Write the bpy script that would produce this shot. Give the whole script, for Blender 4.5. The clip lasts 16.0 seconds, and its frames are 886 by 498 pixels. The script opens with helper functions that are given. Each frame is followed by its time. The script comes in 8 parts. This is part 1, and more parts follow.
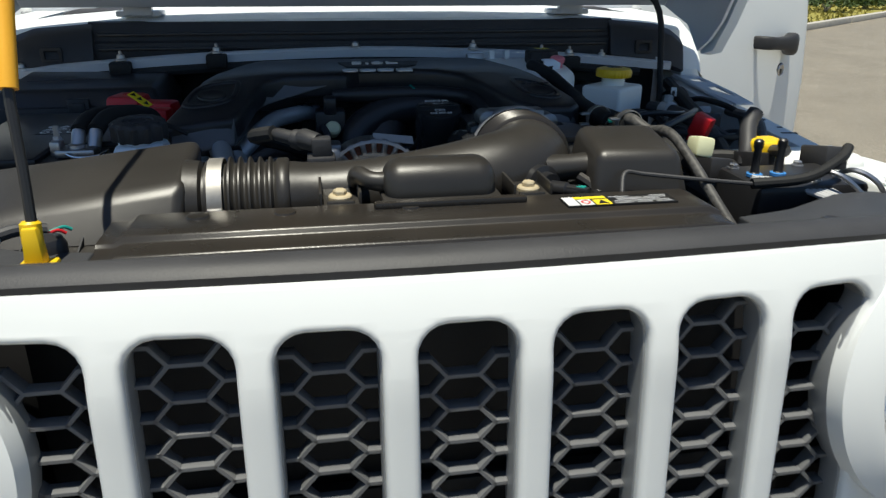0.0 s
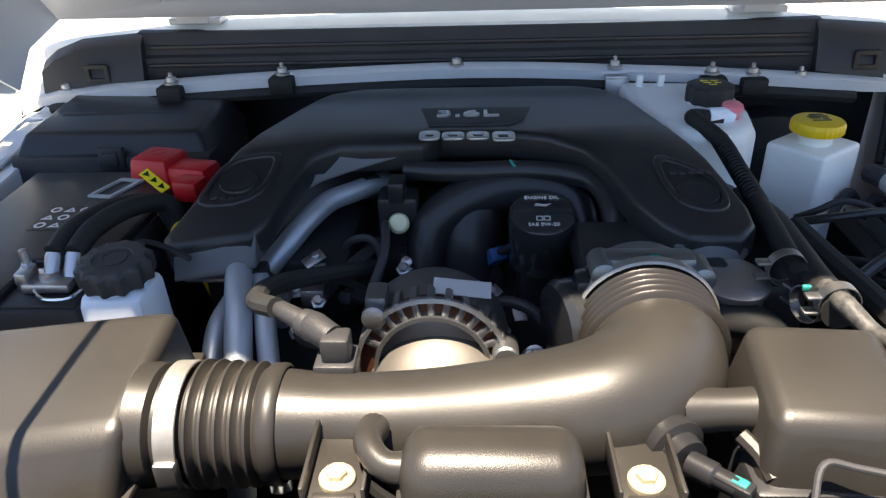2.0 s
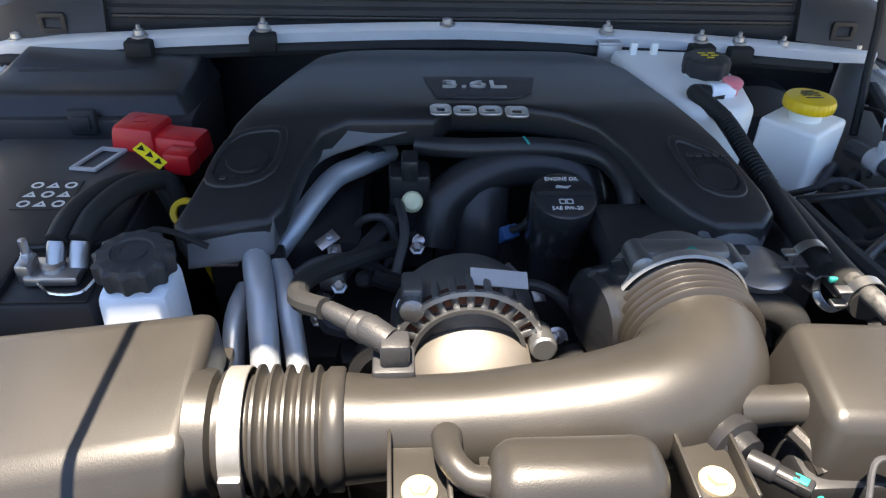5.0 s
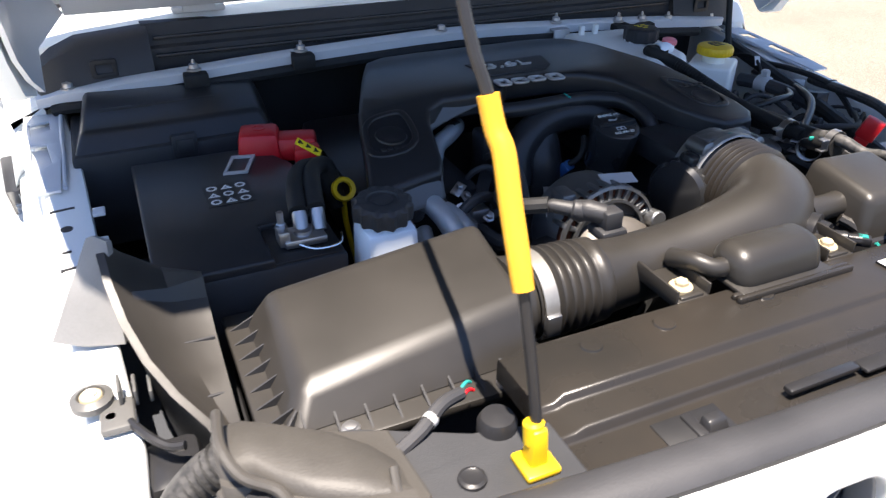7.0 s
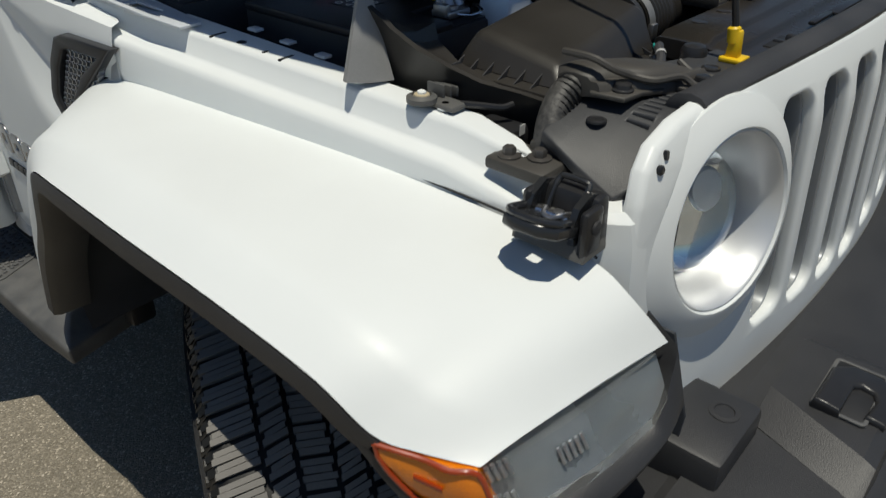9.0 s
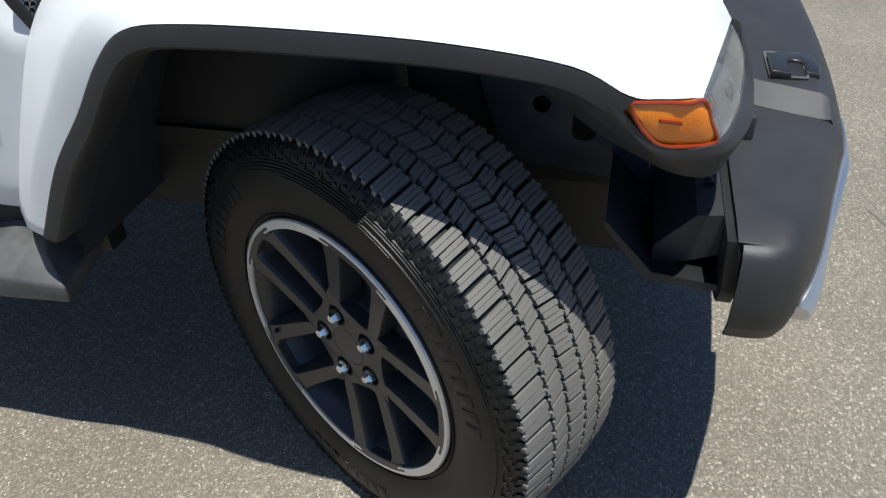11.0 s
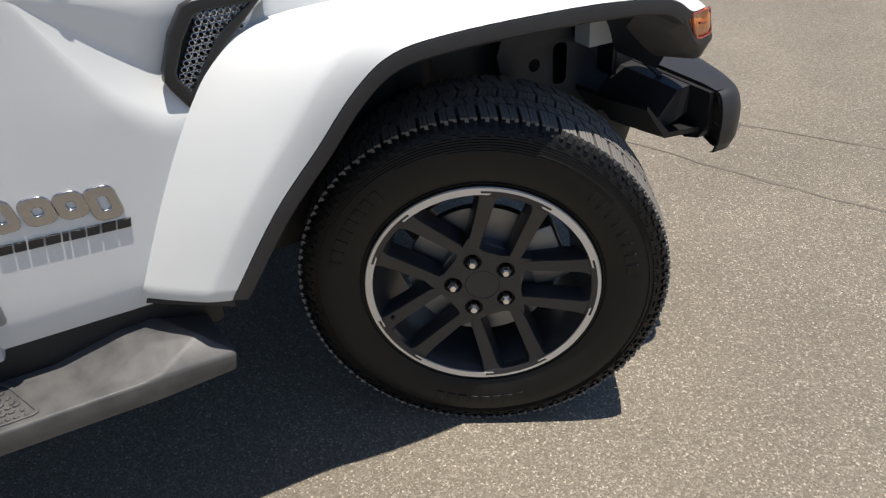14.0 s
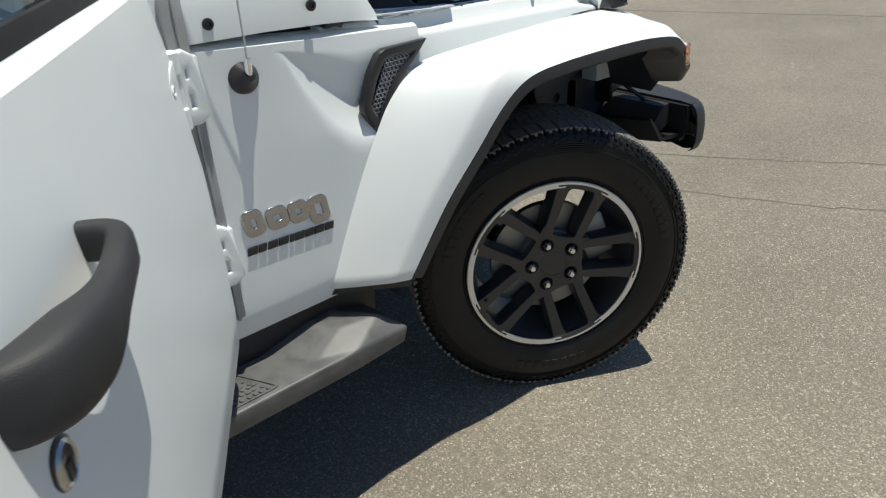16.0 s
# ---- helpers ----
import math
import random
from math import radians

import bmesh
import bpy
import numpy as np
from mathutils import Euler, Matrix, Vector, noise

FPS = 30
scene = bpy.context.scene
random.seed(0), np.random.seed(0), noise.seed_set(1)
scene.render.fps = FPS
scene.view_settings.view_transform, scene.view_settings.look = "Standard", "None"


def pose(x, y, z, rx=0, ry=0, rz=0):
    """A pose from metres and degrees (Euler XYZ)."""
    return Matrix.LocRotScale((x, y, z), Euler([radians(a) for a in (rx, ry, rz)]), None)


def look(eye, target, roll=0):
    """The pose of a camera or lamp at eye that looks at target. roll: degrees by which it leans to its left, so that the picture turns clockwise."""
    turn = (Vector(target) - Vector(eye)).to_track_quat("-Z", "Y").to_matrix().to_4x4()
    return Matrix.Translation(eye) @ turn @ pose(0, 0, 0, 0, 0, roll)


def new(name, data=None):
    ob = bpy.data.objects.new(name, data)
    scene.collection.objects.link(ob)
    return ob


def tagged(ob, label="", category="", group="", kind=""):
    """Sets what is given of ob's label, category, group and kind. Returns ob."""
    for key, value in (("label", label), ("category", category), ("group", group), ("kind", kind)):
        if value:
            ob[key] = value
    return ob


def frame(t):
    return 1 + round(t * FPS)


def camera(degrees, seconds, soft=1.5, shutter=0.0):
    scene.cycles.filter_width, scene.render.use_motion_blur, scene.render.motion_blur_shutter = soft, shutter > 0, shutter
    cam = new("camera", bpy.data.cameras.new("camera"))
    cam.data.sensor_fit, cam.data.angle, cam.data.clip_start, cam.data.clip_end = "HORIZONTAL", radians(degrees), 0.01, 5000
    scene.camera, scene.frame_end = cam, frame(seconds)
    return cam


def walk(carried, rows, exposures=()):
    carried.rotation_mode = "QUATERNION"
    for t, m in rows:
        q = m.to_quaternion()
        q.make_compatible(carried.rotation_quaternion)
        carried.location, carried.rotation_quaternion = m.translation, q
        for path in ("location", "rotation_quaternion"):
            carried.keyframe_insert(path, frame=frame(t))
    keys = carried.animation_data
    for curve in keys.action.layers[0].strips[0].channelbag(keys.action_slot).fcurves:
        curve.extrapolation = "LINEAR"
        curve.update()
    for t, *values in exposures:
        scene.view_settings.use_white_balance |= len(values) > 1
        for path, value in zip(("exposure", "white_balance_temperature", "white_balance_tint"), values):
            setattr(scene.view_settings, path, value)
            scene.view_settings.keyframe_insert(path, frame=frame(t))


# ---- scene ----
# ---- camera ----
cam = camera(62.4, 16.0, soft=1.25, shutter=0.2)
PATH = [
    (0, (-0.107, -0.496, 1.343), (0.218, 1.338, 0.615), 0.3),
    (0.5, (-0.058, -0.387, 1.378), (0.099, 1.456, 0.617), -0.2),
    (1, (-0.033, -0.293, 1.411), (0.002, 1.536, 0.602), -0.7),
    (1.5, (-0.018, -0.205, 1.447), (-0.069, 1.593, 0.572), -1.3),
    (2, (0.006, -0.114, 1.48), (-0.089, 1.628, 0.503), -1.9),
    (2.5, (-0.002, -0.065, 1.507), (-0.132, 1.633, 0.458), -2.2),
    (3, (-0.012, -0.05, 1.529), (-0.146, 1.6, 0.408), -2.3),
    (5.3, (-0.121, -0.089, 1.52), (0.06, 1.544, 0.379), 1.2),
    (5.5, (-0.138, -0.112, 1.522), (0.068, 1.532, 0.402), -0.2),
    (6, (-0.238, -0.181, 1.527), (0.124, 1.451, 0.429), 0.2),
    (6.5, (-0.373, -0.223, 1.534), (0.169, 1.385, 0.475), 0.6),
    (7, (-0.551, -0.225, 1.524), (0.163, 1.332, 0.491), 0.7),
    (7.5, (-0.716, -0.25, 1.486), (0.176, 1.219, 0.463), 0.7),
    (8, (-0.897, -0.276, 1.458), (0.172, 1.087, 0.458), 0.9),
    (8.5, (-1.068, -0.245, 1.419), (0.116, 1.008, 0.405), 0.3),
    (9, (-1.204, -0.213, 1.379), (0.082, 0.9, 0.326), 0.3),
    (9.5, (-1.35, -0.189, 1.331), (0.025, 0.775, 0.245), -0.0),
    (10, (-1.458, -0.141, 1.285), (-0.011, 0.729, 0.212), -3.0),
    (10.2, (-1.504, -0.101, 1.272), (-0.033, 0.704, 0.181), -3.2),
    (12.3, (-1.873, 0.546, 1.3), (-0.326, 0.358, 0.046), -2.8),
    (12.5, (-1.9, 0.607, 1.295), (-0.355, 0.357, 0.05), -3.2),
    (13, (-1.957, 0.772, 1.327), (-0.418, 0.353, 0.12), -3.5),
    (13.5, (-1.938, 0.967, 1.346), (-0.416, 0.395, 0.182), -3.5),
    (14, (-1.955, 1.145, 1.352), (-0.449, 0.436, 0.243), -3.6),
    (14.5, (-2.006, 1.331, 1.368), (-0.536, 0.492, 0.302), -3.5),
    (15, (-2.017, 1.507, 1.383), (-0.581, 0.555, 0.367), -3.5),
    (15.5, (-1.987, 1.718, 1.399), (-0.593, 0.667, 0.423), -3.3),
    (16, (-1.993, 1.904, 1.407), (-0.641, 0.766, 0.47), -3.3),
]
walk(cam, [(t, look(eye, target, roll)) for t, eye, target, roll in PATH], [
    (0.0, 0.22, 6270, 3), (0.5, 0.58, 6170, 1), (1.0, 1.04, 6220, 4), (2.0, 1.92, 7250, 12), (3.0, 2.24, 7250, 10), (5.5, 2.32, 6800, 13), (6.0, 2.18, 6550, 16), (6.5, 2.02, 6650, 14), (7.0, 1.64, 6480, 14),
    (7.5, 1.07, 6300, 11), (8.0, 0.30, 6800, 6), (8.5, -0.46, 6500, 6), (9.0, -0.57, 6280, 4), (9.5, -0.50, 6220, 4), (10.0, -0.38, 6220, 4), (10.2, -0.28, 6180, 4), (12.3, 0.60, 5200, 10),
    (12.5, 0.60, 5200, 10), (13.0, 0.48, 5280, 10), (14.0, 0.15, 6250, 11), (14.5, 0.07, 6380, 10), (15.0, 0.03, 6150, 5), (16.0, -0.01, 6100, 4)])

# ---- light ----
SUN = Vector((-0.11, -0.15, 1.0)).normalized()
world = bpy.data.worlds.new("sky")
scene.world = world
world.use_nodes = True
sky = world.node_tree.nodes.new("ShaderNodeTexSky")
sky.sky_type, sky.sun_disc = "NISHITA", False
sky.ozone_density, sky.dust_density = 3.0, 0.5
sky.sun_elevation, sky.sun_rotation = math.asin(SUN.z), math.atan2(SUN.x, SUN.y)
bg = world.node_tree.nodes["Background"]
bg.inputs[1].default_value = 0.068
deep = world.node_tree.nodes.new("ShaderNodeMix")
deep.data_type, deep.blend_type = "RGBA", "MULTIPLY"
deep.inputs["Factor"].default_value, deep.inputs["B"].default_value = 1.0, (0.93, 0.98, 1.06, 1)
world.node_tree.links.new(sky.outputs[0], deep.inputs["A"])
world.node_tree.links.new(deep.outputs["Result"], bg.inputs[0])
sun = new("sun", bpy.data.lights.new("sun", "SUN"))
sun.data.energy, sun.data.angle, sun.data.color = 5.0, radians(0.5), (1.0, 0.908, 0.78)
sun.matrix_world = look(SUN * 10, (0, 0, 0))


# ---- materials ----
def material(name, colour, rough=0.5, metal=0.0, grain=0.0, grain_size=400.0, wear=0.15, wear_size=9.0, bump=0.0, coat=0.0, second=None, spec=0.5):
    """A surface with fine grain and broad patchy wear in colour and gloss."""
    m = bpy.data.materials.new(name)
    m.use_nodes = True
    nt = m.node_tree
    b = nt.nodes["Principled BSDF"]
    b.inputs["Metallic"].default_value = metal
    b.inputs["Specular IOR Level"].default_value = spec
    b.inputs["Coat Weight"].default_value = coat
    b.inputs["Coat Roughness"].default_value = 0.04
    co = nt.nodes.new("ShaderNodeTexCoord")
    big = nt.nodes.new("ShaderNodeTexNoise")
    big.inputs["Scale"].default_value, big.inputs["Detail"].default_value = wear_size, 6
    fine = nt.nodes.new("ShaderNodeTexNoise")
    fine.inputs["Scale"].default_value, fine.inputs["Detail"].default_value = grain_size, 2
    nt.links.new(co.outputs["Object"], big.inputs["Vector"])
    nt.links.new(co.outputs["Object"], fine.inputs["Vector"])
    mix = nt.nodes.new("ShaderNodeMix")
    mix.data_type = "RGBA"
    other = second or tuple(min(1, c * (1 + wear) + 0.01 * wear) for c in colour)
    mix.inputs["A"].default_value, mix.inputs["B"].default_value = (*colour, 1), (*other, 1)
    add = nt.nodes.new("ShaderNodeMath")
    add.operation = "MULTIPLY_ADD"
    add.inputs[1].default_value, add.inputs[2].default_value = grain, 0.0
    nt.links.new(fine.outputs["Fac"], add.inputs[0])
    ramp = nt.nodes.new("ShaderNodeMapRange")
    ramp.inputs[1].default_value, ramp.inputs[2].default_value = 0.35, 0.7
    nt.links.new(big.outputs["Fac"], ramp.inputs[0])
    both = nt.nodes.new("ShaderNodeMath")
    both.use_clamp = True
    nt.links.new(ramp.outputs[0], both.inputs[0])
    nt.links.new(add.outputs[0], both.inputs[1])
    nt.links.new(both.outputs[0], mix.inputs["Factor"])
    nt.links.new(mix.outputs["Result"], b.inputs["Base Color"])
    rr = nt.nodes.new("ShaderNodeMapRange")
    rr.inputs[3].default_value, rr.inputs[4].default_value = max(0.02, rough - 0.06 * (wear > 0)), min(1, rough + 0.1 * (wear > 0))
    nt.links.new(big.outputs["Fac"], rr.inputs[0])
    nt.links.new(rr.outputs[0], b.inputs["Roughness"])
    if bump:
        bp = nt.nodes.new("ShaderNodeBump")
        bp.inputs["Strength"].default_value, bp.inputs["Distance"].default_value = bump, 0.001
        nt.links.new(fine.outputs["Fac"], bp.inputs["Height"])
        nt.links.new(bp.outputs[0], b.inputs["Normal"])
    return m


PAINT = material("white_paint", (0.775, 0.797, 0.792), 0.38, wear=0.02, coat=0.06, spec=0.28)
# the same white paint, with shade put in by a darker, bluer colour
PAINT_SHADED = material("white_paint_shaded", (0.56, 0.585, 0.62), 0.4, wear=0.06, grain=0.1, coat=0.15)
PLASTIC = material("grained_black_plastic", (0.0245, 0.0225, 0.020), 0.36, grain=0.35, grain_size=1100, bump=0.14, wear=0.3, second=(0.034, 0.031, 0.0275))
COVER = material("glossy_cover_plastic", (0.021, 0.0197, 0.018), 0.26, spec=0.45, grain=0.3, grain_size=850, bump=0.12, wear=0.3, second=(0.030, 0.0255, 0.021))
SMOOTH = material("smooth_black_plastic", (0.019, 0.019, 0.0205), 0.30, spec=0.4, grain=0.2, grain_size=700, bump=0.1, wear=0.3)
MATTE = material("matte_black_plastic", (0.027, 0.027, 0.029), 0.55, spec=0.35, grain=0.3, grain_size=800, bump=0.3, wear=0.4)
GLOSS = material("glossy_black_plastic", (0.020, 0.021, 0.023), 0.22, wear=0.2, coat=0.2)
TRIM = material("charcoal_trim", (0.025, 0.025, 0.027), 0.46, grain=0.4, grain_size=700, bump=0.35, wear=0.25)
RUBBER = material("black_rubber", (0.014, 0.014, 0.014), 0.6, spec=0.3, grain=0.3, grain_size=500, bump=0.2, wear=0.5)
RUBBER_GREY = material("weathered_rubber", (0.030, 0.030, 0.0325), 0.55, grain=0.3, grain_size=500, bump=0.2, wear=0.4)
TYRE = material("tyre_rubber", (0.0065, 0.0065, 0.0068), 0.42, spec=0.32, grain=0.3, grain_size=500, bump=0.25, wear=0.6, second=(0.012, 0.0118, 0.0116))
TREAD = material("dusty_tread_rubber", (0.130, 0.123, 0.113), 0.8, grain=0.5, grain_size=350, bump=0.4, wear=0.4, second=(0.19, 0.181, 0.168))
# near-black that carries deep shade in its colour, whatever the part is made of
DARK = material("shade_black", (0.010, 0.010, 0.011), 0.5, wear=0.5)
LINER = material("dark_wheel_liner", (0.025, 0.028, 0.034), 0.6, wear=0.5, grain=0.3, bump=0.2)
DUSTY = material("dusty_brown_black_plastic", (0.036, 0.033, 0.030), 0.5, wear=0.6, grain=0.4, grain_size=500, bump=0.2, second=(0.066, 0.061, 0.054))
# pale grey imitates the grazing sky reflection on the shield fin
FIN_SHEEN = material("pale_sheen_plastic", (0.20, 0.20, 0.198), 0.42, wear=0.4, grain=0.3, bump=0.15)
PAINT_DARK = material("dark_primer", (0.030, 0.034, 0.042), 0.4, wear=0.4)
# cover plastic lightened to grey where the lip mirrors the sky
LIP_SHEEN = material("sky_sheen_lip", (0.075, 0.076, 0.080), 0.36, wear=0.3, grain=0.3, bump=0.1)
BAND = material("dull_steel_band", (0.33, 0.315, 0.29), 0.5, metal=0.75, grain=0.4, grain_size=300, wear=0.4, wear_size=40, bump=0.1)
STEEL = material("zinc_steel", (0.46, 0.46, 0.47), 0.38, metal=1.0, grain=0.3, wear=0.2, bump=0.05)
ALLOY = material("cast_aluminium", (0.23, 0.235, 0.24), 0.40, metal=0.9, grain=0.5, grain_size=600, bump=0.4, wear=0.25)
GUARD = material("brushed_guard", (0.13, 0.118, 0.104), 0.52, metal=0.6, grain=0.3, wear=0.3, bump=0.05)
CHROME = material("bright_metal", (0.8, 0.8, 0.8), 0.16, metal=1.0, wear=0.1)
NICKEL = material("dark_chrome", (0.40, 0.40, 0.41), 0.2, metal=1.0, wear=0.15)
DOOR_SEAL = material("grey_seal_rubber", (0.24, 0.245, 0.245), 0.45, grain=0.3, wear=0.5, bump=0.2)
SILVER = material("satin_silver", (0.62, 0.63, 0.65), 0.30, metal=0.9, wear=0.05)
GUN = material("dark_grey_wheel_paint", (0.030, 0.030, 0.032), 0.36, grain=0.2, wear=0.15, coat=0.15)
MACHINED = material("machined_rim", (0.80, 0.78, 0.74), 0.35, metal=0.45, wear=0.1)
BEZEL = material("grey_bezel_paint", (0.30, 0.315, 0.33), 0.42, metal=0.35, grain=0.2, wear=0.08)
SEAM = material("old_crack_sealant", (0.125, 0.112, 0.092), 0.8, grain=0.5, grain_size=150, wear=0.5, bump=0.4)
MESH = material("grey_mesh_plastic", (0.115, 0.118, 0.124), 0.5, grain=0.3, wear=0.2)
YELLOW = material("yellow_plastic", (0.80, 0.52, 0.01), 0.38, wear=0.08, bump=0.05)
WORN = material("worn_dark_bolt", (0.07, 0.065, 0.06), 0.38, metal=0.5, wear=0.6, grain=0.3)
GRIP = material("amber_foam_sleeve", (0.80, 0.40, 0.025), 0.42, wear=0.15, grain=0.2, bump=0.15)
PIPE = material("pale_aluminium_pipe", (0.44, 0.48, 0.52), 0.42, metal=0.55, wear=0.1, grain=0.15)
FIN = material("faded_grey_plastic", (0.085, 0.084, 0.08), 0.42, wear=0.4, grain=0.3, bump=0.15)
STEP = material("faded_step_plastic", (0.062, 0.063, 0.066), 0.45, grain=0.5, grain_size=500, bump=0.3, wear=0.5, wear_size=22, second=(0.115, 0.114, 0.112))
RED = material("red_plastic", (0.50, 0.008, 0.014), 0.35, wear=0.15, bump=0.1, grain=0.2)
PINK = material("pink_plastic", (0.75, 0.22, 0.26), 0.4)
MILK = material("milky_plastic", (0.84, 0.85, 0.82), 0.35, wear=0.08, grain=0.1)
BLUEMILK = material("bluish_milky_plastic", (0.74, 0.82, 0.90), 0.38, wear=0.06)
CREAM = material("cream_plastic", (0.66, 0.66, 0.42), 0.4, wear=0.1)
WASHER = material("yellowed_washer", (0.45, 0.38, 0.25), 0.45, wear=0.2)
COPPER = material("copper_winding", (0.085, 0.028, 0.016), 0.45, metal=0.5)
BLUE = material("blue_ring", (0.05, 0.2, 0.5), 0.4)
TEAL = material("teal_clip", (0.02, 0.28, 0.235), 0.4)
BRAID = material("grey_braid", (0.016, 0.016, 0.016), 0.55, grain=0.5, grain_size=230, bump=0.6, wear=0.3, wear_size=160, second=(0.075, 0.072, 0.068))
DECK = material("grey_deck_plastic", (0.034, 0.035, 0.038), 0.5, grain=0.4, grain_size=800, bump=0.25, wear=0.25)
PAPER = material("label_white", (0.72, 0.72, 0.70), 0.5, wear=0.04)
LABELBLACK = material("label_black", (0.012, 0.012, 0.012), 0.35)
PRINT = material("grey_print", (0.42, 0.42, 0.42), 0.5)
LABELYELLOW = material("label_yellow", (0.80, 0.62, 0.02), 0.45)
AMBER = material("amber_lens", (0.74, 0.17, 0.002), 0.12, coat=0.8, grain=0.5, grain_size=420, bump=0.7, wear=0.2, second=(0.86, 0.27, 0.005))
AMBER_RIM = material("dark_red_lens_edge", (0.30, 0.035, 0.004), 0.15, coat=0.6, wear=0.2)
LAMP_BEZEL = material("satin_lamp_bezel", (0.72, 0.73, 0.74), 0.40, metal=0.55, wear=0.05, grain=0.15)
# blue of the reflected sky is mixed into the bowl's colour
LAMP_BOWL = material("sky_tinted_lamp_bowl", (0.42, 0.50, 0.58), 0.24, metal=0.75, wear=0.1)
LAMP_BACK = material("pale_reflector", (0.22, 0.23, 0.24), 0.26, metal=0.6, wear=0.3, wear_size=14, grain=0.3)
GRASS = material("dry_grass", (0.16, 0.17, 0.03), 0.9, grain=0.8, grain_size=40, wear=0.8, wear_size=3, second=(0.30, 0.26, 0.06))
LEAF = material("shrub_leaf", (0.05, 0.08, 0.02), 0.6, wear=0.8)
CONCRETE = material("kerb_concrete", (0.36, 0.34, 0.30), 0.85, grain=0.4, grain_size=80, wear=0.3, bump=0.3)


def glass(name, colour, rough=0.02, tint=0.0):
    m = bpy.data.materials.new(name)
    m.use_nodes = True
    b = m.node_tree.nodes["Principled BSDF"]
    b.inputs["Base Color"].default_value = (*colour, 1)
    b.inputs["Roughness"].default_value = rough
    b.inputs["Transmission Weight"].default_value = 1.0
    b.inputs["IOR"].default_value = 1.45
    return m


# slight blue tint stands for sky reflections in the lens
GLASS = glass("lamp_glass", (0.82, 0.90, 0.97))
WINDOW = glass("dark_window_glass", (0.25, 0.28, 0.28))


def asphalt():
    m = bpy.data.materials.new("asphalt")
    m.use_nodes = True
    nt = m.node_tree
    b = nt.nodes["Principled BSDF"]
    co = nt.nodes.new("ShaderNodeTexCoord")

    def noise_node(scale, detail=3):
        n = nt.nodes.new("ShaderNodeTexNoise")
        n.inputs["Scale"].default_value, n.inputs["Detail"].default_value = scale, detail
        nt.links.new(co.outputs["Object"], n.inputs["Vector"])
        return n

    stones = nt.nodes.new("ShaderNodeTexVoronoi")
    stones.inputs["Scale"].default_value = 230
    nt.links.new(co.outputs["Object"], stones.inputs["Vector"])
    chip = nt.nodes.new("ShaderNodeValToRGB")
    e = chip.color_ramp.elements
    e[0].position, e[0].color = 0.0, (0.154, 0.134, 0.102, 1)
    e[1].position, e[1].color = 1.0, (0.53, 0.47, 0.38, 1)
    for pos, c in ((0.28, (0.187, 0.164, 0.126)), (0.6, (0.222, 0.195, 0.150)), (0.85, (0.274, 0.241, 0.188)), (0.95, (0.36, 0.318, 0.252))):
        el = e.new(pos)
        el.color = (*c, 1)
    sep = nt.nodes.new("ShaderNodeSeparateColor")
    nt.links.new(stones.outputs["Color"], sep.inputs[0])
    nt.links.new(sep.outputs[0], chip.inputs[0])
    patch = noise_node(1.3, 5)
    ramp = nt.nodes.new("ShaderNodeMapRange")
    ramp.inputs[1].default_value, ramp.inputs[2].default_value = 0.3, 0.7
    ramp.inputs[3].default_value, ramp.inputs[4].default_value = 0.88, 1.12
    nt.links.new(patch.outputs["Fac"], ramp.inputs[0])
    mul = nt.nodes.new("ShaderNodeMix")
    mul.data_type, mul.blend_type = "RGBA", "MULTIPLY"
    mul.inputs["Factor"].default_value = 1
    nt.links.new(chip.outputs[0], mul.inputs["A"])
    nt.links.new(ramp.outputs[0], mul.inputs["B"])
    nt.links.new(mul.outputs["Result"], b.inputs["Base Color"])
    gl = nt.nodes.new("ShaderNodeMapRange")
    gl.inputs[1].default_value, gl.inputs[2].default_value = 0.55, 0.95
    gl.inputs[3].default_value, gl.inputs[4].default_value = 0.85, 0.30
    nt.links.new(sep.outputs[1], gl.inputs[0])
    nt.links.new(gl.outputs[0], b.inputs["Roughness"])
    bp = nt.nodes.new("ShaderNodeBump")
    bp.inputs["Strength"].default_value, bp.inputs["Distance"].default_value = 0.8, 0.0022
    nt.links.new(stones.outputs["Distance"], bp.inputs["Height"])
    bp.invert = True
    nt.links.new(bp.outputs[0], b.inputs["Normal"])
    return m


ASPHALT = asphalt()


# ---- helpers for shapes ----
BASE = {}


def thing(name, base, label, category, group="", kind=""):
    ob = new(name)
    ob.empty_display_size = 0.05
    ob.location = base
    BASE[ob.name] = Matrix.Translation(base)
    return tagged(ob, label, category, group, kind)


def mesh_of(bm, name, mat, angle=35):
    me = bpy.data.meshes.new(name)
    bmesh.ops.recalc_face_normals(bm, faces=bm.faces)
    bm.to_mesh(me)
    bm.free()
    for p in me.polygons:
        p.use_smooth = True
    me.set_sharp_from_angle(angle=radians(angle))
    me.materials.append(mat)
    return me


def part(name, bm, mat, parent, label="", angle=35):
    me = bm if isinstance(bm, bpy.types.Mesh) else mesh_of(bm, name, mat, angle)
    ob = new(name, me)
    if parent is not None:
        ob.parent = parent
        ob.matrix_parent_inverse = BASE.get(parent.name, Matrix.Identity(4)).inverted()
    if label:
        ob["label"] = label
    return ob


def join(*many):
    out = bmesh.new()
    for bm in many:
        me = bpy.data.meshes.new("join")
        bm.to_mesh(me)
        out.from_mesh(me)
        bpy.data.meshes.remove(me)
        bm.free()
    return out


def move(bm, m):
    bm.transform(m)
    return bm


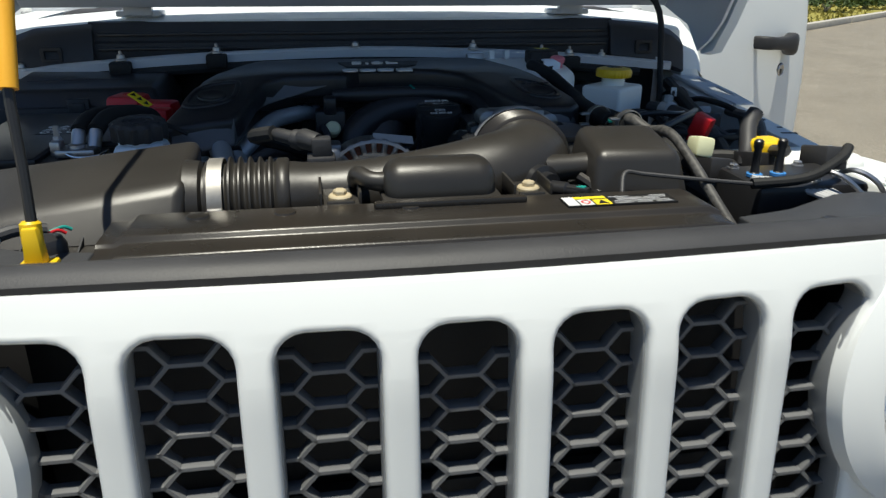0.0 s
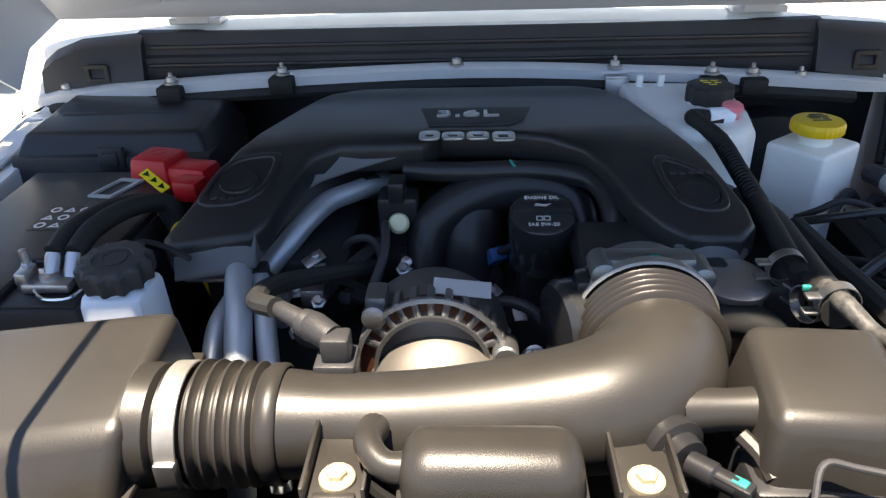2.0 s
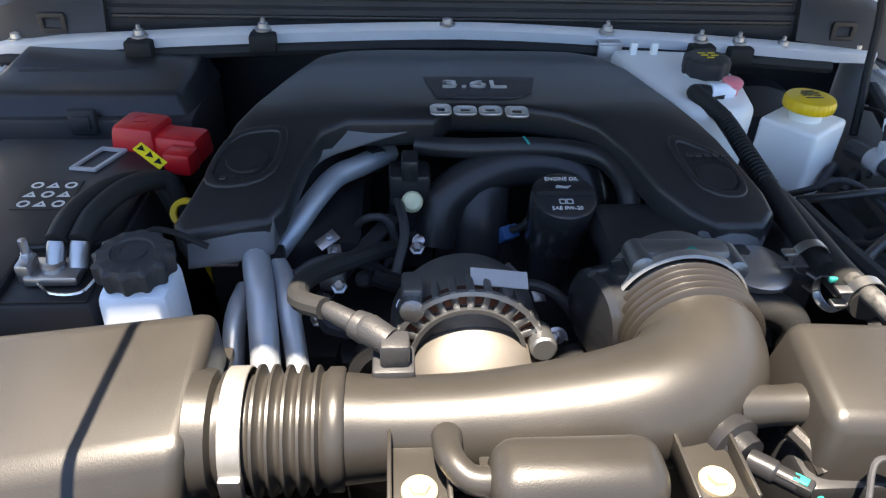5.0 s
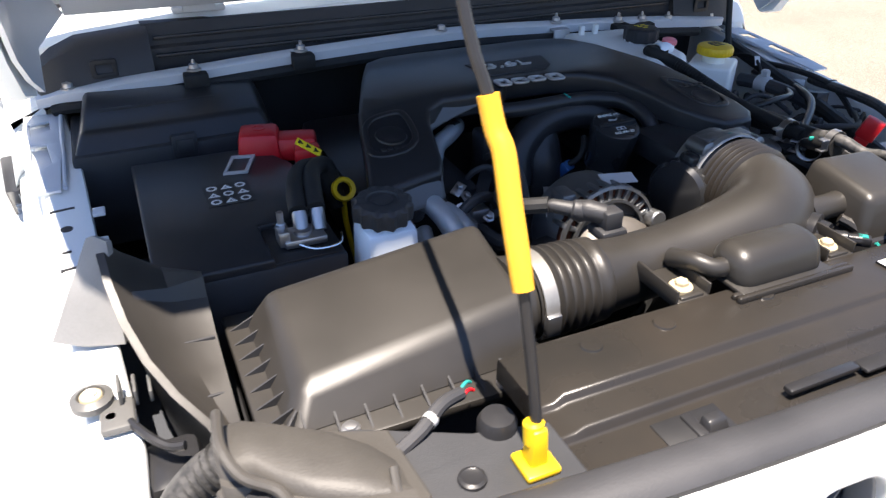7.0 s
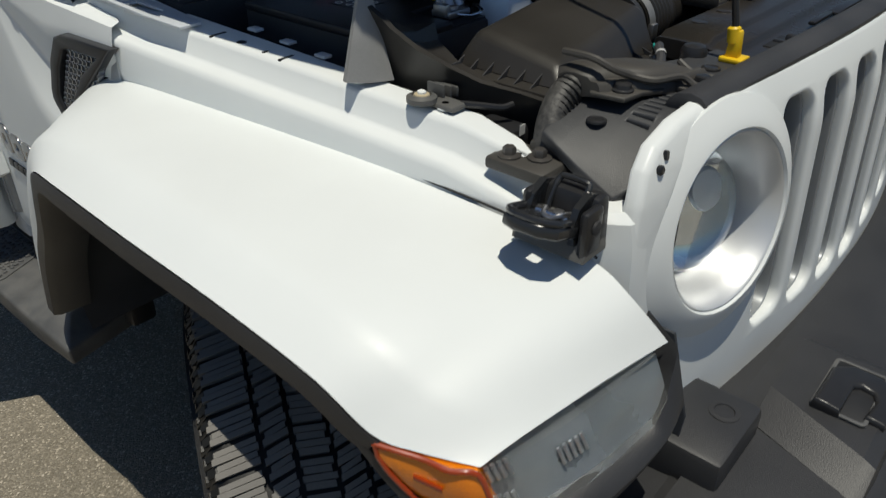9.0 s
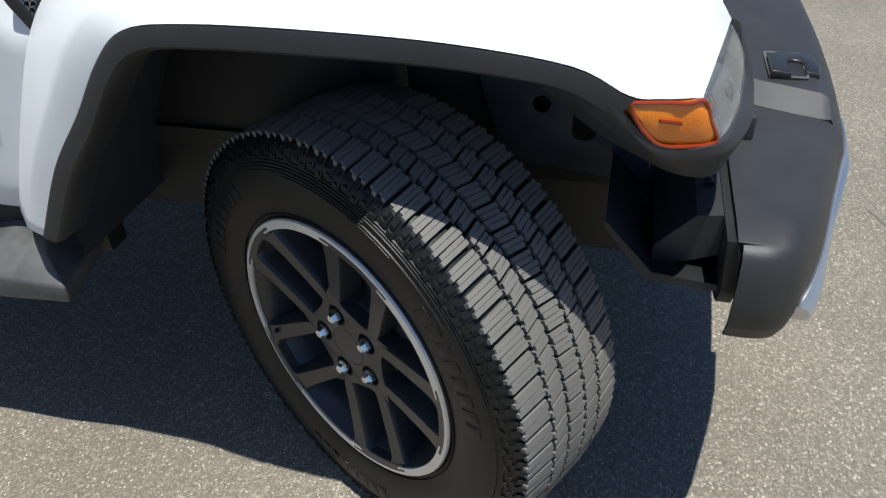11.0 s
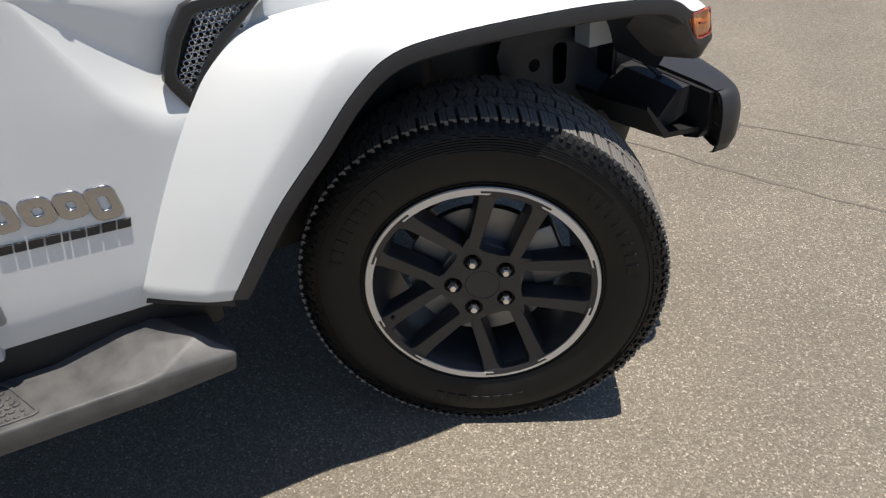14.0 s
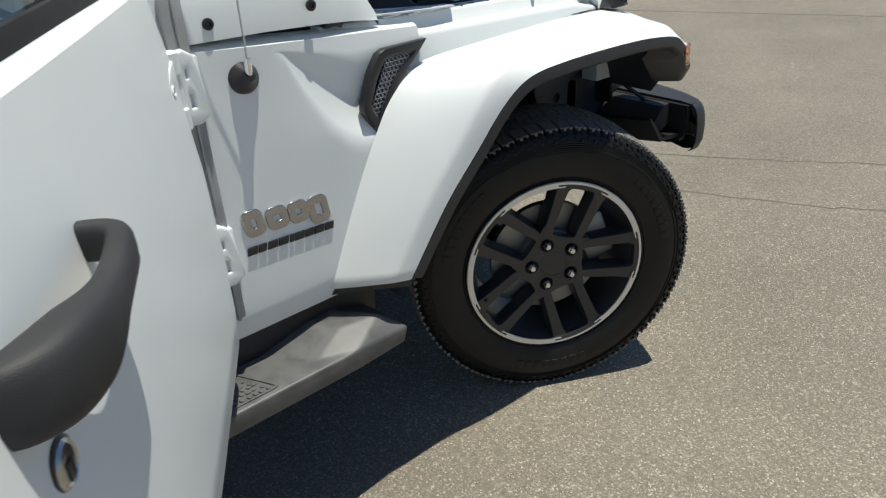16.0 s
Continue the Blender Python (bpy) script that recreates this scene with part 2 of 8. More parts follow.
def rbox(x0, x1, y0, y1, z0, z1, bevel=0.004, top=(1, 1), shift=(0, 0), seg=2):
    """A box with rounded edges; its top may be drawn in and shifted."""
    bm = bmesh.new()
    bmesh.ops.create_cube(bm, size=1)
    cx, cy = (x0 + x1) / 2, (y0 + y1) / 2
    for v in bm.verts:
        k = v.co.z > 0
        v.co = Vector((cx + v.co.x * (x1 - x0) * (top[0] if k else 1) + shift[0] * k, cy + v.co.y * (y1 - y0) * (top[1] if k else 1) + shift[1] * k, z1 if k else z0))
    if bevel:
        bmesh.ops.bevel(bm, geom=bm.edges[:], offset=bevel, segments=seg, profile=0.5, affect="EDGES", clamp_overlap=True)
    return bm


def spline(pts, n=6, closed=False):
    """A smooth line through the points."""
    pts = [Vector(p) for p in pts]
    out, k = [], len(pts)
    rng = range(k if closed else k - 1)
    for i in rng:
        p = [pts[(i + j) % k] if closed else pts[max(0, min(k - 1, i + j))] for j in (-1, 0, 1, 2)]
        for s in range(n):
            t = s / n
            out.append(0.5 * ((2 * p[1]) + (p[2] - p[0]) * t + (2 * p[0] - 5 * p[1] + 4 * p[2] - p[3]) * t * t + (3 * p[1] - p[0] - 3 * p[2] + p[3]) * t ** 3))
    if not closed:
        out.append(pts[-1])
    return out


def loft(rows, closed=True, caps=True):
    """Skin over rows of points, each row a ring (or, if not closed, an open strip)."""
    bm = bmesh.new()
    vs = [[bm.verts.new(p) for p in row] for row in rows]
    n = len(rows[0])
    for a, b in zip(vs, vs[1:]):
        for i in range(n if closed else n - 1):
            j = (i + 1) % n
            try:
                bm.faces.new((a[i], a[j], b[j], b[i]))
            except ValueError:
                pass
    if closed and caps:
        bm.faces.new(vs[0])
        bm.faces.new(list(reversed(vs[-1])))
    return bm


def tube(pts, r, seg=12, n=6, caps=True, squash=1.0):
    """A round hose along a smooth line; r is one radius or one for each point given."""
    path = spline(pts, n)
    rad = [r] * len(path) if isinstance(r, (int, float)) else [v.x for v in spline([(q, 0, 0) for q in r], n)]
    rows, up = [], Vector((0.0, 0.0, 1.0))
    for i, p in enumerate(path):
        d = (path[min(i + 1, len(path) - 1)] - path[max(i - 1, 0)]).normalized()
        if abs(d.dot(up)) > 0.95:
            up = Vector((0.0, 1.0, 0.0)) if abs(d.y) < 0.9 else Vector((1.0, 0.0, 0.0))
        side = d.cross(up).normalized()
        up = side.cross(d).normalized()
        rows.append([p + rad[i] * (side * math.cos(a) + up * squash * math.sin(a)) for a in (2 * math.pi * k / seg for k in range(seg))])
    return loft(rows, caps=caps)


def turned(profile, m, seg=32, caps=True):
    """A body of revolution: (radius, height) pairs round the local z axis, put at m."""
    rows = [[m @ Vector((r * math.cos(2 * math.pi * k / seg), r * math.sin(2 * math.pi * k / seg), h)) for k in range(seg)] for r, h in profile]
    return loft(rows, caps=caps)


def lobed(profile, m, lobes, amp, seg=96):
    """A turned cap whose skirt is ribbed with the given number of lobes."""
    rows = []
    for r, h, k in profile:
        rows.append([m @ Vector(((r + amp * k * max(-0.4, math.cos(lobes * t))) * math.cos(t), (r + amp * k * max(-0.4, math.cos(lobes * t))) * math.sin(t), h)) for t in (2 * math.pi * i / seg for i in range(seg))])
    return loft(rows)


def aim(p, d, up=(0, 0, 1)):
    """A matrix at p whose local z points along d."""
    z = Vector(d).normalized()
    x = Vector(up).cross(z)
    x = x.normalized() if x.length > 1e-4 else Vector((1, 0, 0))
    y = z.cross(x)
    m = Matrix((x, y, z)).transposed().to_4x4()
    m.translation = p
    return m


def plate(outlines, depth, bevel=0.0, res=2):
    """A flat plate with holes in the local xy plane; the first outline is the rim, the others are holes. Gives a bmesh."""
    cu = bpy.data.curves.new("plate", "CURVE")
    cu.dimensions, cu.fill_mode, cu.extrude, cu.bevel_depth, cu.bevel_resolution = "2D", "BOTH", max(0, depth / 2 - bevel), bevel, res
    for o in outlines:
        sp = cu.splines.new("POLY")
        sp.points.add(len(o) - 1)
        for q, p in zip(sp.points, o):
            q.co = (p[0], p[1], 0, 1)
        sp.use_cyclic_u = True
    ob = new("plate", cu)
    me = bpy.data.meshes.new_from_object(ob.evaluated_get(bpy.context.evaluated_depsgraph_get()))
    bpy.data.objects.remove(ob)
    bpy.data.curves.remove(cu)
    bm = bmesh.new()
    bm.from_mesh(me)
    bpy.data.meshes.remove(me)
    bmesh.ops.remove_doubles(bm, verts=bm.verts, dist=0.00005)
    return bm


def rounded(x0, x1, y0, y1, r, n=5):
    out = []
    for cx, cy, a0 in ((x1 - r, y1 - r, 0), (x0 + r, y1 - r, 90), (x0 + r, y0 + r, 180), (x1 - r, y0 + r, 270)):
        for k in range(n + 1):
            a = radians(a0 + 90 * k / n)
            out.append((cx + r * math.cos(a), cy + r * math.sin(a)))
    return out


def circle(cx, cy, r, n=40):
    return [(cx + r * math.cos(2 * math.pi * k / n), cy + r * math.sin(2 * math.pi * k / n)) for k in range(n)]


def cut(bm, axis, values):
    """Add edge loops across a bmesh at the given places, so that it can bend there."""
    for v in values:
        no, co = Vector((0, 0, 0)), Vector((0, 0, 0))
        no[axis], co[axis] = 1, v
        bmesh.ops.bisect_plane(bm, geom=bm.verts[:] + bm.edges[:] + bm.faces[:], plane_co=co, plane_no=no)
    return bm


def letters(body, size, m, depth=0.0006):
    cu = bpy.data.curves.new("letters", "FONT")
    cu.body, cu.size, cu.extrude, cu.align_x, cu.align_y = body, size, depth, "CENTER", "CENTER"
    ob = new("letters", cu)
    me = bpy.data.meshes.new_from_object(ob.evaluated_get(bpy.context.evaluated_depsgraph_get()))
    bpy.data.objects.remove(ob)
    bpy.data.curves.remove(cu)
    bm = bmesh.new()
    bm.from_mesh(me)
    bpy.data.meshes.remove(me)
    bm.transform(m)
    return bm


def bolt(name, parent, p, d=(0, 0, 1), r=0.008, mat=None, washer=0.0, label="", washer_mat=None):
    """A hexagon bolt head, with a washer under it."""
    m = aim(p, d)
    bm = turned([(r * 1.25, 0), (r * 1.25, r * 0.25), (r * 0.95, r * 0.3)], m, 18)
    head = turned([(r, r * 0.25), (r, r * 0.9), (r * 0.82, r * 1.1)], m, 6)
    ob = part(name, join(bm, head), mat or STEEL, parent, label)
    if washer:
        part("washer", turned([(washer, -0.003), (washer, 0.001), (washer * 0.9, 0.0025), (r * 0.8, 0.003)], m, 24), washer_mat or WASHER, ob, "yellowed plastic washer")
    return ob

# ---- ground ----
bm = bmesh.new()
bmesh.ops.create_grid(bm, x_segments=4, y_segments=4, size=400)
ground = part("ground", bm, ASPHALT, None)
seams = []
rng = random.Random(11)
for line in (((0.42, -0.66), (-0.106, -0.847), (-0.851, -1.165), (-1.087, -1.33), (-2.4, -2.2)), ((0.7, -0.85), (-0.148, -1.357), (-0.893, -1.848), (-2.2, -2.8)), ((3.2, -4.1), (1.83, -4.70), (0.42, -5.35), (-1.5, -6.2))):
    rows = []
    for p in spline([(x, y, 0) for x, y in line], 9):
        w = rng.uniform(0.002, 0.007)
        d = Vector((rng.uniform(-0.008, 0.008), rng.uniform(-0.008, 0.008), 0))
        rows.append([p + d + Vector((-w * 0.4, w, 0.001)), p + d + Vector((0, 0, 0.004)), p + d + Vector((w * 0.4, -w, 0.001))])
    seams.append(loft(rows, closed=False))
tagged(part("crack_sealant", join(*seams), SEAM, None), "dark sealed cracks across the asphalt", "crack", kind="structure")
tagged(ground, "worn grey asphalt with pale stone chips, dry", "asphalt", kind="structure")

bm = join(*[move(rbox(-4.95 + 10 * i, 4.95 + 10 * i, -0.09, 0.09, -0.05, 0.14, 0.02), aim((14, 17.2, 0), (0, 0, 1)) @ pose(0, 0, 0, 0, 0, 37)) for i in (-0.6, 0.4, 1.4, 2.4)])
tagged(part("kerb", bm, CONCRETE, None), "pale concrete kerb edging the asphalt lot", "kerb", kind="structure")
bm = bmesh.new()
rng = random.Random(4)
M = aim((14, 17.2, 0), (0, 0, 1)) @ pose(0, 0, 0, 0, 0, 37)
for k in range(5000):
    x, y, h, a = rng.uniform(-10.5, 28), rng.uniform(0.15, 7), rng.uniform(0.05, 0.16), rng.uniform(0, 6.28)
    p, q = M @ Vector((x, y, 0.08)), Vector((math.cos(a) * 0.05, math.sin(a) * 0.05, 0))
    bm.faces.new([bm.verts.new(p - q), bm.verts.new(p + q), bm.verts.new(p + Vector((rng.uniform(-0.06, 0.06), rng.uniform(-0.06, 0.06), h)))])
bed = move(rbox(-11, 29, 0.1, 8, -0.05, 0.09, 0.02), M)
tagged(part("grass", join(bm, bed), GRASS, None), "dry yellow-green grass verge behind a kerb", "grass", kind="stuff")


def shrub(p, r, seed):
    g = random.Random(seed)
    ob = thing("shrub", p, "low dark green shrub growing on the grass verge", "shrub", "shrubs on the verge")
    for k in range(6):
        a = k * 1.05
        part("limb", tube([p, Vector(p) + Vector((math.cos(a) * r * 0.3, math.sin(a) * r * 0.3, r * 0.5)), Vector(p) + Vector((math.cos(a) * r * 0.7, math.sin(a) * r * 0.7, r * 0.9))], [0.03, 0.02, 0.008], 6, 3), CONCRETE, ob)
    b = bmesh.new()
    for k in range(1500):
        d = Vector((g.gauss(0, 1), g.gauss(0, 1), g.gauss(0, 1))).normalized() * r * g.uniform(0.55, 1.0)
        c = Vector(p) + Vector((d.x, d.y, abs(d.z) * 0.9 + r * 0.25))
        u, v = Vector((g.gauss(0, 1), g.gauss(0, 1), g.gauss(0, 1))).normalized() * 0.06, Vector((g.gauss(0, 1), g.gauss(0, 1), g.gauss(0, 1))).normalized() * 0.04
        b.faces.new([b.verts.new(c - u), b.verts.new(c + v), b.verts.new(c + u), b.verts.new(c - v)])
    part("foliage", b, LEAF, ob)


shrub((14.6, 19.4, 0.06), 0.8, 1)
shrub((16.8, 20.6, 0.06), 0.6, 2)
shrub((12.4, 18.9, 0.06), 0.5, 3)

# ---- the truck ----
truck = thing("pickup_truck", (0, 0.5, 0), "white pickup truck with raised hood and open front doors", "pickup truck")


def bow(x, z):
    """How far the grille's face stands back: bowed in plan, leaning at the top."""
    return 0.17 * x * x - 0.022 + 0.07 * (z - 1.05) + 2.6 * max(0.0, z - 1.03) ** 2


# grille panel with seven slots and two round lamp openings
SLOT = 0.1075
LAMP = (0.476, 0.986)
rim = [(-0.30, 0.652), (-0.457, 0.672), (-0.545, 0.726), (-0.598, 0.803), (-0.617, 0.90), (-0.621, 1.0), (-0.618, 1.041), (-0.605, 1.073), (-0.586, 1.091), (-0.548, 1.105), (-0.50, 1.113), (-0.40, 1.118), (-0.2, 1.119)]
rim = rim + [(-x, z) for x, z in reversed(rim)]


def slot(i, grow):
    """Outline of one grille slot; the outermost ones bow in round the lamps."""
    o = rounded(i * SLOT - 0.040 - grow, i * SLOT + 0.040 + grow, 0.749 + 0.012 * abs(i) - grow, 1.087 + grow, 0.024 + grow)
    out = []
    for p, q in zip(o, o[1:] + o[:1]):
        n = max(1, int(math.dist(p, q) / 0.012))
        out += [(p[0] + (q[0] - p[0]) * k / n, p[1] + (q[1] - p[1]) * k / n) for k in range(n)]
    if abs(i) == 3:
        s = 1 if i > 0 else -1
        lim = [LAMP[0] - math.sqrt(max(0.0, 0.140 ** 2 - (z - LAMP[1]) ** 2)) + grow for x, z in out]
        out = [(s * min(s * x, k), z) for (x, z), k in zip(out, lim)]
    return out


lamps = [circle(s * LAMP[0], LAMP[1], 0.119) for s in (-1, 1)]
bm = plate([rim] + [slot(i, 0.007) for i in range(-3, 4)] + lamps, 0.02, 0.007, 3)
cut(bm, 1, [0.70, 0.85, 0.93, 1.0, 1.05, 1.08, 1.1065, 1.112, 1.117])
cut(bm, 0, [k * 0.0345 for k in range(-17, 18)])
for v in bm.verts:
    x, z, d = v.co
    v.co = Vector((x, bow(x, z) + 0.010 - d, z))
grille = part("grille_panel", bm, PAINT, truck, "white seven-slot grille panel with round lamp openings")

def honeycomb(w, z0, z1):
    """Flat-topped hexagon bars in one slot: short level bars joined by slanting ones."""
    bars = []
    pitch, half, out = 0.030, 0.0135, 0.027
    k = 0
    z = z0
    while z < z1:
        mid = z + pitch / 2
        bars.append(((-half, z), (half, z)))
        for s in (-1, 1):
            bars.append(((s * half, z), (s * out, mid)))
            bars.append(((s * half, z), (s * out, mid - pitch)))
            bars.append(((s * out, mid), (s * w, mid)))
        z += pitch
    b = bmesh.new()
    for (xa, za), (xb, zb) in bars:
        d = Vector((xb - xa, 0, zb - za)).normalized()
        n = Vector((-d.z, 0, d.x)) * 0.0026
        a, e = Vector((xa, 0, za)), Vector((xb, 0, zb))
        ring = lambda p: [b.verts.new(p + n), b.verts.new(p + n * 0.6 + Vector((0, -0.004, 0))), b.verts.new(p - n * 0.6 + Vector((0, -0.004, 0))), b.verts.new(p - n), b.verts.new(p + Vector((0, 0.012, 0)))]
        r0, r1 = ring(a - d * 0.001), ring(e + d * 0.001)
        for i in range(5):
            b.faces.new((r0[i], r0[(i + 1) % 5], r1[(i + 1) % 5], r1[i]))
    return b


for i in range(-3, 4):
    x = i * SLOT
    b = honeycomb(0.041, 0.762 + 0.012 * abs(i), 1.060)
    for v in b.verts:
        v.co = Vector((v.co.x + x, v.co.y + bow(x, v.co.z) + 0.034, v.co.z))
    part("grille_mesh", b, MESH, grille, "charcoal honeycomb insert")
    frame_bm = plate([slot(i, 0.006), slot(i, 0.0015)], 0.028, 0.003)
    cut(frame_bm, 1, [0.85, 1.05, 1.08])
    for v in frame_bm.verts:
        v.co = Vector((v.co.x, bow(x, v.co.y) + 0.026 - v.co.z, v.co.y))
    part("slot_bezel", frame_bm, BEZEL, grille, "deep grey slot bezel")
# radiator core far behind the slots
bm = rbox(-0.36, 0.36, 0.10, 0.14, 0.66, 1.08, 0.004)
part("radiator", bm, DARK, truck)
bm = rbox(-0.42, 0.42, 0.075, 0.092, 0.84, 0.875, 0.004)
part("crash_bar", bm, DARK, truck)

# headlights
for s in (-1, 1):
    m = aim((s * LAMP[0], 0.001, LAMP[1]), (s * 0.2, -1, 0.15))
    part("lamp_ring", turned([(0.1035, -0.030), (0.1035, -0.002), (0.1055, 0.0008), (0.110, 0.000), (0.120, -0.0045), (0.130, -0.009), (0.138, -0.0135), (0.139, -0.03)], m, 64, caps=False), PAINT, grille, "raised white ring round the headlight")
    hl = part("headlight", turned([(0.1035, -0.03), (0.1035, -0.004), (0.101, -0.0015), (0.098, -0.004), (0.091, -0.028), (0.081, -0.066), (0.078, -0.073), (0.074, -0.074)], m, 64, caps=False), LAMP_BEZEL, truck, "round headlight with a deep satin silver bezel")
    part("bulb_housing", turned([(0.079, -0.072), (0.070, -0.095), (0.045, -0.115), (0.001, -0.125)], m, 48), LAMP_BOWL, hl, "reflector bowl tinted blue for reflected sky")
    part("lens_rim", turned([(0.0785, -0.073), (0.0785, -0.066), (0.0755, -0.064), (0.074, -0.070)], m, 48, caps=False), SMOOTH, hl)
    part("lens", turned([(0.0755, -0.069), (0.073, -0.052), (0.063, -0.037), (0.046, -0.026), (0.024, -0.020), (0.0005, -0.018)], m, 48), GLASS, hl, "domed clear glass lens")
    part("projector", turned([(0.024, -0.110), (0.024, -0.075), (0.018, -0.066), (0.0005, -0.062)], m @ Matrix.Translation((0.02, 0.015, 0)), 32), LAMP_BEZEL, hl)
    screw = part("body_screw", turned([(0.0052, -0.004), (0.0052, 0.0015), (0.0035, 0.003), (0.001, 0.0032)], aim((s * 0.591, bow(0.591, 1.077) - 0.001, 1.077), (0, -1, 0.1)), 14), SMOOTH, grille)
    b = plate([rounded(-0.0028, 0.0028, -0.005, 0.005, 0.0026, 4)], 0.004)
    part("slot_clip", move(b, aim((s * 0.580, bow(0.580, 1.0885) - 0.001, 1.0885), (0, -1, 0.1))), SMOOTH, grille)


# fenders: rows of inner and outer-edge points and the height of the shoulder, from the rear foot over the wheel to the lamp
FEN = [((-0.732, 1.197, 0.572), (-0.857, 1.043, 0.583), 0.016),
       ((-0.742, 1.110, 0.742), (-0.874, 0.945, 0.735), 0.020),
       ((-0.745, 1.018, 0.900), (-0.886, 0.857, 0.838), 0.024),
       ((-0.728, 0.940, 0.985), (-0.899, 0.786, 0.925), 0.025),
       ((-0.703, 0.855, 1.010), (-0.913, 0.720, 0.976), 0.023),
       ((-0.688, 0.700, 1.015), (-0.926, 0.620, 0.993), 0.021),
       ((-0.676, 0.450, 1.016), (-0.934, 0.450, 0.996), 0.020),
       ((-0.668, 0.300, 1.014), (-0.933, 0.300, 0.989), 0.020),
       ((-0.662, 0.150, 1.008), (-0.928, 0.172, 0.970), 0.020),
       ((-0.660, 0.064, 0.998), (-0.919, 0.110, 0.937), 0.017),
       ((-0.660, 0.018, 0.974), (-0.902, 0.074, 0.928), 0.013),
       ((-0.639, -0.014, 0.929), (-0.876, 0.030, 0.921), 0.006)]


def fender_rows():
    ins, outs = spline([r[0] for r in FEN], 5), spline([r[1] for r in FEN], 5)
    lift = [v.x for v in spline([(r[2], 0, 0) for r in FEN], 5)]
    rows = []
    for i, (a, c) in enumerate(zip(ins, outs)):
        along = (outs[min(i + 1, len(outs) - 1)] - outs[max(i - 1, 0)]).normalized()
        n = along.cross(c - a).normalized()
        n = -n if n.z + 0.4 * n.y < 0 else n
        p = a.lerp(c, 0.80) + n * lift[i]
        m = a.lerp(p, 0.5) + n * 0.004
        before, after = m.lerp(p, 0.88), p.lerp(c, 0.16)
        out = [a, a.lerp(m, 0.5) + n * 0.001, m, m.lerp(p, 0.5)]
        out += [before, before * 0.25 + p * 0.5 + after * 0.25, after, p.lerp(c, 0.6) + n * 0.001, p.lerp(c, 0.92), c]
        rows.append(out)
    return rows


def flip(bm, s):
    if s > 0:
        bm.transform(Matrix.Diagonal((-1, 1, 1, 1)))
        bmesh.ops.reverse_faces(bm, faces=bm.faces)
    return bm


HUB = Vector((0, 0.52, 0.42))
for s in (-1, 1):
    rows = fender_rows()
    skin = []
    for row in rows:
        inward = Vector((0.0, HUB.y - row[-1].y, HUB.z - row[-1].z)).normalized()
        skin.append(row + [row[-1] + inward * 0.004 + Vector((0.006, 0, 0)), row[-1] + inward * 0.004 + Vector((0.03, 0, 0)), row[3] + inward * 0.02, row[0] + inward * 0.012])
    skin = [[v + Vector(d) for v in skin[0]] for d in ((0.034, 0.006, -0.006), (0.016, 0.003, -0.010), (0.005, 0.001, -0.006))] + skin
    foot_a, foot_b = rows[0][0] + Vector((0.012, 0, -0.013)), rows[0][-1] + Vector((0.014, 0, -0.013))
    fender = part("fender", flip(loft(skin), s), PAINT, truck, "white flared front fender", 50)
    trim = []
    for i, row in enumerate(rows):
        c = row[-1]
        inward = Vector((0.0, HUB.y - c.y, HUB.z - c.z)).normalized()
        w = 0.034
        o = Vector((-0.004, 0, 0))
        trim.append([c + o * 0.5 + inward * 0.001, c + o + inward * 0.006, c + o + inward * w * 0.8, c + inward * w + Vector((0.006, 0, 0)), c + inward * (w + 0.004) + Vector((0.06, 0, 0)), c + inward * (w - 0.004) + Vector((0.06, 0, 0)), c + inward * 0.012 + Vector((0.012, 0, 0))])
    seam = [row[0] + Vector((0.003, 0, 0.003)) for row in rows[12:46]]
    part("panel_gap", flip(tube(seam[::4] + [seam[-1]], 0.0014, 8, 3), s), RUBBER, fender, "dark gap between fender and bay rail")
    part("foot_trim", flip(loft([[p + Vector((-0.006, -0.004, 0.004)), p + Vector((-0.004, -0.003, -0.012)), p + Vector((0.06, 0.03, -0.012)), p + Vector((0.06, 0.03, 0.004))] for p in (foot_a, foot_a.lerp(foot_b, 0.5), foot_b)]), s), TRIM, fender, "charcoal strip under the fender's foot")
    part("wheel_arch_trim", flip(loft(trim[:-9]), s), TRIM, fender, "charcoal wheel arch moulding", 40)
    # lamp band round the front corner: clear lens ahead, amber at the side
    top = spline([(-0.917, 0.108, 0.929), (-0.899, 0.068, 0.924), (-0.880, 0.029, 0.920), (-0.80, 0.008, 0.919), (-0.72, -0.006, 0.924), (-0.664, -0.014, 0.929)], 6)
    low = spline([(-0.916, 0.104, 0.914), (-0.901, 0.072, 0.873), (-0.871, 0.008, 0.867), (-0.80, -0.022, 0.868), (-0.72, -0.034, 0.872), (-0.668, -0.040, 0.878)], 6)
    band = []
    for a, b in zip(top, low):
        out = Vector((a.x * 0.5, -0.3, 0)).normalized() * 0.004
        band.append([a, a.lerp(b, 0.25) + out, a.lerp(b, 0.75) + out, b, b + Vector((0.03, 0.03, 0)), a + Vector((0.03, 0.035, -0.002))])
    part("side_marker", flip(loft(band[:13]), s), AMBER, fender, "amber side marker lens")
    edge = [p + Vector((p.x * 0.5, -0.3, 0)).normalized() * 0.003 for p in list(top[:13]) + list(reversed(low[:13]))]
    edge = [edge[i] for i in (0, 3, 6, 9, 12)] + [edge[12].lerp(edge[13], 0.5)] + [edge[i] for i in (13, 16, 19, 22, 25)] + [edge[0].lerp(edge[25], 0.5), edge[0]]
    part("lens_edge", flip(tube(edge, 0.0026, 8, 4), s), AMBER_RIM, fender, "dark red lens border")
    p0, p1 = top[5].lerp(low[5], 0.45), top[8].lerp(low[8], 0.45)
    o_ = Vector((-0.006, -0.004, 0.001))
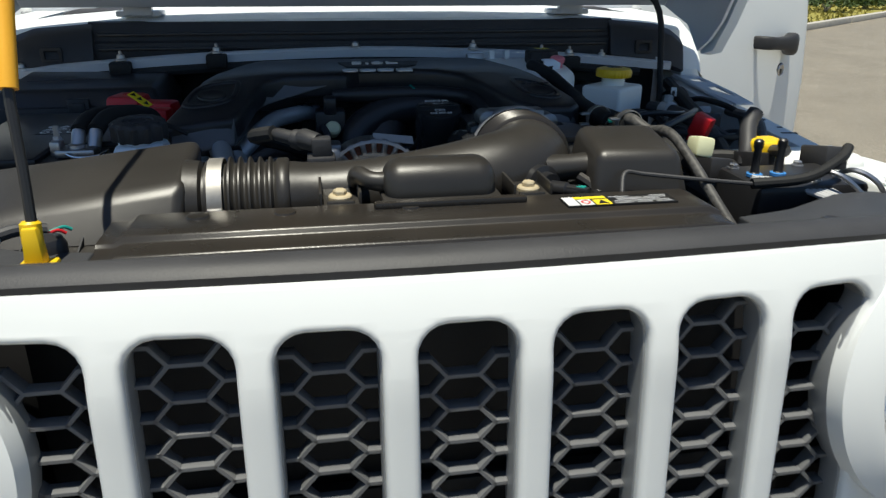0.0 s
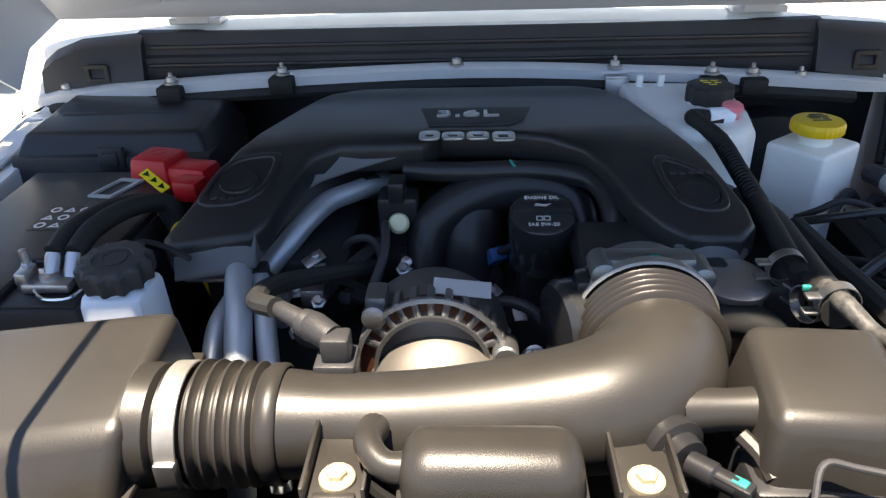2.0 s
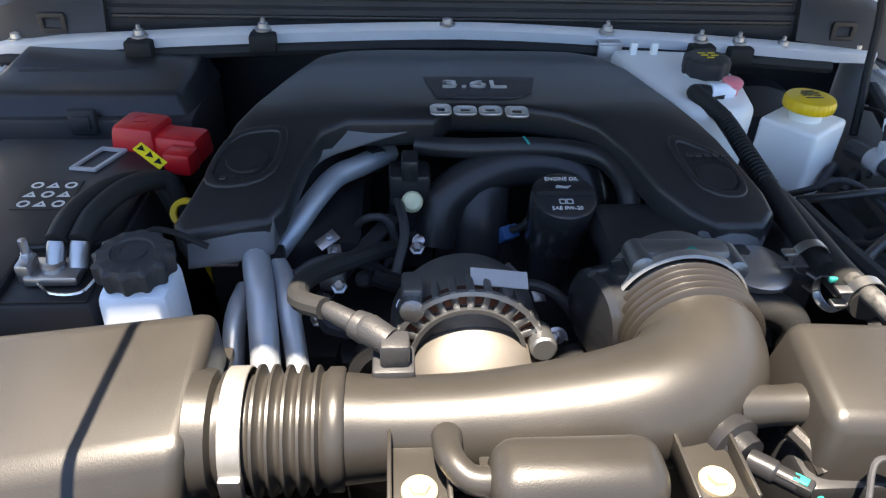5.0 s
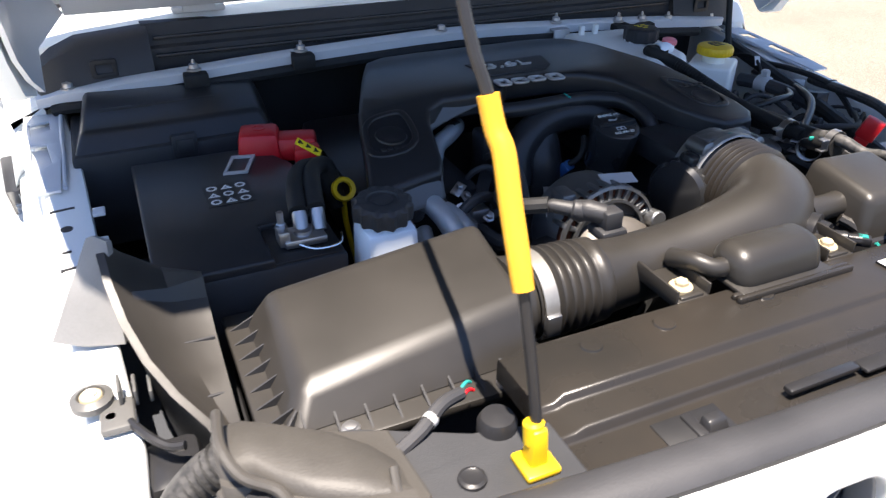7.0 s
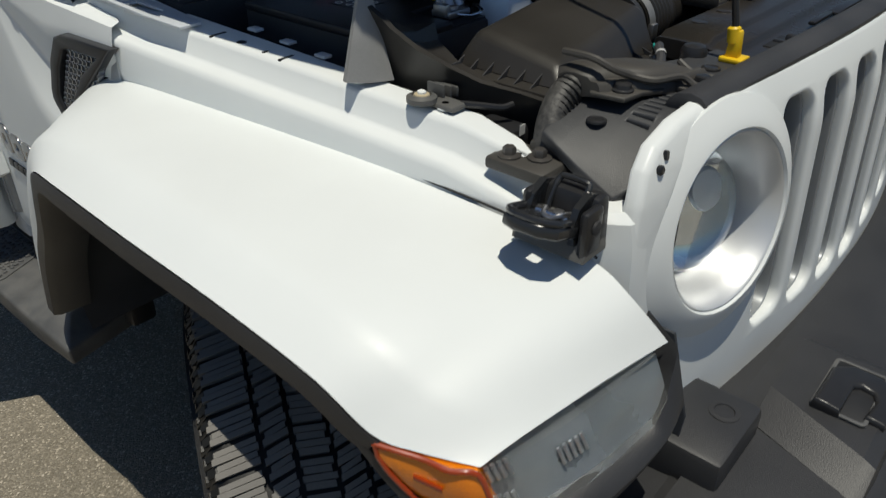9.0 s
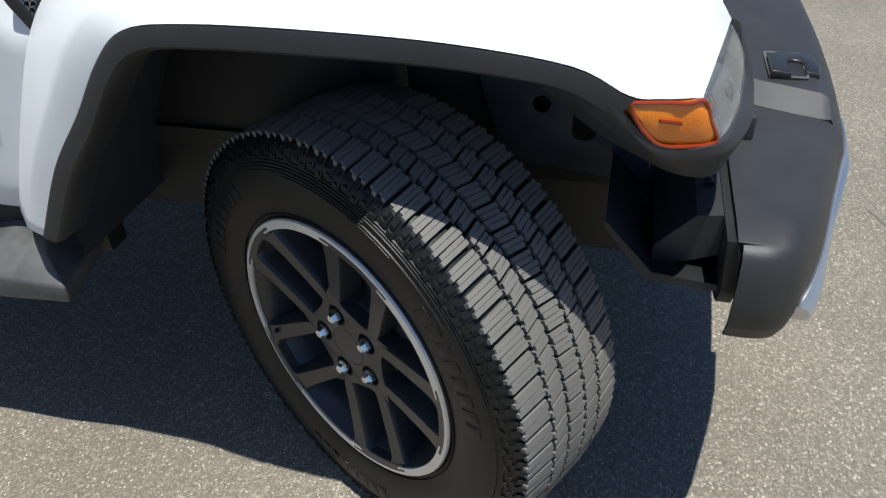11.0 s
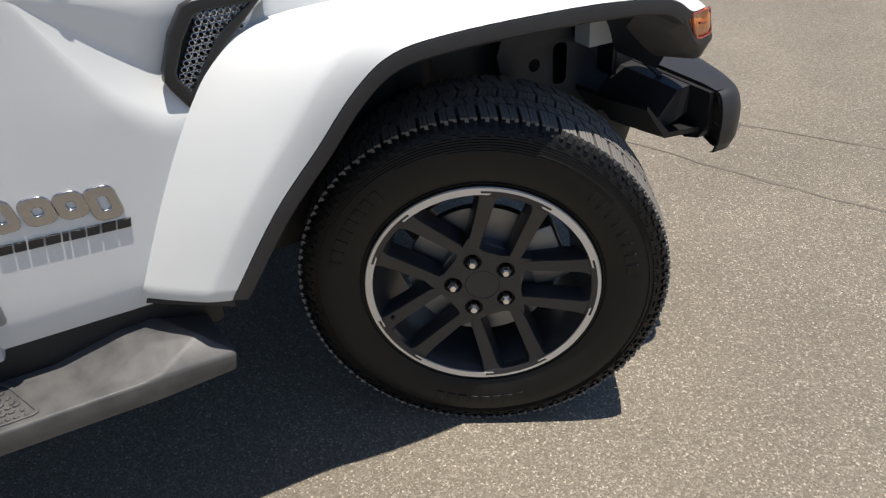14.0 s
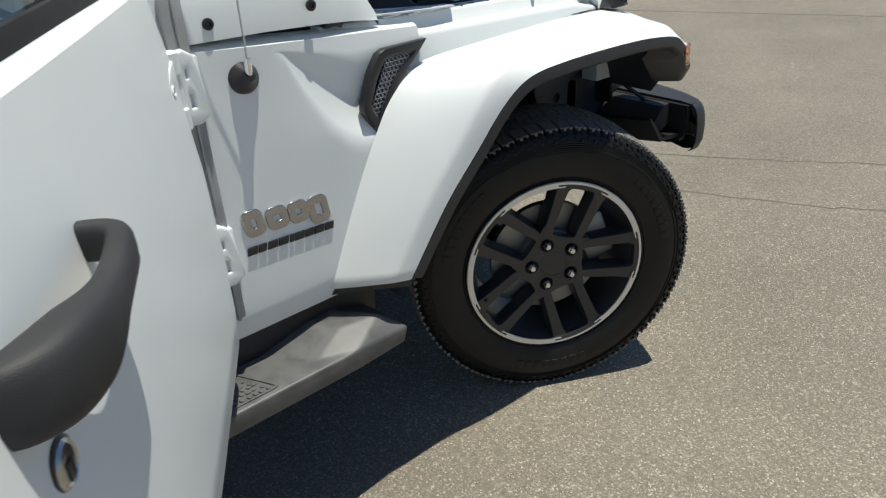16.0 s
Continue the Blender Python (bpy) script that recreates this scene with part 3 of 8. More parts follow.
    part("bulb_mark", flip(loft([[p + o_ + Vector((0, 0, 0.0024)), p + o_ * 1.1, p + o_ + Vector((0, 0, -0.0024)), p - o_ * 0.3] for p in (p0, p0.lerp(p1, 0.5), p1)]), s), AMBER_RIM, fender)
    part("running_lamp", flip(loft(band[12:]), s), GLASS, fender, "clear ribbed daytime lamp lens")
    back = [[p + Vector((0.010, 0.012, 0)) for p in (r[0], r[3])] + [r[3] + Vector((0.05, 0.05, 0)), r[0] + Vector((0.05, 0.05, 0))] for r in band[12:]]
    part("lamp_reflector", flip(loft(back), s), LAMP_BACK, fender)
    lens = list(zip(spline(top[12:], 2), spline(low[12:], 2)))
    for n_, f0, f1 in [(k, 0.12, 0.34) for k in range(1, 5)] + [(k, 0.58, 0.84) for k in range(0, 4)] + [(k, 0.34, 0.62) for k in range(11, 16)]:
        a, b = lens[n_]
        part("lens_rib", flip(tube([a.lerp(b, f0) + Vector((0.005, 0.006, 0)), a.lerp(b, f1) + Vector((0.006, 0.007, 0))], 0.0022, 6, 1), s), SILVER, fender)
    # black valance under the lamps
    val = []
    lo2 = spline([(-0.905, 0.150, 0.905), (-0.886, 0.070, 0.835), (-0.858, 0.010, 0.806), (-0.80, -0.020, 0.802), (-0.70, -0.036, 0.812), (-0.655, -0.040, 0.84)], 6)
    mid2 = spline([(-0.926, 0.130, 0.925), (-0.908, 0.070, 0.862), (-0.873, -0.004, 0.853), (-0.80, -0.040, 0.856), (-0.70, -0.052, 0.862), (-0.655, -0.048, 0.88)], 6)
    hi2 = spline([(-0.926, 0.135, 0.948), (-0.906, 0.074, 0.874), (-0.876, 0.004, 0.865), (-0.80, -0.026, 0.867), (-0.70, -0.038, 0.872), (-0.640, -0.026, 0.925)], 6)
    for a, q, b in zip(hi2, mid2, lo2):
        val.append([a + Vector((0.006, 0.006, 0.002)), a, a.lerp(q, 0.8), q * 0.94 + a * 0.03 + b * 0.03, q.lerp(b, 0.15), q.lerp(b, 0.9), b + Vector((0.006, 0.006, 0)), b + Vector((0.05, 0.06, 0.004)), a + Vector((0.05, 0.06, -0.004))])
    part("lamp_valance", flip(loft(val), s), TRIM, fender, "charcoal moulding under the lamps")
    # side panel between the fender and the front door, creased
    sk = []
    for iy in range(49):
        y = 0.86 + 0.57 * iy / 48
        k = (y - 0.86) / 0.57
        top_z = 1.095 + 0.05 * k
        x0 = -0.706 - 0.036 * min(1, k * 1.5)
        u = min(1, max(0, (1.222 - y) / 0.170))
        deep = 0.026 * u
        edge, valley, low = min(top_z - 0.02, 1.106 - 0.045 * u), 1.105 - 0.150 * u, 1.104 - 0.222 * (1 - (1 - u) ** 1.8) if u else 1.104
        valley = max(valley, low + 0.001)
        edge = max(edge, valley + 0.001)
        zs = [(top_z - 0.006 + (edge - top_z + 0.006) * q / 4, 0.0) for q in range(4)]
        zs += [(edge + (valley - edge) * q / 5, deep * q / 5) for q in range(5)]
        zs += [(valley + (low - valley) * q / 9, deep * (1 - q / 9) * (1 + 0.5 * q / 9)) for q in range(9)]
        zs += [(low - 0.012, -0.0), (low - 0.03, 0.0)] + [(low - 0.03 + (0.60 - low + 0.03) * q / 14, 0.0) for q in range(1, 15)]
        row = [Vector((x0 + 0.012, y, top_z))]
        for z, d in zs:
            f = min(1, max(0, (top_z - z) / 0.2))
            row.append(Vector((x0 * (1 - f) - 0.746 * f + d, max(y, 1.068 - (z - 0.6) * 0.56 + 0.001 * iy), z)))
        row += [Vector((-0.744, max(y, 1.08 + 0.001 * iy), 0.575)), Vector((-0.730, max(y, 1.10 + 0.001 * iy), 0.54)), Vector((-0.66, max(y, 1.10 + 0.001 * iy), 0.53)), Vector((-0.66, max(y, 0.95 + 0.001 * iy), top_z))]
        sk.append(row)
    side = part("side_panel", flip(loft(sk), s), PAINT, truck, "white creased side panel ahead of the door", 40)
    # vent behind the fender
    o = [(0.868, 1.060), (0.93, 1.061), (0.985, 1.062), (1.003, 1.056), (1.030, 1.018), (1.052, 0.966), (1.055, 0.950), (1.050, 0.938), (1.026, 0.898), (1.020, 0.893), (0.985, 0.948), (0.955, 0.985)]
    inner = [(0.885, 1.048), (0.975, 1.050), (0.993, 1.044), (1.018, 1.010), (1.040, 0.962), (1.040, 0.948), (1.020, 0.914), (0.985, 0.965), (0.95, 1.005)]
    lean = Matrix.Translation((-0.734, 1.02, 0.9)) @ Matrix.Rotation(radians(6), 4, "Z") @ Matrix.Translation((0.734, -1.02, -0.9))
    place = Matrix.Translation((0.002, -0.010, -0.002)) @ lean @ Matrix(((0, 0, -1, -0.734), (1, 0, 0, 0), (0, 1, 0, 0), (0, 0, 0, 1)))
    vent = part("fender_vent", flip(move(plate([o, inner], 0.022, 0.004), place), s), SMOOTH, side, "black vent frame behind the fender")
    cells = []
    for r_ in range(17):
        for c_ in range(14):
            z = 0.902 + r_ * 0.0098
            y = 0.900 + c_ * 0.0112 + 0.0056 * (r_ % 2)
            if y < 1.036 - max(0.0, z - 0.955) * 0.62 and y > 1.020 - (z - 0.9) * 0.98 and z > 0.915 + max(0.0, y - 1.020) * 1.6 and z < 1.047:
                cells.append(turned([(0.0058, -0.008), (0.0058, 0.0015), (0.0044, 0.0022), (0.0040, -0.008)], Matrix.Translation((y, z, 0.004)), 6, caps=False))
    part("vent_honeycomb", flip(move(join(*cells), place), s), STEEL, side, "metallic honeycomb face")
    part("vent_backing", flip(move(plate([o], 0.004), place @ Matrix.Translation((0, 0, -0.010))), s), DARK, side)
    # side rail along the engine bay: outer wall, stepped flange
    rail = []
    for y, xo, xi, z in ((0.155, -0.642, -0.622, 1.056), (0.20, -0.648, -0.598, 1.066), (0.26, -0.653, -0.594, 1.078), (0.40, -0.664, -0.604, 1.086), (0.60, -0.680, -0.612, 1.096), (0.80, -0.694, -0.622, 1.106), (1.00, -0.706, -0.64, 1.118), (1.10, -0.712, -0.66, 1.124)):
        rail.append([Vector((xo - 0.012, y, z - 0.085)), Vector((xo - 0.010, y, z - 0.046)), Vector((xo - 0.0075, y, z - 0.039)), Vector((xo - 0.002, y, z - 0.0355)), Vector((xo + 0.010, y, z - 0.033)), Vector((xo + 0.015, y, z - 0.029)), Vector((xo + 0.021, y, z - 0.007)), Vector((xo + 0.024, y, z - 0.002)), Vector((xo + 0.030, y, z)), Vector((xi, y, z)), Vector((xi + 0.002, y, z - 0.003)), Vector((xi - 0.008, y, z - 0.16)), Vector((xo + 0.01, y, z - 0.2))])
    part("bay_side_rail", flip(loft(rail), s), PAINT, truck, "white flanged rail at the bay's side", 50)
    for y, x, z in ((0.295, -0.614, 1.082), (0.42, -0.628, 1.088)):
        part("rail_bolt", flip(turned([(0.010, 0), (0.010, 0.002), (0.006, 0.0025), (0.006, 0.006), (0.004, 0.007)], aim((x, y, z), (0, 0, 1)), 18), s), PAINT, truck)
    # the rail is not cut: dark strips and a disc mimic shaded openings
    for x0, x1, y, z in ((-0.660, -0.632, 0.680, 1.1001), (-0.650, -0.624, 0.545, 1.0934), (-0.648, -0.638, 0.580, 1.0951)):
        part("rail_slit", flip(move(rbox(-0.5 * (x1 - x0), 0.5 * (x1 - x0), -0.0022, 0.0022, -0.004, 0.0008, 0.0004), Matrix.Translation(((x0 + x1) / 2, y, z)) @ pose(0, 0, 0, 0, 0, 7)), s), DARK, truck, "dark strip drawn for a slit's shade in the rail")
    part("rail_slit", flip(turned([(0.007, -0.004), (0.007, 0.0006), (0.001, 0.0006)], Matrix.Translation((-0.642, 0.632, 1.0976)), 16), s), DARK, truck, "dark disc drawn for a hole's shade in the rail")
    # corner post ahead of the rail, outside the lamp
    post = [[Vector((-0.600, y0, z)), Vector((-0.630 - d, y0 + 0.005, z)), Vector((-0.655 - d, y0 + 0.04, z)), Vector((-0.655 - d * 0.5, y0 + 0.11, z)), Vector((-0.60, y0 + 0.11, z))] for y0, z, d in ((0.030, 0.80, 0.0), (0.032, 0.94, 0.0), (0.036, 1.0, 0.0), (0.042, 1.032, 0.0), (0.050, 1.040, -0.006))]
    part("corner_post", flip(loft(post), s), PAINT, truck, "white corner post beside the headlight")
    # wheel house liner
    arch = []
    for y, z, x in spline([(1.03, 0.50, -0.80), (1.015, 0.60, -0.812), (0.96, 0.73, -0.825), (0.885, 0.85, -0.838), (0.78, 0.93, -0.853), (0.60, 0.958, -0.868), (0.40, 0.960, -0.876), (0.24, 0.945, -0.872), (0.14, 0.90, -0.862), (0.09, 0.84, -0.845), (0.07, 0.78, -0.80)], 3):
        arch.append([Vector((x, y, z)), Vector((-0.5, y, z)), Vector((-0.5, y + 0.005, z + 0.02)), Vector((x + 0.01, y + 0.005, z + 0.02))])
    part("wheel_liner", flip(loft(arch), s), LINER, truck)
    sheet = plate([[(-0.02, 0.62), (0.30, 0.66), (0.34, 0.80), (0.30, 0.90), (0.0, 0.90), (-0.03, 0.80)], circle(0.06, 0.78, 0.012, 16), circle(0.10, 0.80, 0.007, 12), circle(0.075, 0.815, 0.006, 12), rounded(0.15, 0.19, 0.70, 0.80, 0.015), circle(0.24, 0.76, 0.016, 16)], 0.004, 0.001)
    part("inner_fender_sheet", flip(move(sheet, Matrix(((0, 0, -1, -0.585), (1, 0, 0, 0), (0, 1, 0, 0), (0, 0, 0, 1)))), s), PAINT_DARK, truck, "dark painted inner sheet with holes")
    part("inner_stay", flip(join(rbox(-0.66, -0.60, 0.06, 0.075, 0.72, 0.86, 0.004), tube([(-0.60, 0.05, 0.80), (-0.66, 0.02, 0.77), (-0.72, -0.02, 0.72)], 0.006, 8, 4)), s), SMOOTH, truck)
    # wheel house shade is put into this wall's near-black colour
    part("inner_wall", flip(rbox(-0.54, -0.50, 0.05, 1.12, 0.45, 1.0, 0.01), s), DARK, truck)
    # running board
    b = bmesh.new()
    P = {k: b.verts.new(p) for k, p in dict(A=(-0.690, 1.196, 0.500), B=(-0.806, 1.112, 0.499), C=(-0.788, 1.203, 0.495), D=(-0.690, 1.266, 0.495), E=(-0.848, 1.058, 0.458), J=(-0.690, 1.085, 0.470), F=(-0.854, 1.205, 0.465), G=(-0.820, 1.290, 0.466), H=(-0.690, 1.385, 0.466), K=(-0.854, 2.6, 0.465), L=(-0.690, 2.6, 0.466), e=(-0.842, 1.066, 0.414), f=(-0.852, 1.205, 0.414), k=(-0.852, 2.6, 0.414), j=(-0.690, 1.10, 0.414), l=(-0.690, 2.6, 0.414)).items()}
    for face in ("ABCD", "DCGH", "BFGC", "BEF", "AJEB", "HGFKL", "EefF", "FfkK", "Jje", "JeE", "jlkfe", "Llk", "LkK", "AJjlLHD"):
        b.faces.new([P[c] for c in face if c in P])
    bmesh.ops.triangulate(b, faces=[f for f in b.faces if len(f.verts) > 4])
    bmesh.ops.recalc_face_normals(b, faces=b.faces)
    hard = [e for e in b.edges if len(e.link_faces) == 2 and e.calc_face_angle(0) > 0.12 and min(v.co.x for v in e.verts) < -0.72]
    bmesh.ops.bevel(b, geom=hard, offset=0.006, segments=3, profile=0.5, affect="EDGES", clamp_overlap=True)
    step = part("side_step", flip(b, s), STEP, truck, "charcoal moulded plastic side step", 40)
    pad = [(-0.838, 1.405), (-0.834, 1.397), (-0.826, 1.397), (-0.742, 1.437), (-0.722, 1.452), (-0.712, 1.470), (-0.712, 2.40), (-0.838, 2.40)]
    inside = [(-0.835, 1.407), (-0.832, 1.4005), (-0.827, 1.4005), (-0.744, 1.4405), (-0.725, 1.4545), (-0.7155, 1.472), (-0.7155, 2.397), (-0.835, 2.397)]
    part("pad_border", flip(move(plate([pad, inside], 0.005, 0.001), Matrix.Translation((0, 0, 0.4665))), s), STEP, step, "moulded border of the grip pad")
    g = random.Random(8)
    knobs = []
    for i in range(8):
        for j in range(52):
            x, y = -0.827 + 0.0145 * i + g.uniform(-0.003, 0.003), 1.412 + 0.016 * j + 0.008 * (i % 2) + g.uniform(-0.003, 0.003)
            if y > 1.404 + (x + 0.827) * 0.50:
                a, r, q = g.uniform(0, 3.14), g.uniform(0.0055, 0.0075), g.uniform(0.0028, 0.0042)
                knobs.append(turned([(r, 0), (r * 0.85, 0.0026), (r * 0.4, 0.0034)], Matrix.Translation((x, y, 0.4665)) @ Matrix.Rotation(a, 4, "Z") @ Matrix.Diagonal((1, q / 0.0055, 1, 1)), 6))
    tagged(part("tread_pad", flip(join(*knobs), s), STEP, step, "knobbly grip surface of the step"), kind="stuff")
    # the shadow under the body is painted on as a near-black sill
    part("sill", flip(rbox(-0.716, -0.66, 1.05, 2.6, 0.44, 0.545, 0.01), s), DARK, truck, "sill behind the step, blackened for the shade there")

# ---- bumper ----
FACE = ((-0.893, -0.052), (-0.893, -0.085), (-0.884, -0.110), (-0.864, -0.134), (-0.815, -0.158), (-0.75, -0.180), (-0.65, -0.204), (-0.55, -0.230), (-0.48, -0.248), (-0.25, -0.266), (0.0, -0.272))


def face_y(x):
    """The bumper's foremost line at x."""
    for (x0, y0), (x1, y1) in zip(FACE[1:], FACE[2:]):
        if x <= x1:
            return y0 + (y1 - y0) * max(0, (x - x0) / (x1 - x0))
    return FACE[-1][1]


# a hollow shell: top plate, rolled front, lower lip, and the same again 5 mm inside
line = [Vector((x, y, 0)) for x, y in FACE]
line = spline(line + [Vector((-p.x, p.y, 0)) for p in reversed(line[:-1])], 3)
sec = []
for i, p in enumerate(line):
    d = (line[min(i + 1, len(line) - 1)] - line[max(i - 1, 0)]).normalized()
    inn = Vector((-d.y, d.x, 0))
    end = max(0.0, (abs(p.x) - 0.83) / 0.063)
    back = Vector((p.x * (1 - 0.03 * end), -0.046, 0.730 - 0.004 * end))
    low = 0.556 + 0.020 * end + 0.012 * end * end
    prof = [(0.054, 0.7325), (0.036, 0.729), (0.021, 0.719), (0.009, 0.701), (0.002, 0.678), (0.0, 0.650), (0.002, 0.615), (0.009, low + 0.022), (0.020, low + 0.004), (0.034, low)]
    prof = [(w * (1 - 0.45 * end), z - 0.010 * end) for w, z in prof]
    outer = [back] + [p + inn * w + Vector((0, 0, z)) for w, z in prof]
    inside = [p + inn * (w + 0.006) + Vector((0, 0, z - 0.005 if z > 0.69 else z)) for w, z in reversed(prof)]
    sec.append(outer + inside + [back - Vector((0, 0, 0.005))])
bumper = part("front_bumper", loft(sec), TRIM, truck, "charcoal plastic front bumper with a hollow end", 40)
for s in (-1, 1):
    # raised platform with slanting ends, tow hook in its pocket
    b = loft([[Vector((x + dx * 1.0, -0.074, z)), Vector((x, face_y(-0.4) + 0.06, z)), Vector((x, face_y(-0.4) + 0.045, z - 0.008 * (z > 0.74))), Vector((x, face_y(-0.4) + 0.04, 0.722)), Vector((x + dx, -0.074, 0.722))] for x, dx, z in ((-0.512, 0.045, 0.732), (-0.468, 0.05, 0.757), (-0.30, 0.0, 0.760), (-0.26, 0.0, 0.738))])
    part("bumper_step", flip(b, s), TRIM, bumper, "raised bumper step", 25)
    part("hook_pocket", flip(move(plate([rounded(-0.4225, -0.3125, -0.1825, -0.1205, 0.006), rounded(-0.4195, -0.3155, -0.1795, -0.1235, 0.005)], 0.004, 0.001), Matrix.Translation((0, 0, 0.7605))), s), STEP, bumper, "thin grey pocket rim")
    # dark slab set on the step for the shade inside the hook pocket
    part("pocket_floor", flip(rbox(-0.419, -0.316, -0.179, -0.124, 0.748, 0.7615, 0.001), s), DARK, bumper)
    hook = plate([[(-0.418, -0.128), (-0.350, -0.128), (-0.332, -0.145), (-0.330, -0.176), (-0.342, -0.196), (-0.372, -0.202), (-0.404, -0.196), (-0.404, -0.184), (-0.374, -0.187), (-0.356, -0.180), (-0.352, -0.160), (-0.362, -0.148), (-0.418, -0.148)]], 0.020, 0.006, 3)
    part("tow_hook", flip(move(hook, Matrix.Translation((0, 0, 0.776)) @ pose(0, 0, 0, 6, 0, 0)), s), SMOOTH, bumper, "black steel tow hook")
    # fog lamp recess framed by a silver loop that climbs towards the middle
    low_l = spline([(-0.850, 0.612, 0), (-0.835, 0.598, 0), (-0.79, 0.590, 0), (-0.70, 0.586, 0), (-0.61, 0.590, 0), (-0.555, 0.606, 0), (-0.50, 0.638, 0), (-0.43, 0.650, 0), (-0.36, 0.650, 0)], 4)
    high_l = spline([(-0.852, 0.622, 0), (-0.838, 0.634, 0), (-0.79, 0.645, 0), (-0.70, 0.652, 0), (-0.61, 0.655, 0), (-0.555, 0.662, 0), (-0.50, 0.672, 0), (-0.43, 0.676, 0), (-0.36, 0.676, 0)], 4)
    rows, well = [], []
    for a, b in zip(low_l, high_l):
        ya, yb = face_y(a.x) - 0.002, face_y(b.x) - 0.002
        w = 0.011
        rows.append([Vector((a.x, ya + 0.012, a.y - w)), Vector((a.x - 0.004, ya - 0.013, a.y - w * 0.6)), Vector((a.x - 0.005, ya - 0.015, a.y + w * 0.1)), Vector((a.x - 0.004, ya - 0.012, a.y + w * 0.6)), Vector((a.x, ya + 0.010, a.y + w * 1.5)), Vector((a.x, ya + 0.018, a.y + w))])
        well.append([Vector((a.x, ya + 0.001, a.y + 0.004)), Vector((b.x, yb + 0.001, b.y)), Vector((b.x, yb + 0.02, b.y)), Vector((a.x, ya + 0.02, a.y + 0.004))])
    part("fog_surround", flip(loft(rows), s), SILVER, bumper, "silver fog lamp surround", 40)
    part("surround_edge", flip(tube([Vector((b.x, face_y(b.x) - 0.003, b.y)) for b in high_l[::3]], 0.0035, 8, 3), s), SILVER, bumper)
    # no real hollow: a dark sheet on the face gives the recess its shade
    part("fog_well", flip(loft(well), s), DARK, bumper, "dark sheet painted as the fog lamp recess's shade")
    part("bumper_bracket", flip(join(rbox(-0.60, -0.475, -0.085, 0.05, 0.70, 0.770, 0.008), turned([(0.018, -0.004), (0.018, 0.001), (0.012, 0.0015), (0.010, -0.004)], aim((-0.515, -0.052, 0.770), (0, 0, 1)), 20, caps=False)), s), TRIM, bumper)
    # black back panel; shade of the hollow end is in its colour
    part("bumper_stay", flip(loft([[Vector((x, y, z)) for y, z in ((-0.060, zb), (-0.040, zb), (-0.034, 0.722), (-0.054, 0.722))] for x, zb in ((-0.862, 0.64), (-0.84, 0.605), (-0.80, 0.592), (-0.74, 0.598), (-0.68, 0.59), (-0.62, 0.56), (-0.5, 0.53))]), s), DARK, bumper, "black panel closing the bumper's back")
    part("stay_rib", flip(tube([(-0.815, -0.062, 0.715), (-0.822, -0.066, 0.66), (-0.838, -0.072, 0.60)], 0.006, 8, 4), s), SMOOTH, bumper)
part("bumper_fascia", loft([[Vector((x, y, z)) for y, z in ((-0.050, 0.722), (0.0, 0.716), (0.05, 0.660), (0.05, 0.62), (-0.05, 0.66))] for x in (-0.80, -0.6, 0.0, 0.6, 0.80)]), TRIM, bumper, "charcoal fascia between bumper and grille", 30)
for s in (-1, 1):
    # added black sheet that fills the shaded gap between valance and bumper
    part("splash_shield", flip(loft([[Vector((x, y, z)) for y, z in ((-0.05, z0), (0.06, z0 + 0.01), (0.12, z0 + 0.09), (0.12, z0 + 0.10), (0.05, z0 + 0.022), (-0.05, z0 + 0.012))] for x, z0 in ((-0.84, 0.62), (-0.7, 0.60), (-0.5, 0.58), (-0.3, 0.58))]), s), DARK, truck, "black sheet added for the shade behind the bumper")
dam = [[Vector((x, y0, z)), Vector((x, y0 - 0.016, (z + 0.62) / 2)), Vector((x, y0 - 0.02, 0.62)), Vector((x, y0 + 0.09, 0.64)), Vector((x, y0 + 0.03, z + 0.01))] for x, y0, z in ((-0.650, 0.02, 0.575), (-0.640, 0.0, 0.520), (-0.615, -0.015, 0.488), (-0.57, -0.045, 0.468), (-0.45, -0.075, 0.46), (0.0, -0.09, 0.46))]
dam += [[Vector((-v.x, v.y, v.z)) for v in r] for r in reversed(dam[:-1])]
part("lower_air_dam", loft(dam), MATTE, truck, "matte black air dam under the bumper", 50)

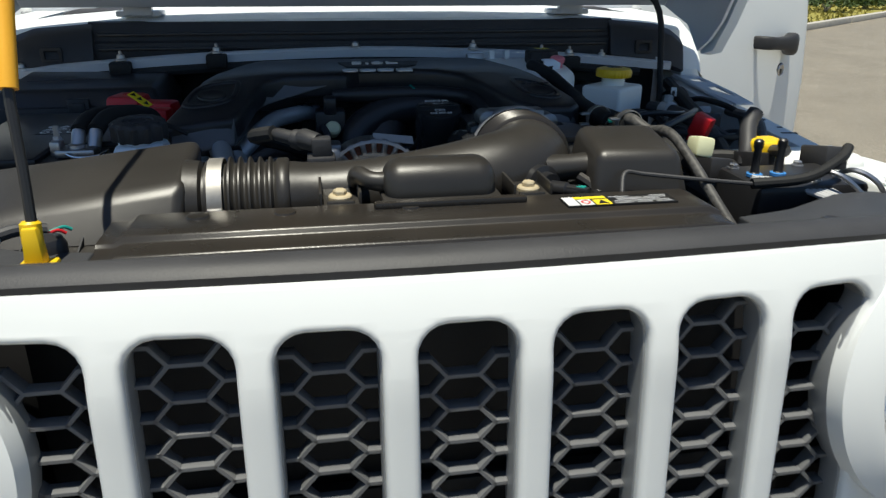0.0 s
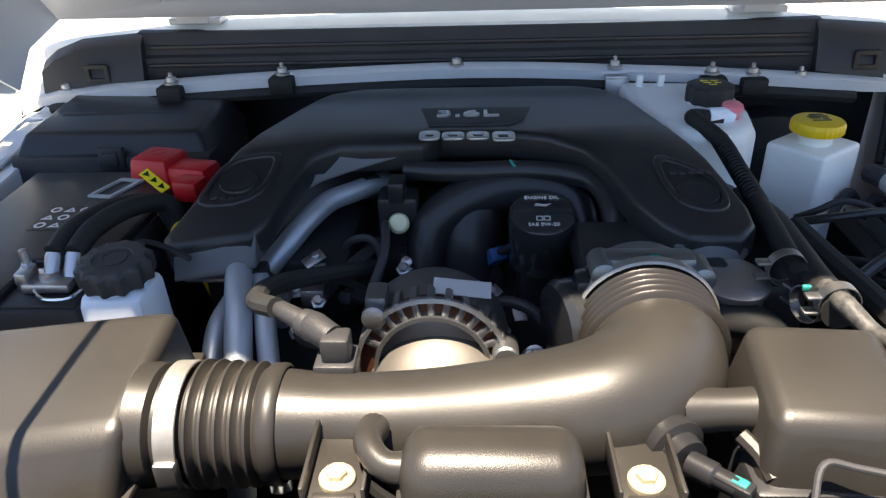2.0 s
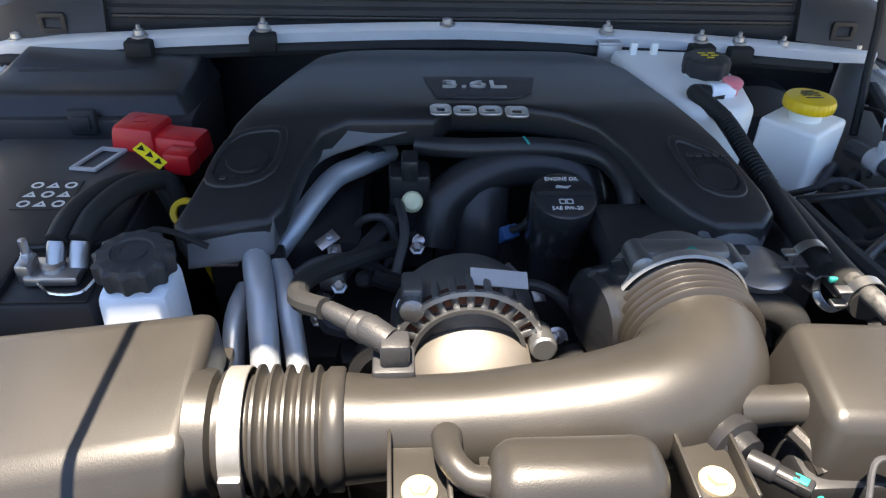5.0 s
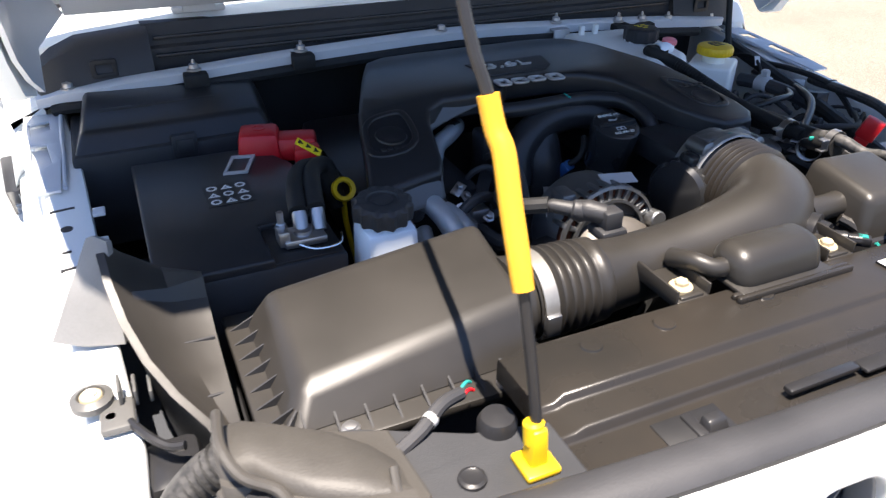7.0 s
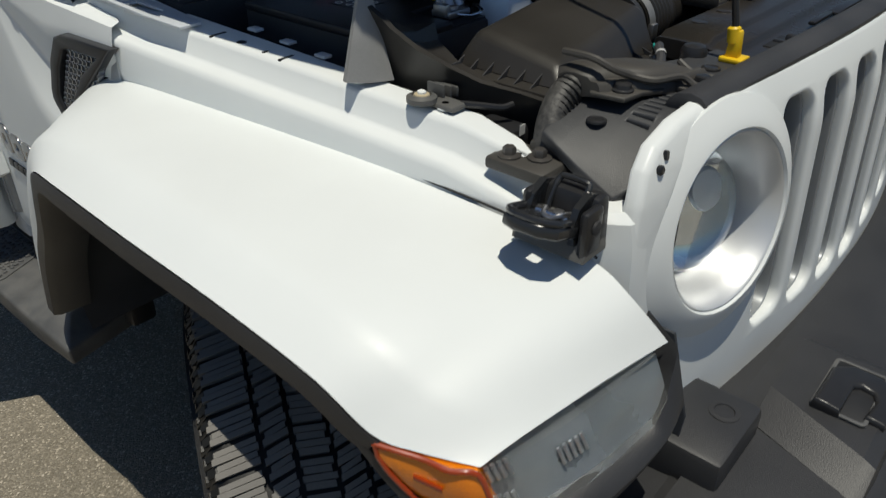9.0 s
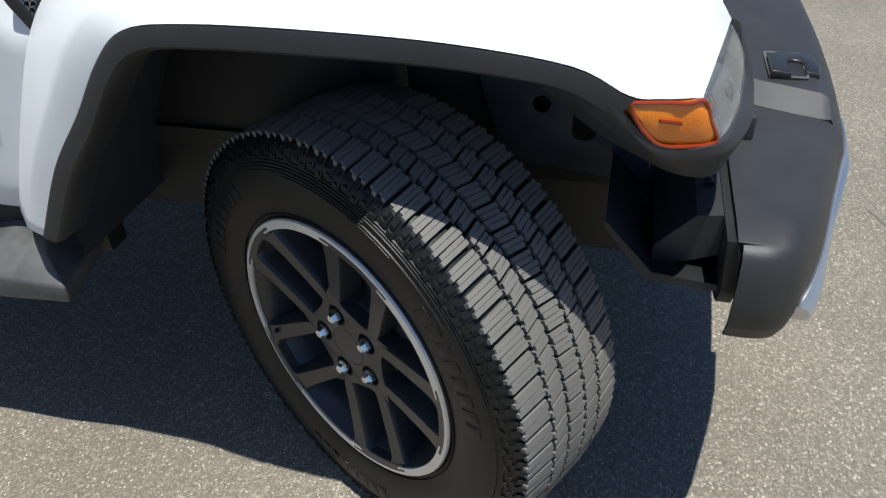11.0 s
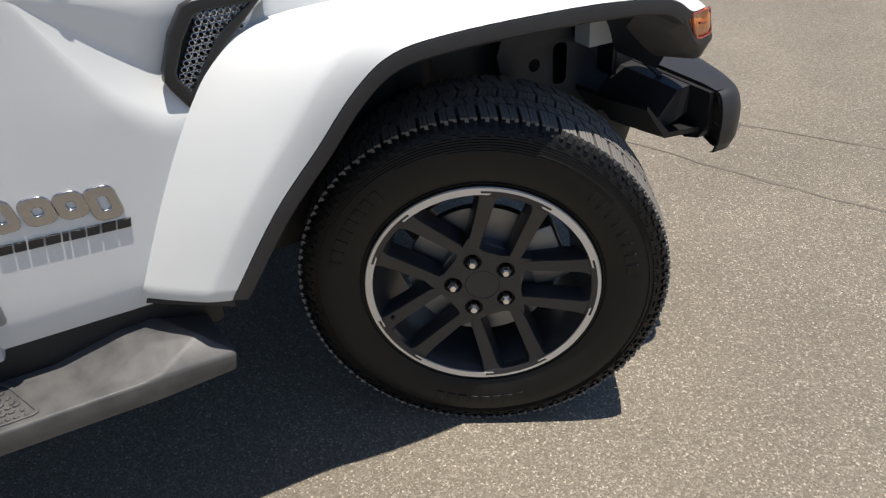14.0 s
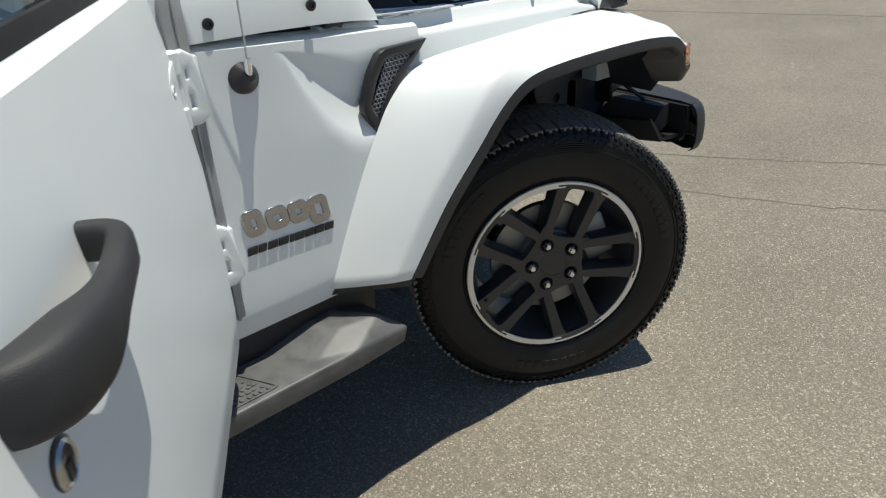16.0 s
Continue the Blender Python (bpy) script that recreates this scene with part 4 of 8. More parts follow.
# ---- wheels ----
def wheel(centre, steer, side):
    """One wheel: alloy, tyre, tread, nuts. Local z is the outward axis."""
    n = Vector((-math.cos(steer), math.sin(steer), 0)) if side < 0 else Vector((math.cos(steer), -math.sin(steer), 0))
    m = aim(centre, n)
    barrel = turned([(0.2535, 0.036), (0.2545, 0.044), (0.250, 0.049), (0.239, 0.046), (0.234, 0.035), (0.218, 0.0), (0.205, -0.11), (0.215, -0.115), (0.236, -0.10), (0.246, 0.02)], m, 80, caps=False)
    hub = []
    for k in range(5):
        for x, y in ((0.086, -0.028), (0.0835, -0.020), (0.0835, 0.020), (0.086, 0.028), (0.092, 0.0405), (0.104, 0.0585), (0.105, 0.0625)):
            a = radians(72 * k)
            hub.append((x * math.cos(a) - y * math.sin(a), x * math.sin(a) + y * math.cos(a)))
    hubm = move(plate([hub, circle(0, 0, 0.0385, 32)] + [circle(0.0635 * math.cos(radians(72 * k + 36)), 0.0635 * math.sin(radians(72 * k + 36)), 0.0205, 20) for k in range(5)], 0.034, 0.0012), m @ Matrix.Translation((0, 0, 0.011)))
    backing = turned([(0.085, -0.03), (0.085, 0.008), (0.001, 0.008)], m, 32)
    wh = part("wheel", join(barrel, hubm, backing), GUN, truck, "dark grey ten-spoke alloy wheel", 30)
    for k in range(5):
        turn = m @ Matrix.Rotation(radians(72 * k), 4, "Z")
        for sgn in (-1, 1):
            rows = []
            for x, y0, y1, h in ((0.078, 0.0255, 0.0475, 0.0282), (0.086, 0.0330, 0.0550, 0.0285), (0.098, 0.0340, 0.0605, 0.0292), (0.13, 0.0350, 0.0635, 0.0325), (0.18, 0.0368, 0.0678, 0.0390), (0.212, 0.0375, 0.0722, 0.0440), (0.222, 0.0360, 0.0755, 0.0462), (0.229, 0.0320, 0.0800, 0.0480), (0.2335, 0.0280, 0.0800, 0.0492)):
                mid, w = sgn * (y0 + y1) / 2, (y1 - y0) / 2
                rows.append([turn @ Vector((x, mid + q * w * sgn, h + d)) for q, d in ((1.35, -0.045), (1.12, -0.012), (1.0, -0.0025), (0.9, 0), (-0.9, 0), (-1.0, -0.0025), (-1.12, -0.012), (-1.35, -0.045))])
            part("spoke", loft(rows), GUN, wh, "", 25)
        # bridge over each pair of spokes, flush with the rim edge
        rows = [[turn @ (Matrix.Rotation(radians(-17.5 + 35 * i / 12), 4, "Z") @ Vector((r, 0, h))) for r, h in ((0.2315, 0.020), (0.2325, 0.0475), (0.2345, 0.0495), (0.2458, 0.0512), (0.2462, 0.046))] for i in range(13)]
        part("rim_bridge", loft(rows), GUN, wh, "", 30)
    # bright machined ring, notched where each pair of spokes meets it
    ringb = bmesh.new()
    vs = []
    for k in range(160):
        a = 360 * k / 160
        off = abs(((a + 36) % 72) - 36)
        inner = 0.2455 if off < 11.5 else 0.2375
        vs.append([ringb.verts.new(m @ Vector((r * math.cos(radians(a)), r * math.sin(radians(a)), h))) for r, h in ((inner, 0.0465), (inner, 0.0505), (0.2525, 0.0505), (0.2545, 0.047))])
    for a, b in zip(vs, vs[1:] + vs[:1]):
        for i in range(3):
            ringb.faces.new((a[i], a[i + 1], b[i + 1], b[i]))
    part("rim_ring", ringb, MACHINED, wh, "bright machined rim edge")
    part("centre_cap", turned([(0.0375, 0.010), (0.0375, 0.0268), (0.0360, 0.0280), (0.020, 0.0284), (0.001, 0.0288)], m, 32), GUN, wh)
    for k in range(5):
        a = radians(72 * k + 36)
        p = m @ Matrix.Translation((0.0635 * math.cos(a), 0.0635 * math.sin(a), 0))
        part("nut_well", turned([(0.0204, 0.0285), (0.0196, 0.0270), (0.0190, 0.0095), (0.010, 0.0092)], p, 20, caps=False), GLOSS, wh)
        part("lug_nut", turned([(0.0135, 0.009), (0.0135, 0.031), (0.0105, 0.0385), (0.007, 0.0425), (0.001, 0.0425)], p, 6), CHROME, wh, "chrome lug nut", 20)
    valve = m @ Matrix.Rotation(radians(200), 4, "Z")
    part("valve_stem", turned([(0.0045, 0), (0.0045, 0.02), (0.0035, 0.024)], valve @ Matrix.Translation((0.222, 0, 0.028)) @ Matrix.Rotation(radians(-25), 4, "Y"), 10), RUBBER, wh)
    t = m @ Matrix.Translation((0, 0, -0.070))
    prof = [(0.247, 0.098), (0.252, 0.110), (0.266, 0.1175), (0.292, 0.1265), (0.318, 0.130), (0.342, 0.128), (0.362, 0.122), (0.378, 0.118), (0.389, 0.109), (0.394, 0.097), (0.3955, 0.05), (0.3955, 0)]
    prof = prof + [(r, -h) for r, h in reversed(prof[:-1])]
    part("tyre", turned(prof, t, 128, caps=False), TYRE, wh, "black all-terrain tyre")
    # fine rings round the sidewall, some broken, and plain bars
    rid = []
    for r, h, a0, a1 in ((0.263, 0.1175, 0, 360), (0.3535, 0.1250, 0, 360), (0.3585, 0.1236, 20, 330), (0.3635, 0.1222, 0, 360), (0.3485, 0.1268, 70, 150), (0.3435, 0.1278, 40, 118), (0.3385, 0.1286, 60, 100)):
        steps = max(8, int((a1 - a0) / 4))
        rows = [[t @ (Matrix.Rotation(radians(a0 + (a1 - a0) * k / steps), 4, "Z") @ Vector((r + w, 0, h + e))) for w, e in ((-0.0014, -0.002), (-0.0005, 0.0016), (0.0005, 0.0016), (0.0014, -0.002))] for k in range(steps + 1)]
        rid.append(loft(rows, closed=False))
    for k in range(72):
        if k % 24 in (2, 3, 4, 5, 6, 7, 8, 9):
            rid.append(move(rbox(0.306, 0.332, -0.0095, 0.0095, 0.1265, 0.1308, 0.001), t @ Matrix.Rotation(radians(k * 5), 4, "Z")))
    part("sidewall_relief", join(*rid), TYRE, wh)

    # tread: five rows of blocks, each block cut by fine sipes
    N, R = 64, 0.4045
    w = 2 * math.pi / N

    def box(out, a0, a1, z0, z1, skew, r0, r1, drop):
        q = []
        for r_ in (r0, r1):
            for a_, z_ in ((a0, z0), (a1, z0), (a1 + skew, z1), (a0 + skew, z1)):
                rr = r_ - (drop if r_ == r1 and z_ == z0 else 0)
                q.append(out.verts.new(Vector((rr * math.cos(a_), rr * math.sin(a_), z_))))
        for f in ((4, 5, 6, 7), (0, 1, 5, 4), (1, 2, 6, 5), (2, 3, 7, 6), (3, 0, 4, 7)):
            out.faces.new([q[i] for i in f])

    def block(kind, out):
        sg = -1 if kind < 0 else 1
        z0, z1, skew, first, last, drop, r0 = {2: (0.111, 0.060, 0.16, 0.02, 0.86, 0.006, 0.388), 1: (0.054, 0.024, 0.22, 0.10, 1.00, 0, 0.390), 0: (-0.017, 0.017, 0.10, 0.00, 0.90, 0, 0.390)}[abs(kind)]
        n = 4
        for k in range(n):
            a0 = first + (last - first) * k / n
            a1 = first + (last - first) * (k + 1) / n - (0.022 if k % 2 == 0 else 0.040)
            jog = (0.0, 0.0035, -0.0015, 0.002)[k]
            box(out, a0 * w, a1 * w, sg * (z0 - jog), sg * (z1 + jog * 0.5), skew * w * sg, r0, R, drop)

    joined = bmesh.new()
    for kind in (2, 1, 0, -1, -2):
        one = bmesh.new()
        block(kind, one)
        shape = mesh_of(one, "tread_block", TREAD, 20)
        for k in range(N):
            turn = t @ Matrix.Rotation(w * (k + (0.5 if kind == 1 else 0.2 if kind == -1 else 0)), 4, "Z")
            if side < 0 and kind > -2:
                ob = part("tread_block", shape, TREAD, wh)
                ob.matrix_basis = turn
            else:
                before = len(joined.verts)
                joined.from_mesh(shape)
                joined.verts.ensure_lookup_table()
                for v in joined.verts[before:]:
                    v.co = turn @ v.co
    tagged(part("tread", joined, TREAD, wh, "dusty grey tread blocks", 20), kind="stuff")
    for sg in (-1, 1):
        lug = bmesh.new()
        for k in range(N):
            for f0, f1, ra, rb in ((0.02, 0.16, 0.364, 0.394), (0.16, 0.43, 0.383, 0.394), (0.16, 0.36, 0.364, 0.371), (0.50, 0.64, 0.372, 0.394), (0.64, 0.84, 0.385, 0.394), (0.64, 0.84, 0.372, 0.377)):
                q = []
                for up in (-0.012, 0.003):
                    for r_, f_ in ((ra, f0), (ra, f1), (rb, f1), (rb, f0)):
                        h = 0.1215 - max(0.0, r_ - 0.365) * 0.25 - max(0.0, r_ - 0.386) * 0.9 + up
                        q.append(lug.verts.new(t @ Vector((r_ * math.cos((k + f_) * w), r_ * math.sin((k + f_) * w), sg * h))))
                for f in ((4, 5, 6, 7), (0, 1, 5, 4), (1, 2, 6, 5), (2, 3, 7, 6), (3, 0, 4, 7)):
                    lug.faces.new([q[i] for i in f])
        tagged(part("shoulder_tread", lug, TYRE, wh, "", 20), kind="stuff")
    disc = turned([(0.165, -0.045), (0.165, -0.025), (0.09, -0.025), (0.09, 0.0)], m, 48)
    part("brake_disc", disc, ALLOY, wh, "grey brake disc")
    part("brake_caliper", move(rbox(0.10, 0.185, -0.07, 0.07, -0.06, -0.005, 0.01), m @ Matrix.Rotation(radians(20), 4, "Z")), ALLOY, wh)
    part("hub_carrier", turned([(0.06, -0.11), (0.06, -0.03), (0.001, -0.03)], m, 24), DARK, wh)
    return wh


STEER = radians(29)
wheel(Vector((-0.806, 0.513, 0.3985)), STEER, -1)
wheel(Vector((0.806, 0.513, 0.3985)), STEER, 1)
part("front_axle", tube([(-0.7, 0.52, 0.40), (-0.3, 0.52, 0.38), (0.3, 0.52, 0.38), (0.7, 0.52, 0.40)], 0.045, 14, 4), DARK, truck)
for s in (-1, 1):
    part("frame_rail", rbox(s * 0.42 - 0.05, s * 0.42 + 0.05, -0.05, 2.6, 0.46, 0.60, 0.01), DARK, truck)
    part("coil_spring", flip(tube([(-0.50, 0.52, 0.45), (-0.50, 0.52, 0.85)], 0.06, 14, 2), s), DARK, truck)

# ---- doors ----
def door(s, angle):
    """A front door swung open on its hinges; built closed, then turned about the hinge line."""
    m = Matrix.Translation((s * 0.752, 1.445, 0)) @ Matrix.Rotation(s * -angle if s > 0 else angle, 4, "Z")
    L = 1.02
    rows = []
    for y, in_ in ((0.006, 0.030), (0.010, 0.018), (0.018, 0.008), (0.032, 0.002), (0.055, 0.0), (0.2, -0.002), (0.4, -0.004), (0.6, -0.004), (0.8, -0.002), (L - 0.06, -0.0005), (L - 0.035, 0.0), (L - 0.02, 0.003), (L, 0.012)):
        b = -s
        rows.append([Vector((b * (in_ - 0.010), y, 0.555)), Vector((b * (in_ - 0.029), y, 0.585)), Vector((b * (in_ - 0.034), y, 0.66)), Vector((b * (in_ - 0.034), y, 0.80)), Vector((b * (in_ - 0.031), y, 0.95)), Vector((b * (in_ - 0.022), y, 1.06)), Vector((b * (in_ - 0.014), y, 1.16)), Vector((b * (in_ + 0.0), y, 1.255)), Vector((b * (in_ + 0.02), y, 1.275)), Vector((b * 0.10, y, 1.275)), Vector((b * 0.11, y, 0.555))])
    d = part("door", move(loft(rows), m), PAINT, truck, "white front door swung open", 30)
    o = s * 1.0
    part("window_seal", move(rbox(min(-s * 0.012, -s * 0.03), max(-s * 0.012, -s * 0.03), 0.06, L - 0.02, 1.268, 1.298, 0.005), m), RUBBER, d, "black window seal")
    part("window", move(rbox(min(-s * 0.018, -s * 0.023), max(-s * 0.018, -s * 0.023), 0.16, L - 0.05, 1.29, 1.62, 0.001), m), WINDOW, d, "dark tinted door glass")
    part("window_frame", move(join(tube([(-s * 0.02, 0.10, 1.27), (-s * 0.03, 0.30, 1.63), (-s * 0.03, L - 0.05, 1.66), (-s * 0.02, L - 0.02, 1.27)], 0.018, 8, 4)), m), RUBBER, d)
    # strap handle: two mounts and a bar
    HY, HZ = 0.640, 1.105
    line = [(0.018, -0.004, 0.010, 0.020, 0.004), (0.044, -0.001, 0.011, 0.021, 0.004), (0.061, 0.014, 0.013, 0.021, 0.003), (0.066, 0.055, 0.013, 0.020, 0.000), (0.068, 0.095, 0.014, 0.022, -0.002), (0.066, 0.125, 0.018, 0.028, -0.006), (0.059, 0.158, 0.024, 0.035, -0.009), (0.047, 0.190, 0.025, 0.037, -0.011), (0.029, 0.214, 0.020, 0.035, -0.011), (0.012, 0.222, 0.014, 0.032, -0.011)]
    mids = spline([(q, y, dz) for q, y, w, hh, dz in line], 4)
    sizes = spline([(w, hh, 0) for q, y, w, hh, dz in line], 4)
    rows = []
    for i, (c, z) in enumerate(zip(mids, sizes)):
        run = mids[min(i + 1, len(mids) - 1)] - mids[max(i - 1, 0)]
        nrm = Vector((run.y, -run.x, 0)).normalized()
        ring = []
        for k in range(18):
            a = 2 * math.pi * k / 18
            u, v = math.copysign(abs(math.cos(a)) ** 0.6, math.cos(a)), math.copysign(abs(math.sin(a)) ** 0.6, math.sin(a))
            p = Vector((c.x, HY + c.y, HZ + c.z + v * z.y)) + nrm * (u * z.x)
            ring.append(Vector((s * p.x, p.y, p.z)))
        rows.append(ring)
    part("handle", move(loft(rows), m), MATTE, d, "black plastic strap handle", 70)
    lock = aim((s * 0.024, HY + 0.184, HZ - 0.098), (s, 0, 0))
    kl = part("key_lock", move(turned([(0.021, 0.0), (0.021, 0.006), (0.018, 0.0085), (0.016, 0.007), (0.010, 0.0075), (0.001, 0.0075)], lock, 28), m), NICKEL, d, "dark chrome key lock in a black ring")
    part("lock_ring", move(turned([(0.024, -0.002), (0.024, 0.004), (0.0212, 0.0055), (0.0212, 0.0)], lock, 28, caps=False), m), SMOOTH, kl, "black ring")
    part("lock_shutter", move(move(rbox(-0.006, 0.006, -0.014, 0.004, 0.006, 0.0095, 0.002), lock), m), SMOOTH, kl, "black key slot")
    return d


door(-1, radians(58))
door(1, radians(60))
for s in (-1, 1):
    for z in (0.755, 1.085):
        body = plate([[(-0.058, -0.050), (-0.040, -0.062), (-0.018, -0.062), (-0.012, -0.050), (-0.012, 0.040), (-0.016, 0.056), (-0.030, 0.060), (-0.044, 0.050), (-0.050, 0.020)], rounded(-0.040, -0.024, -0.040, -0.006, 0.005), rounded(-0.036, -0.024, 0.012, 0.036, 0.005)], 0.024, 0.005, 3)
        base = flip(join(move(body, Matrix(((0, 0, -1, -0.758), (1, 0, 0, 1.450), (0, 1, 0, z), (0, 0, 0, 1)))), rbox(-0.762, -0.745, 1.392, 1.438, z - 0.050, z + 0.050, 0.003), tube([(-0.772, 1.444, z - 0.058), (-0.772, 1.444, z + 0.058)], 0.0105, 12, 1)), s)
        hg = part("door_hinge", base, PAINT, truck, "white exposed door hinge")
        wing = plate([[(-0.005, -0.052), (0.030, -0.048), (0.075, -0.026), (0.080, 0.020), (0.034, 0.046), (-0.005, 0.052)], rounded(0.018, 0.030, -0.018, 0.018, 0.005)], 0.014, 0.004)
        mw = Matrix.Translation((s * 0.782, 1.450, z)) @ Matrix.Rotation(s * radians(58), 4, "Z").inverted() @ Matrix(((0, 0, s, 0), (1, 0, 0, 0), (0, 1, 0, 0), (0, 0, 0, 1)))
        leaf = part("hinge_leaf", move(wing, mw), PAINT, truck, "white hinge wing on the door")
        for v, w in ((0.050, -0.020), (0.052, 0.016)):
            part("hinge_bolt", move(turned([(0.010, 0.006), (0.010, 0.009), (0.007, 0.010), (0.006, 0.007), (0.001, 0.007)], Matrix.Translation((v, w, 0)), 18), mw), PAINT, leaf)
        for dz in (-0.048, 0.048):
            part("hinge_knuckle", flip(turned([(0.010, -0.020), (0.0135, -0.017), (0.0135, 0.017), (0.010, 0.020)], aim((-0.774, 1.444, z + dz), (0, 0, 1)), 16), s), PAINT, hg)
    # cab wall behind the door opening
    part("door_seal", flip(join(rbox(-0.756, -0.738, 1.396, 1.438, 0.60, 1.235, 0.008), rbox(-0.760, -0.752, 1.410, 1.418, 0.60, 1.235, 0.003)), s), DOOR_SEAL, truck, "grey rubber door seal")
    part("door_jamb", flip(rbox(-0.742, -0.60, 1.425, 1.50, 0.52, 1.28, 0.01), s), PAINT_SHADED, truck)
    part("cowl_side", flip(loft([[Vector((x0, y, z0)), Vector((x0 + 0.001, y, z1 - 0.03)), Vector((x0 + 0.006, y, z1 - 0.008)), Vector((x0 + 0.016, y, z1)), Vector((-0.66, y, z1)), Vector((-0.66, y, z0))] for y, x0, z0, z1 in ((1.42, -0.7435, 1.150, 1.235), (1.25, -0.742, 1.146, 1.233), (1.12, -0.734, 1.138, 1.228), (1.04, -0.722, 1.130, 1.205), (0.985, -0.714, 1.122, 1.166), (0.965, -0.710, 1.118, 1.138))]), s), PAINT, truck, "white cowl side panel")
    for y in (1.144, 1.354):
        part("cowl_screw", flip(turned([(0.0105, -0.002), (0.0105, 0.003), (0.006, 0.0045), (0.0055, 0.001), (0.001, 0.001)], aim((-0.743, y, 1.178), (-1, 0, 0)), 18), s), SMOOTH, truck)
antenna = thing("antenna", (-0.747, 1.306, 1.08), "black antenna base with a thin steel mast", "antenna")
part("antenna_base", turned([(0.030, -0.008), (0.030, 0.002), (0.026, 0.008), (0.016, 0.016), (0.010, 0.030), (0.001, 0.032)], aim((-0.744, 1.306, 1.075), (-1, 0, 0.25)), 28), SMOOTH, antenna)
part("collar", turned([(0.007, 0), (0.007, 0.020), (0.004, 0.030)], aim((-0.768, 1.306, 1.085), (-0.15, 0, 1)), 12), CHROME, antenna)
part("mast", tube([(-0.771, 1.306, 1.105), (-0.79, 1.315, 1.45), (-0.80, 1.33, 1.85)], 0.0018, 6, 2), STEEL, antenna)

# badges on the side panel: plain shapes in place of lettering
def on_side(b):
    return move(b, Matrix(((0, 0, -1, -0.7480), (1, 0, 0, 0), (0, 1, 0, 0), (0, 0, 0, 1))))


for k, (y0, y1, z0, z1) in enumerate(((1.358, 1.318, 0.765, 0.819), (1.308, 1.264, 0.763, 0.810), (1.258, 1.216, 0.760, 0.806), (1.210, 1.166, 0.743, 0.802))):
    o = rounded(y1, y0, z0, z1, 0.013, 6)
    h = rounded(y1 + 0.012, y0 - 0.012, z0 + 0.014, z1 - 0.014, 0.006, 4)
    slant = [[(y + 0.14 * (z - z0), z) for y, z in q] for q in (o, h)]
    emblem = part("brand_emblem", on_side(plate(slant, 0.006, 0.0026, 4)), NICKEL, truck, "chrome emblem shape with a black edge")
    part("emblem_edge", on_side(move(plate([[(y + 0.14 * (z - z0), z) for y, z in rounded(y1 - 0.0018, y0 + 0.0018, z0 - 0.0018, z1 + 0.0018, 0.014, 6)], slant[1]], 0.004), Matrix.Translation((0, 0, -0.003)))), RUBBER, emblem)
for k, w in enumerate((0.020, 0.016, 0.021, 0.021, 0.008, 0.021, 0.018, 0.021, 0.020)):
    y = 1.366 - sum((0.020, 0.016, 0.021, 0.021, 0.008, 0.021, 0.018, 0.021, 0.020)[:k]) - 0.0045 * k
    z0 = 0.7275 - 0.0011 * k
    bar = plate([[(y, z0), (y - 0.003, z0 + 0.0145), (y - w - 0.003, z0 + 0.014), (y - w, z0 - 0.0005)]], 0.004, 0.0008)
    part("emblem_bar", on_side(bar), SMOOTH, truck, "black emblem bar")

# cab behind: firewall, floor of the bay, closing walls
# closing surfaces coloured near-black for the shade deep in the bay
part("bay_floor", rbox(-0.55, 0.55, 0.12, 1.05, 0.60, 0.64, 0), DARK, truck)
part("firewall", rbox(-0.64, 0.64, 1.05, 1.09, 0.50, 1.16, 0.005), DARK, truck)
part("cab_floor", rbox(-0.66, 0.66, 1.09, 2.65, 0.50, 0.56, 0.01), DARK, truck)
part("dash_panel", rbox(-0.66, 0.66, 1.30, 1.60, 0.56, 1.24, 0.03), MATTE, truck)

# ---- hood, propped open ----
HINGE, RISE = Vector((0, 0.978, 1.290)), radians(46)


def on_hood(x, u, d):
    """A place on the hood: u metres from its rear edge along it, d above its underside."""
    return Vector((x, HINGE.y - u * math.cos(RISE) + d * math.sin(RISE), HINGE.z + u * math.sin(RISE) + d * math.cos(RISE)))


rows = []
for u, w, k in ((-0.02, 0.672, 0.145), (0.0, 0.684, 0.155), (0.06, 0.690, 0.14), (0.15, 0.694, 0.11), (0.4, 0.698, 0.09), (0.7, 0.700, 0.085), (0.88, 0.695, 0.08), (0.98, 0.640, 0.06), (1.02, 0.56, 0.03)):
    e = 0.012 if 0.0 < u < 1.0 else 0.0
    prof = [(-w - 0.004, -k), (-w - 0.014, -k * 0.5), (-w, 0.0), (-w + 0.03, 0.02 + e), (-0.4, 0.035 + e), (0, 0.045 + e), (0.4, 0.035 + e), (w - 0.03, 0.02 + e), (w, 0.0), (w + 0.014, -k * 0.5), (w + 0.004, -k), (w - 0.014, -k + 0.004), (w - 0.016, -k * 0.3), (w - 0.06, 0.0), (0, 0.012), (-w + 0.06, 0.0), (-w + 0.016, -k * 0.3), (-w + 0.014, -k + 0.004)]
    rows.append([on_hood(x, u, d) for x, d in prof])
hood = part("hood", loft(rows), PAINT, truck, "white hood propped open", 40)
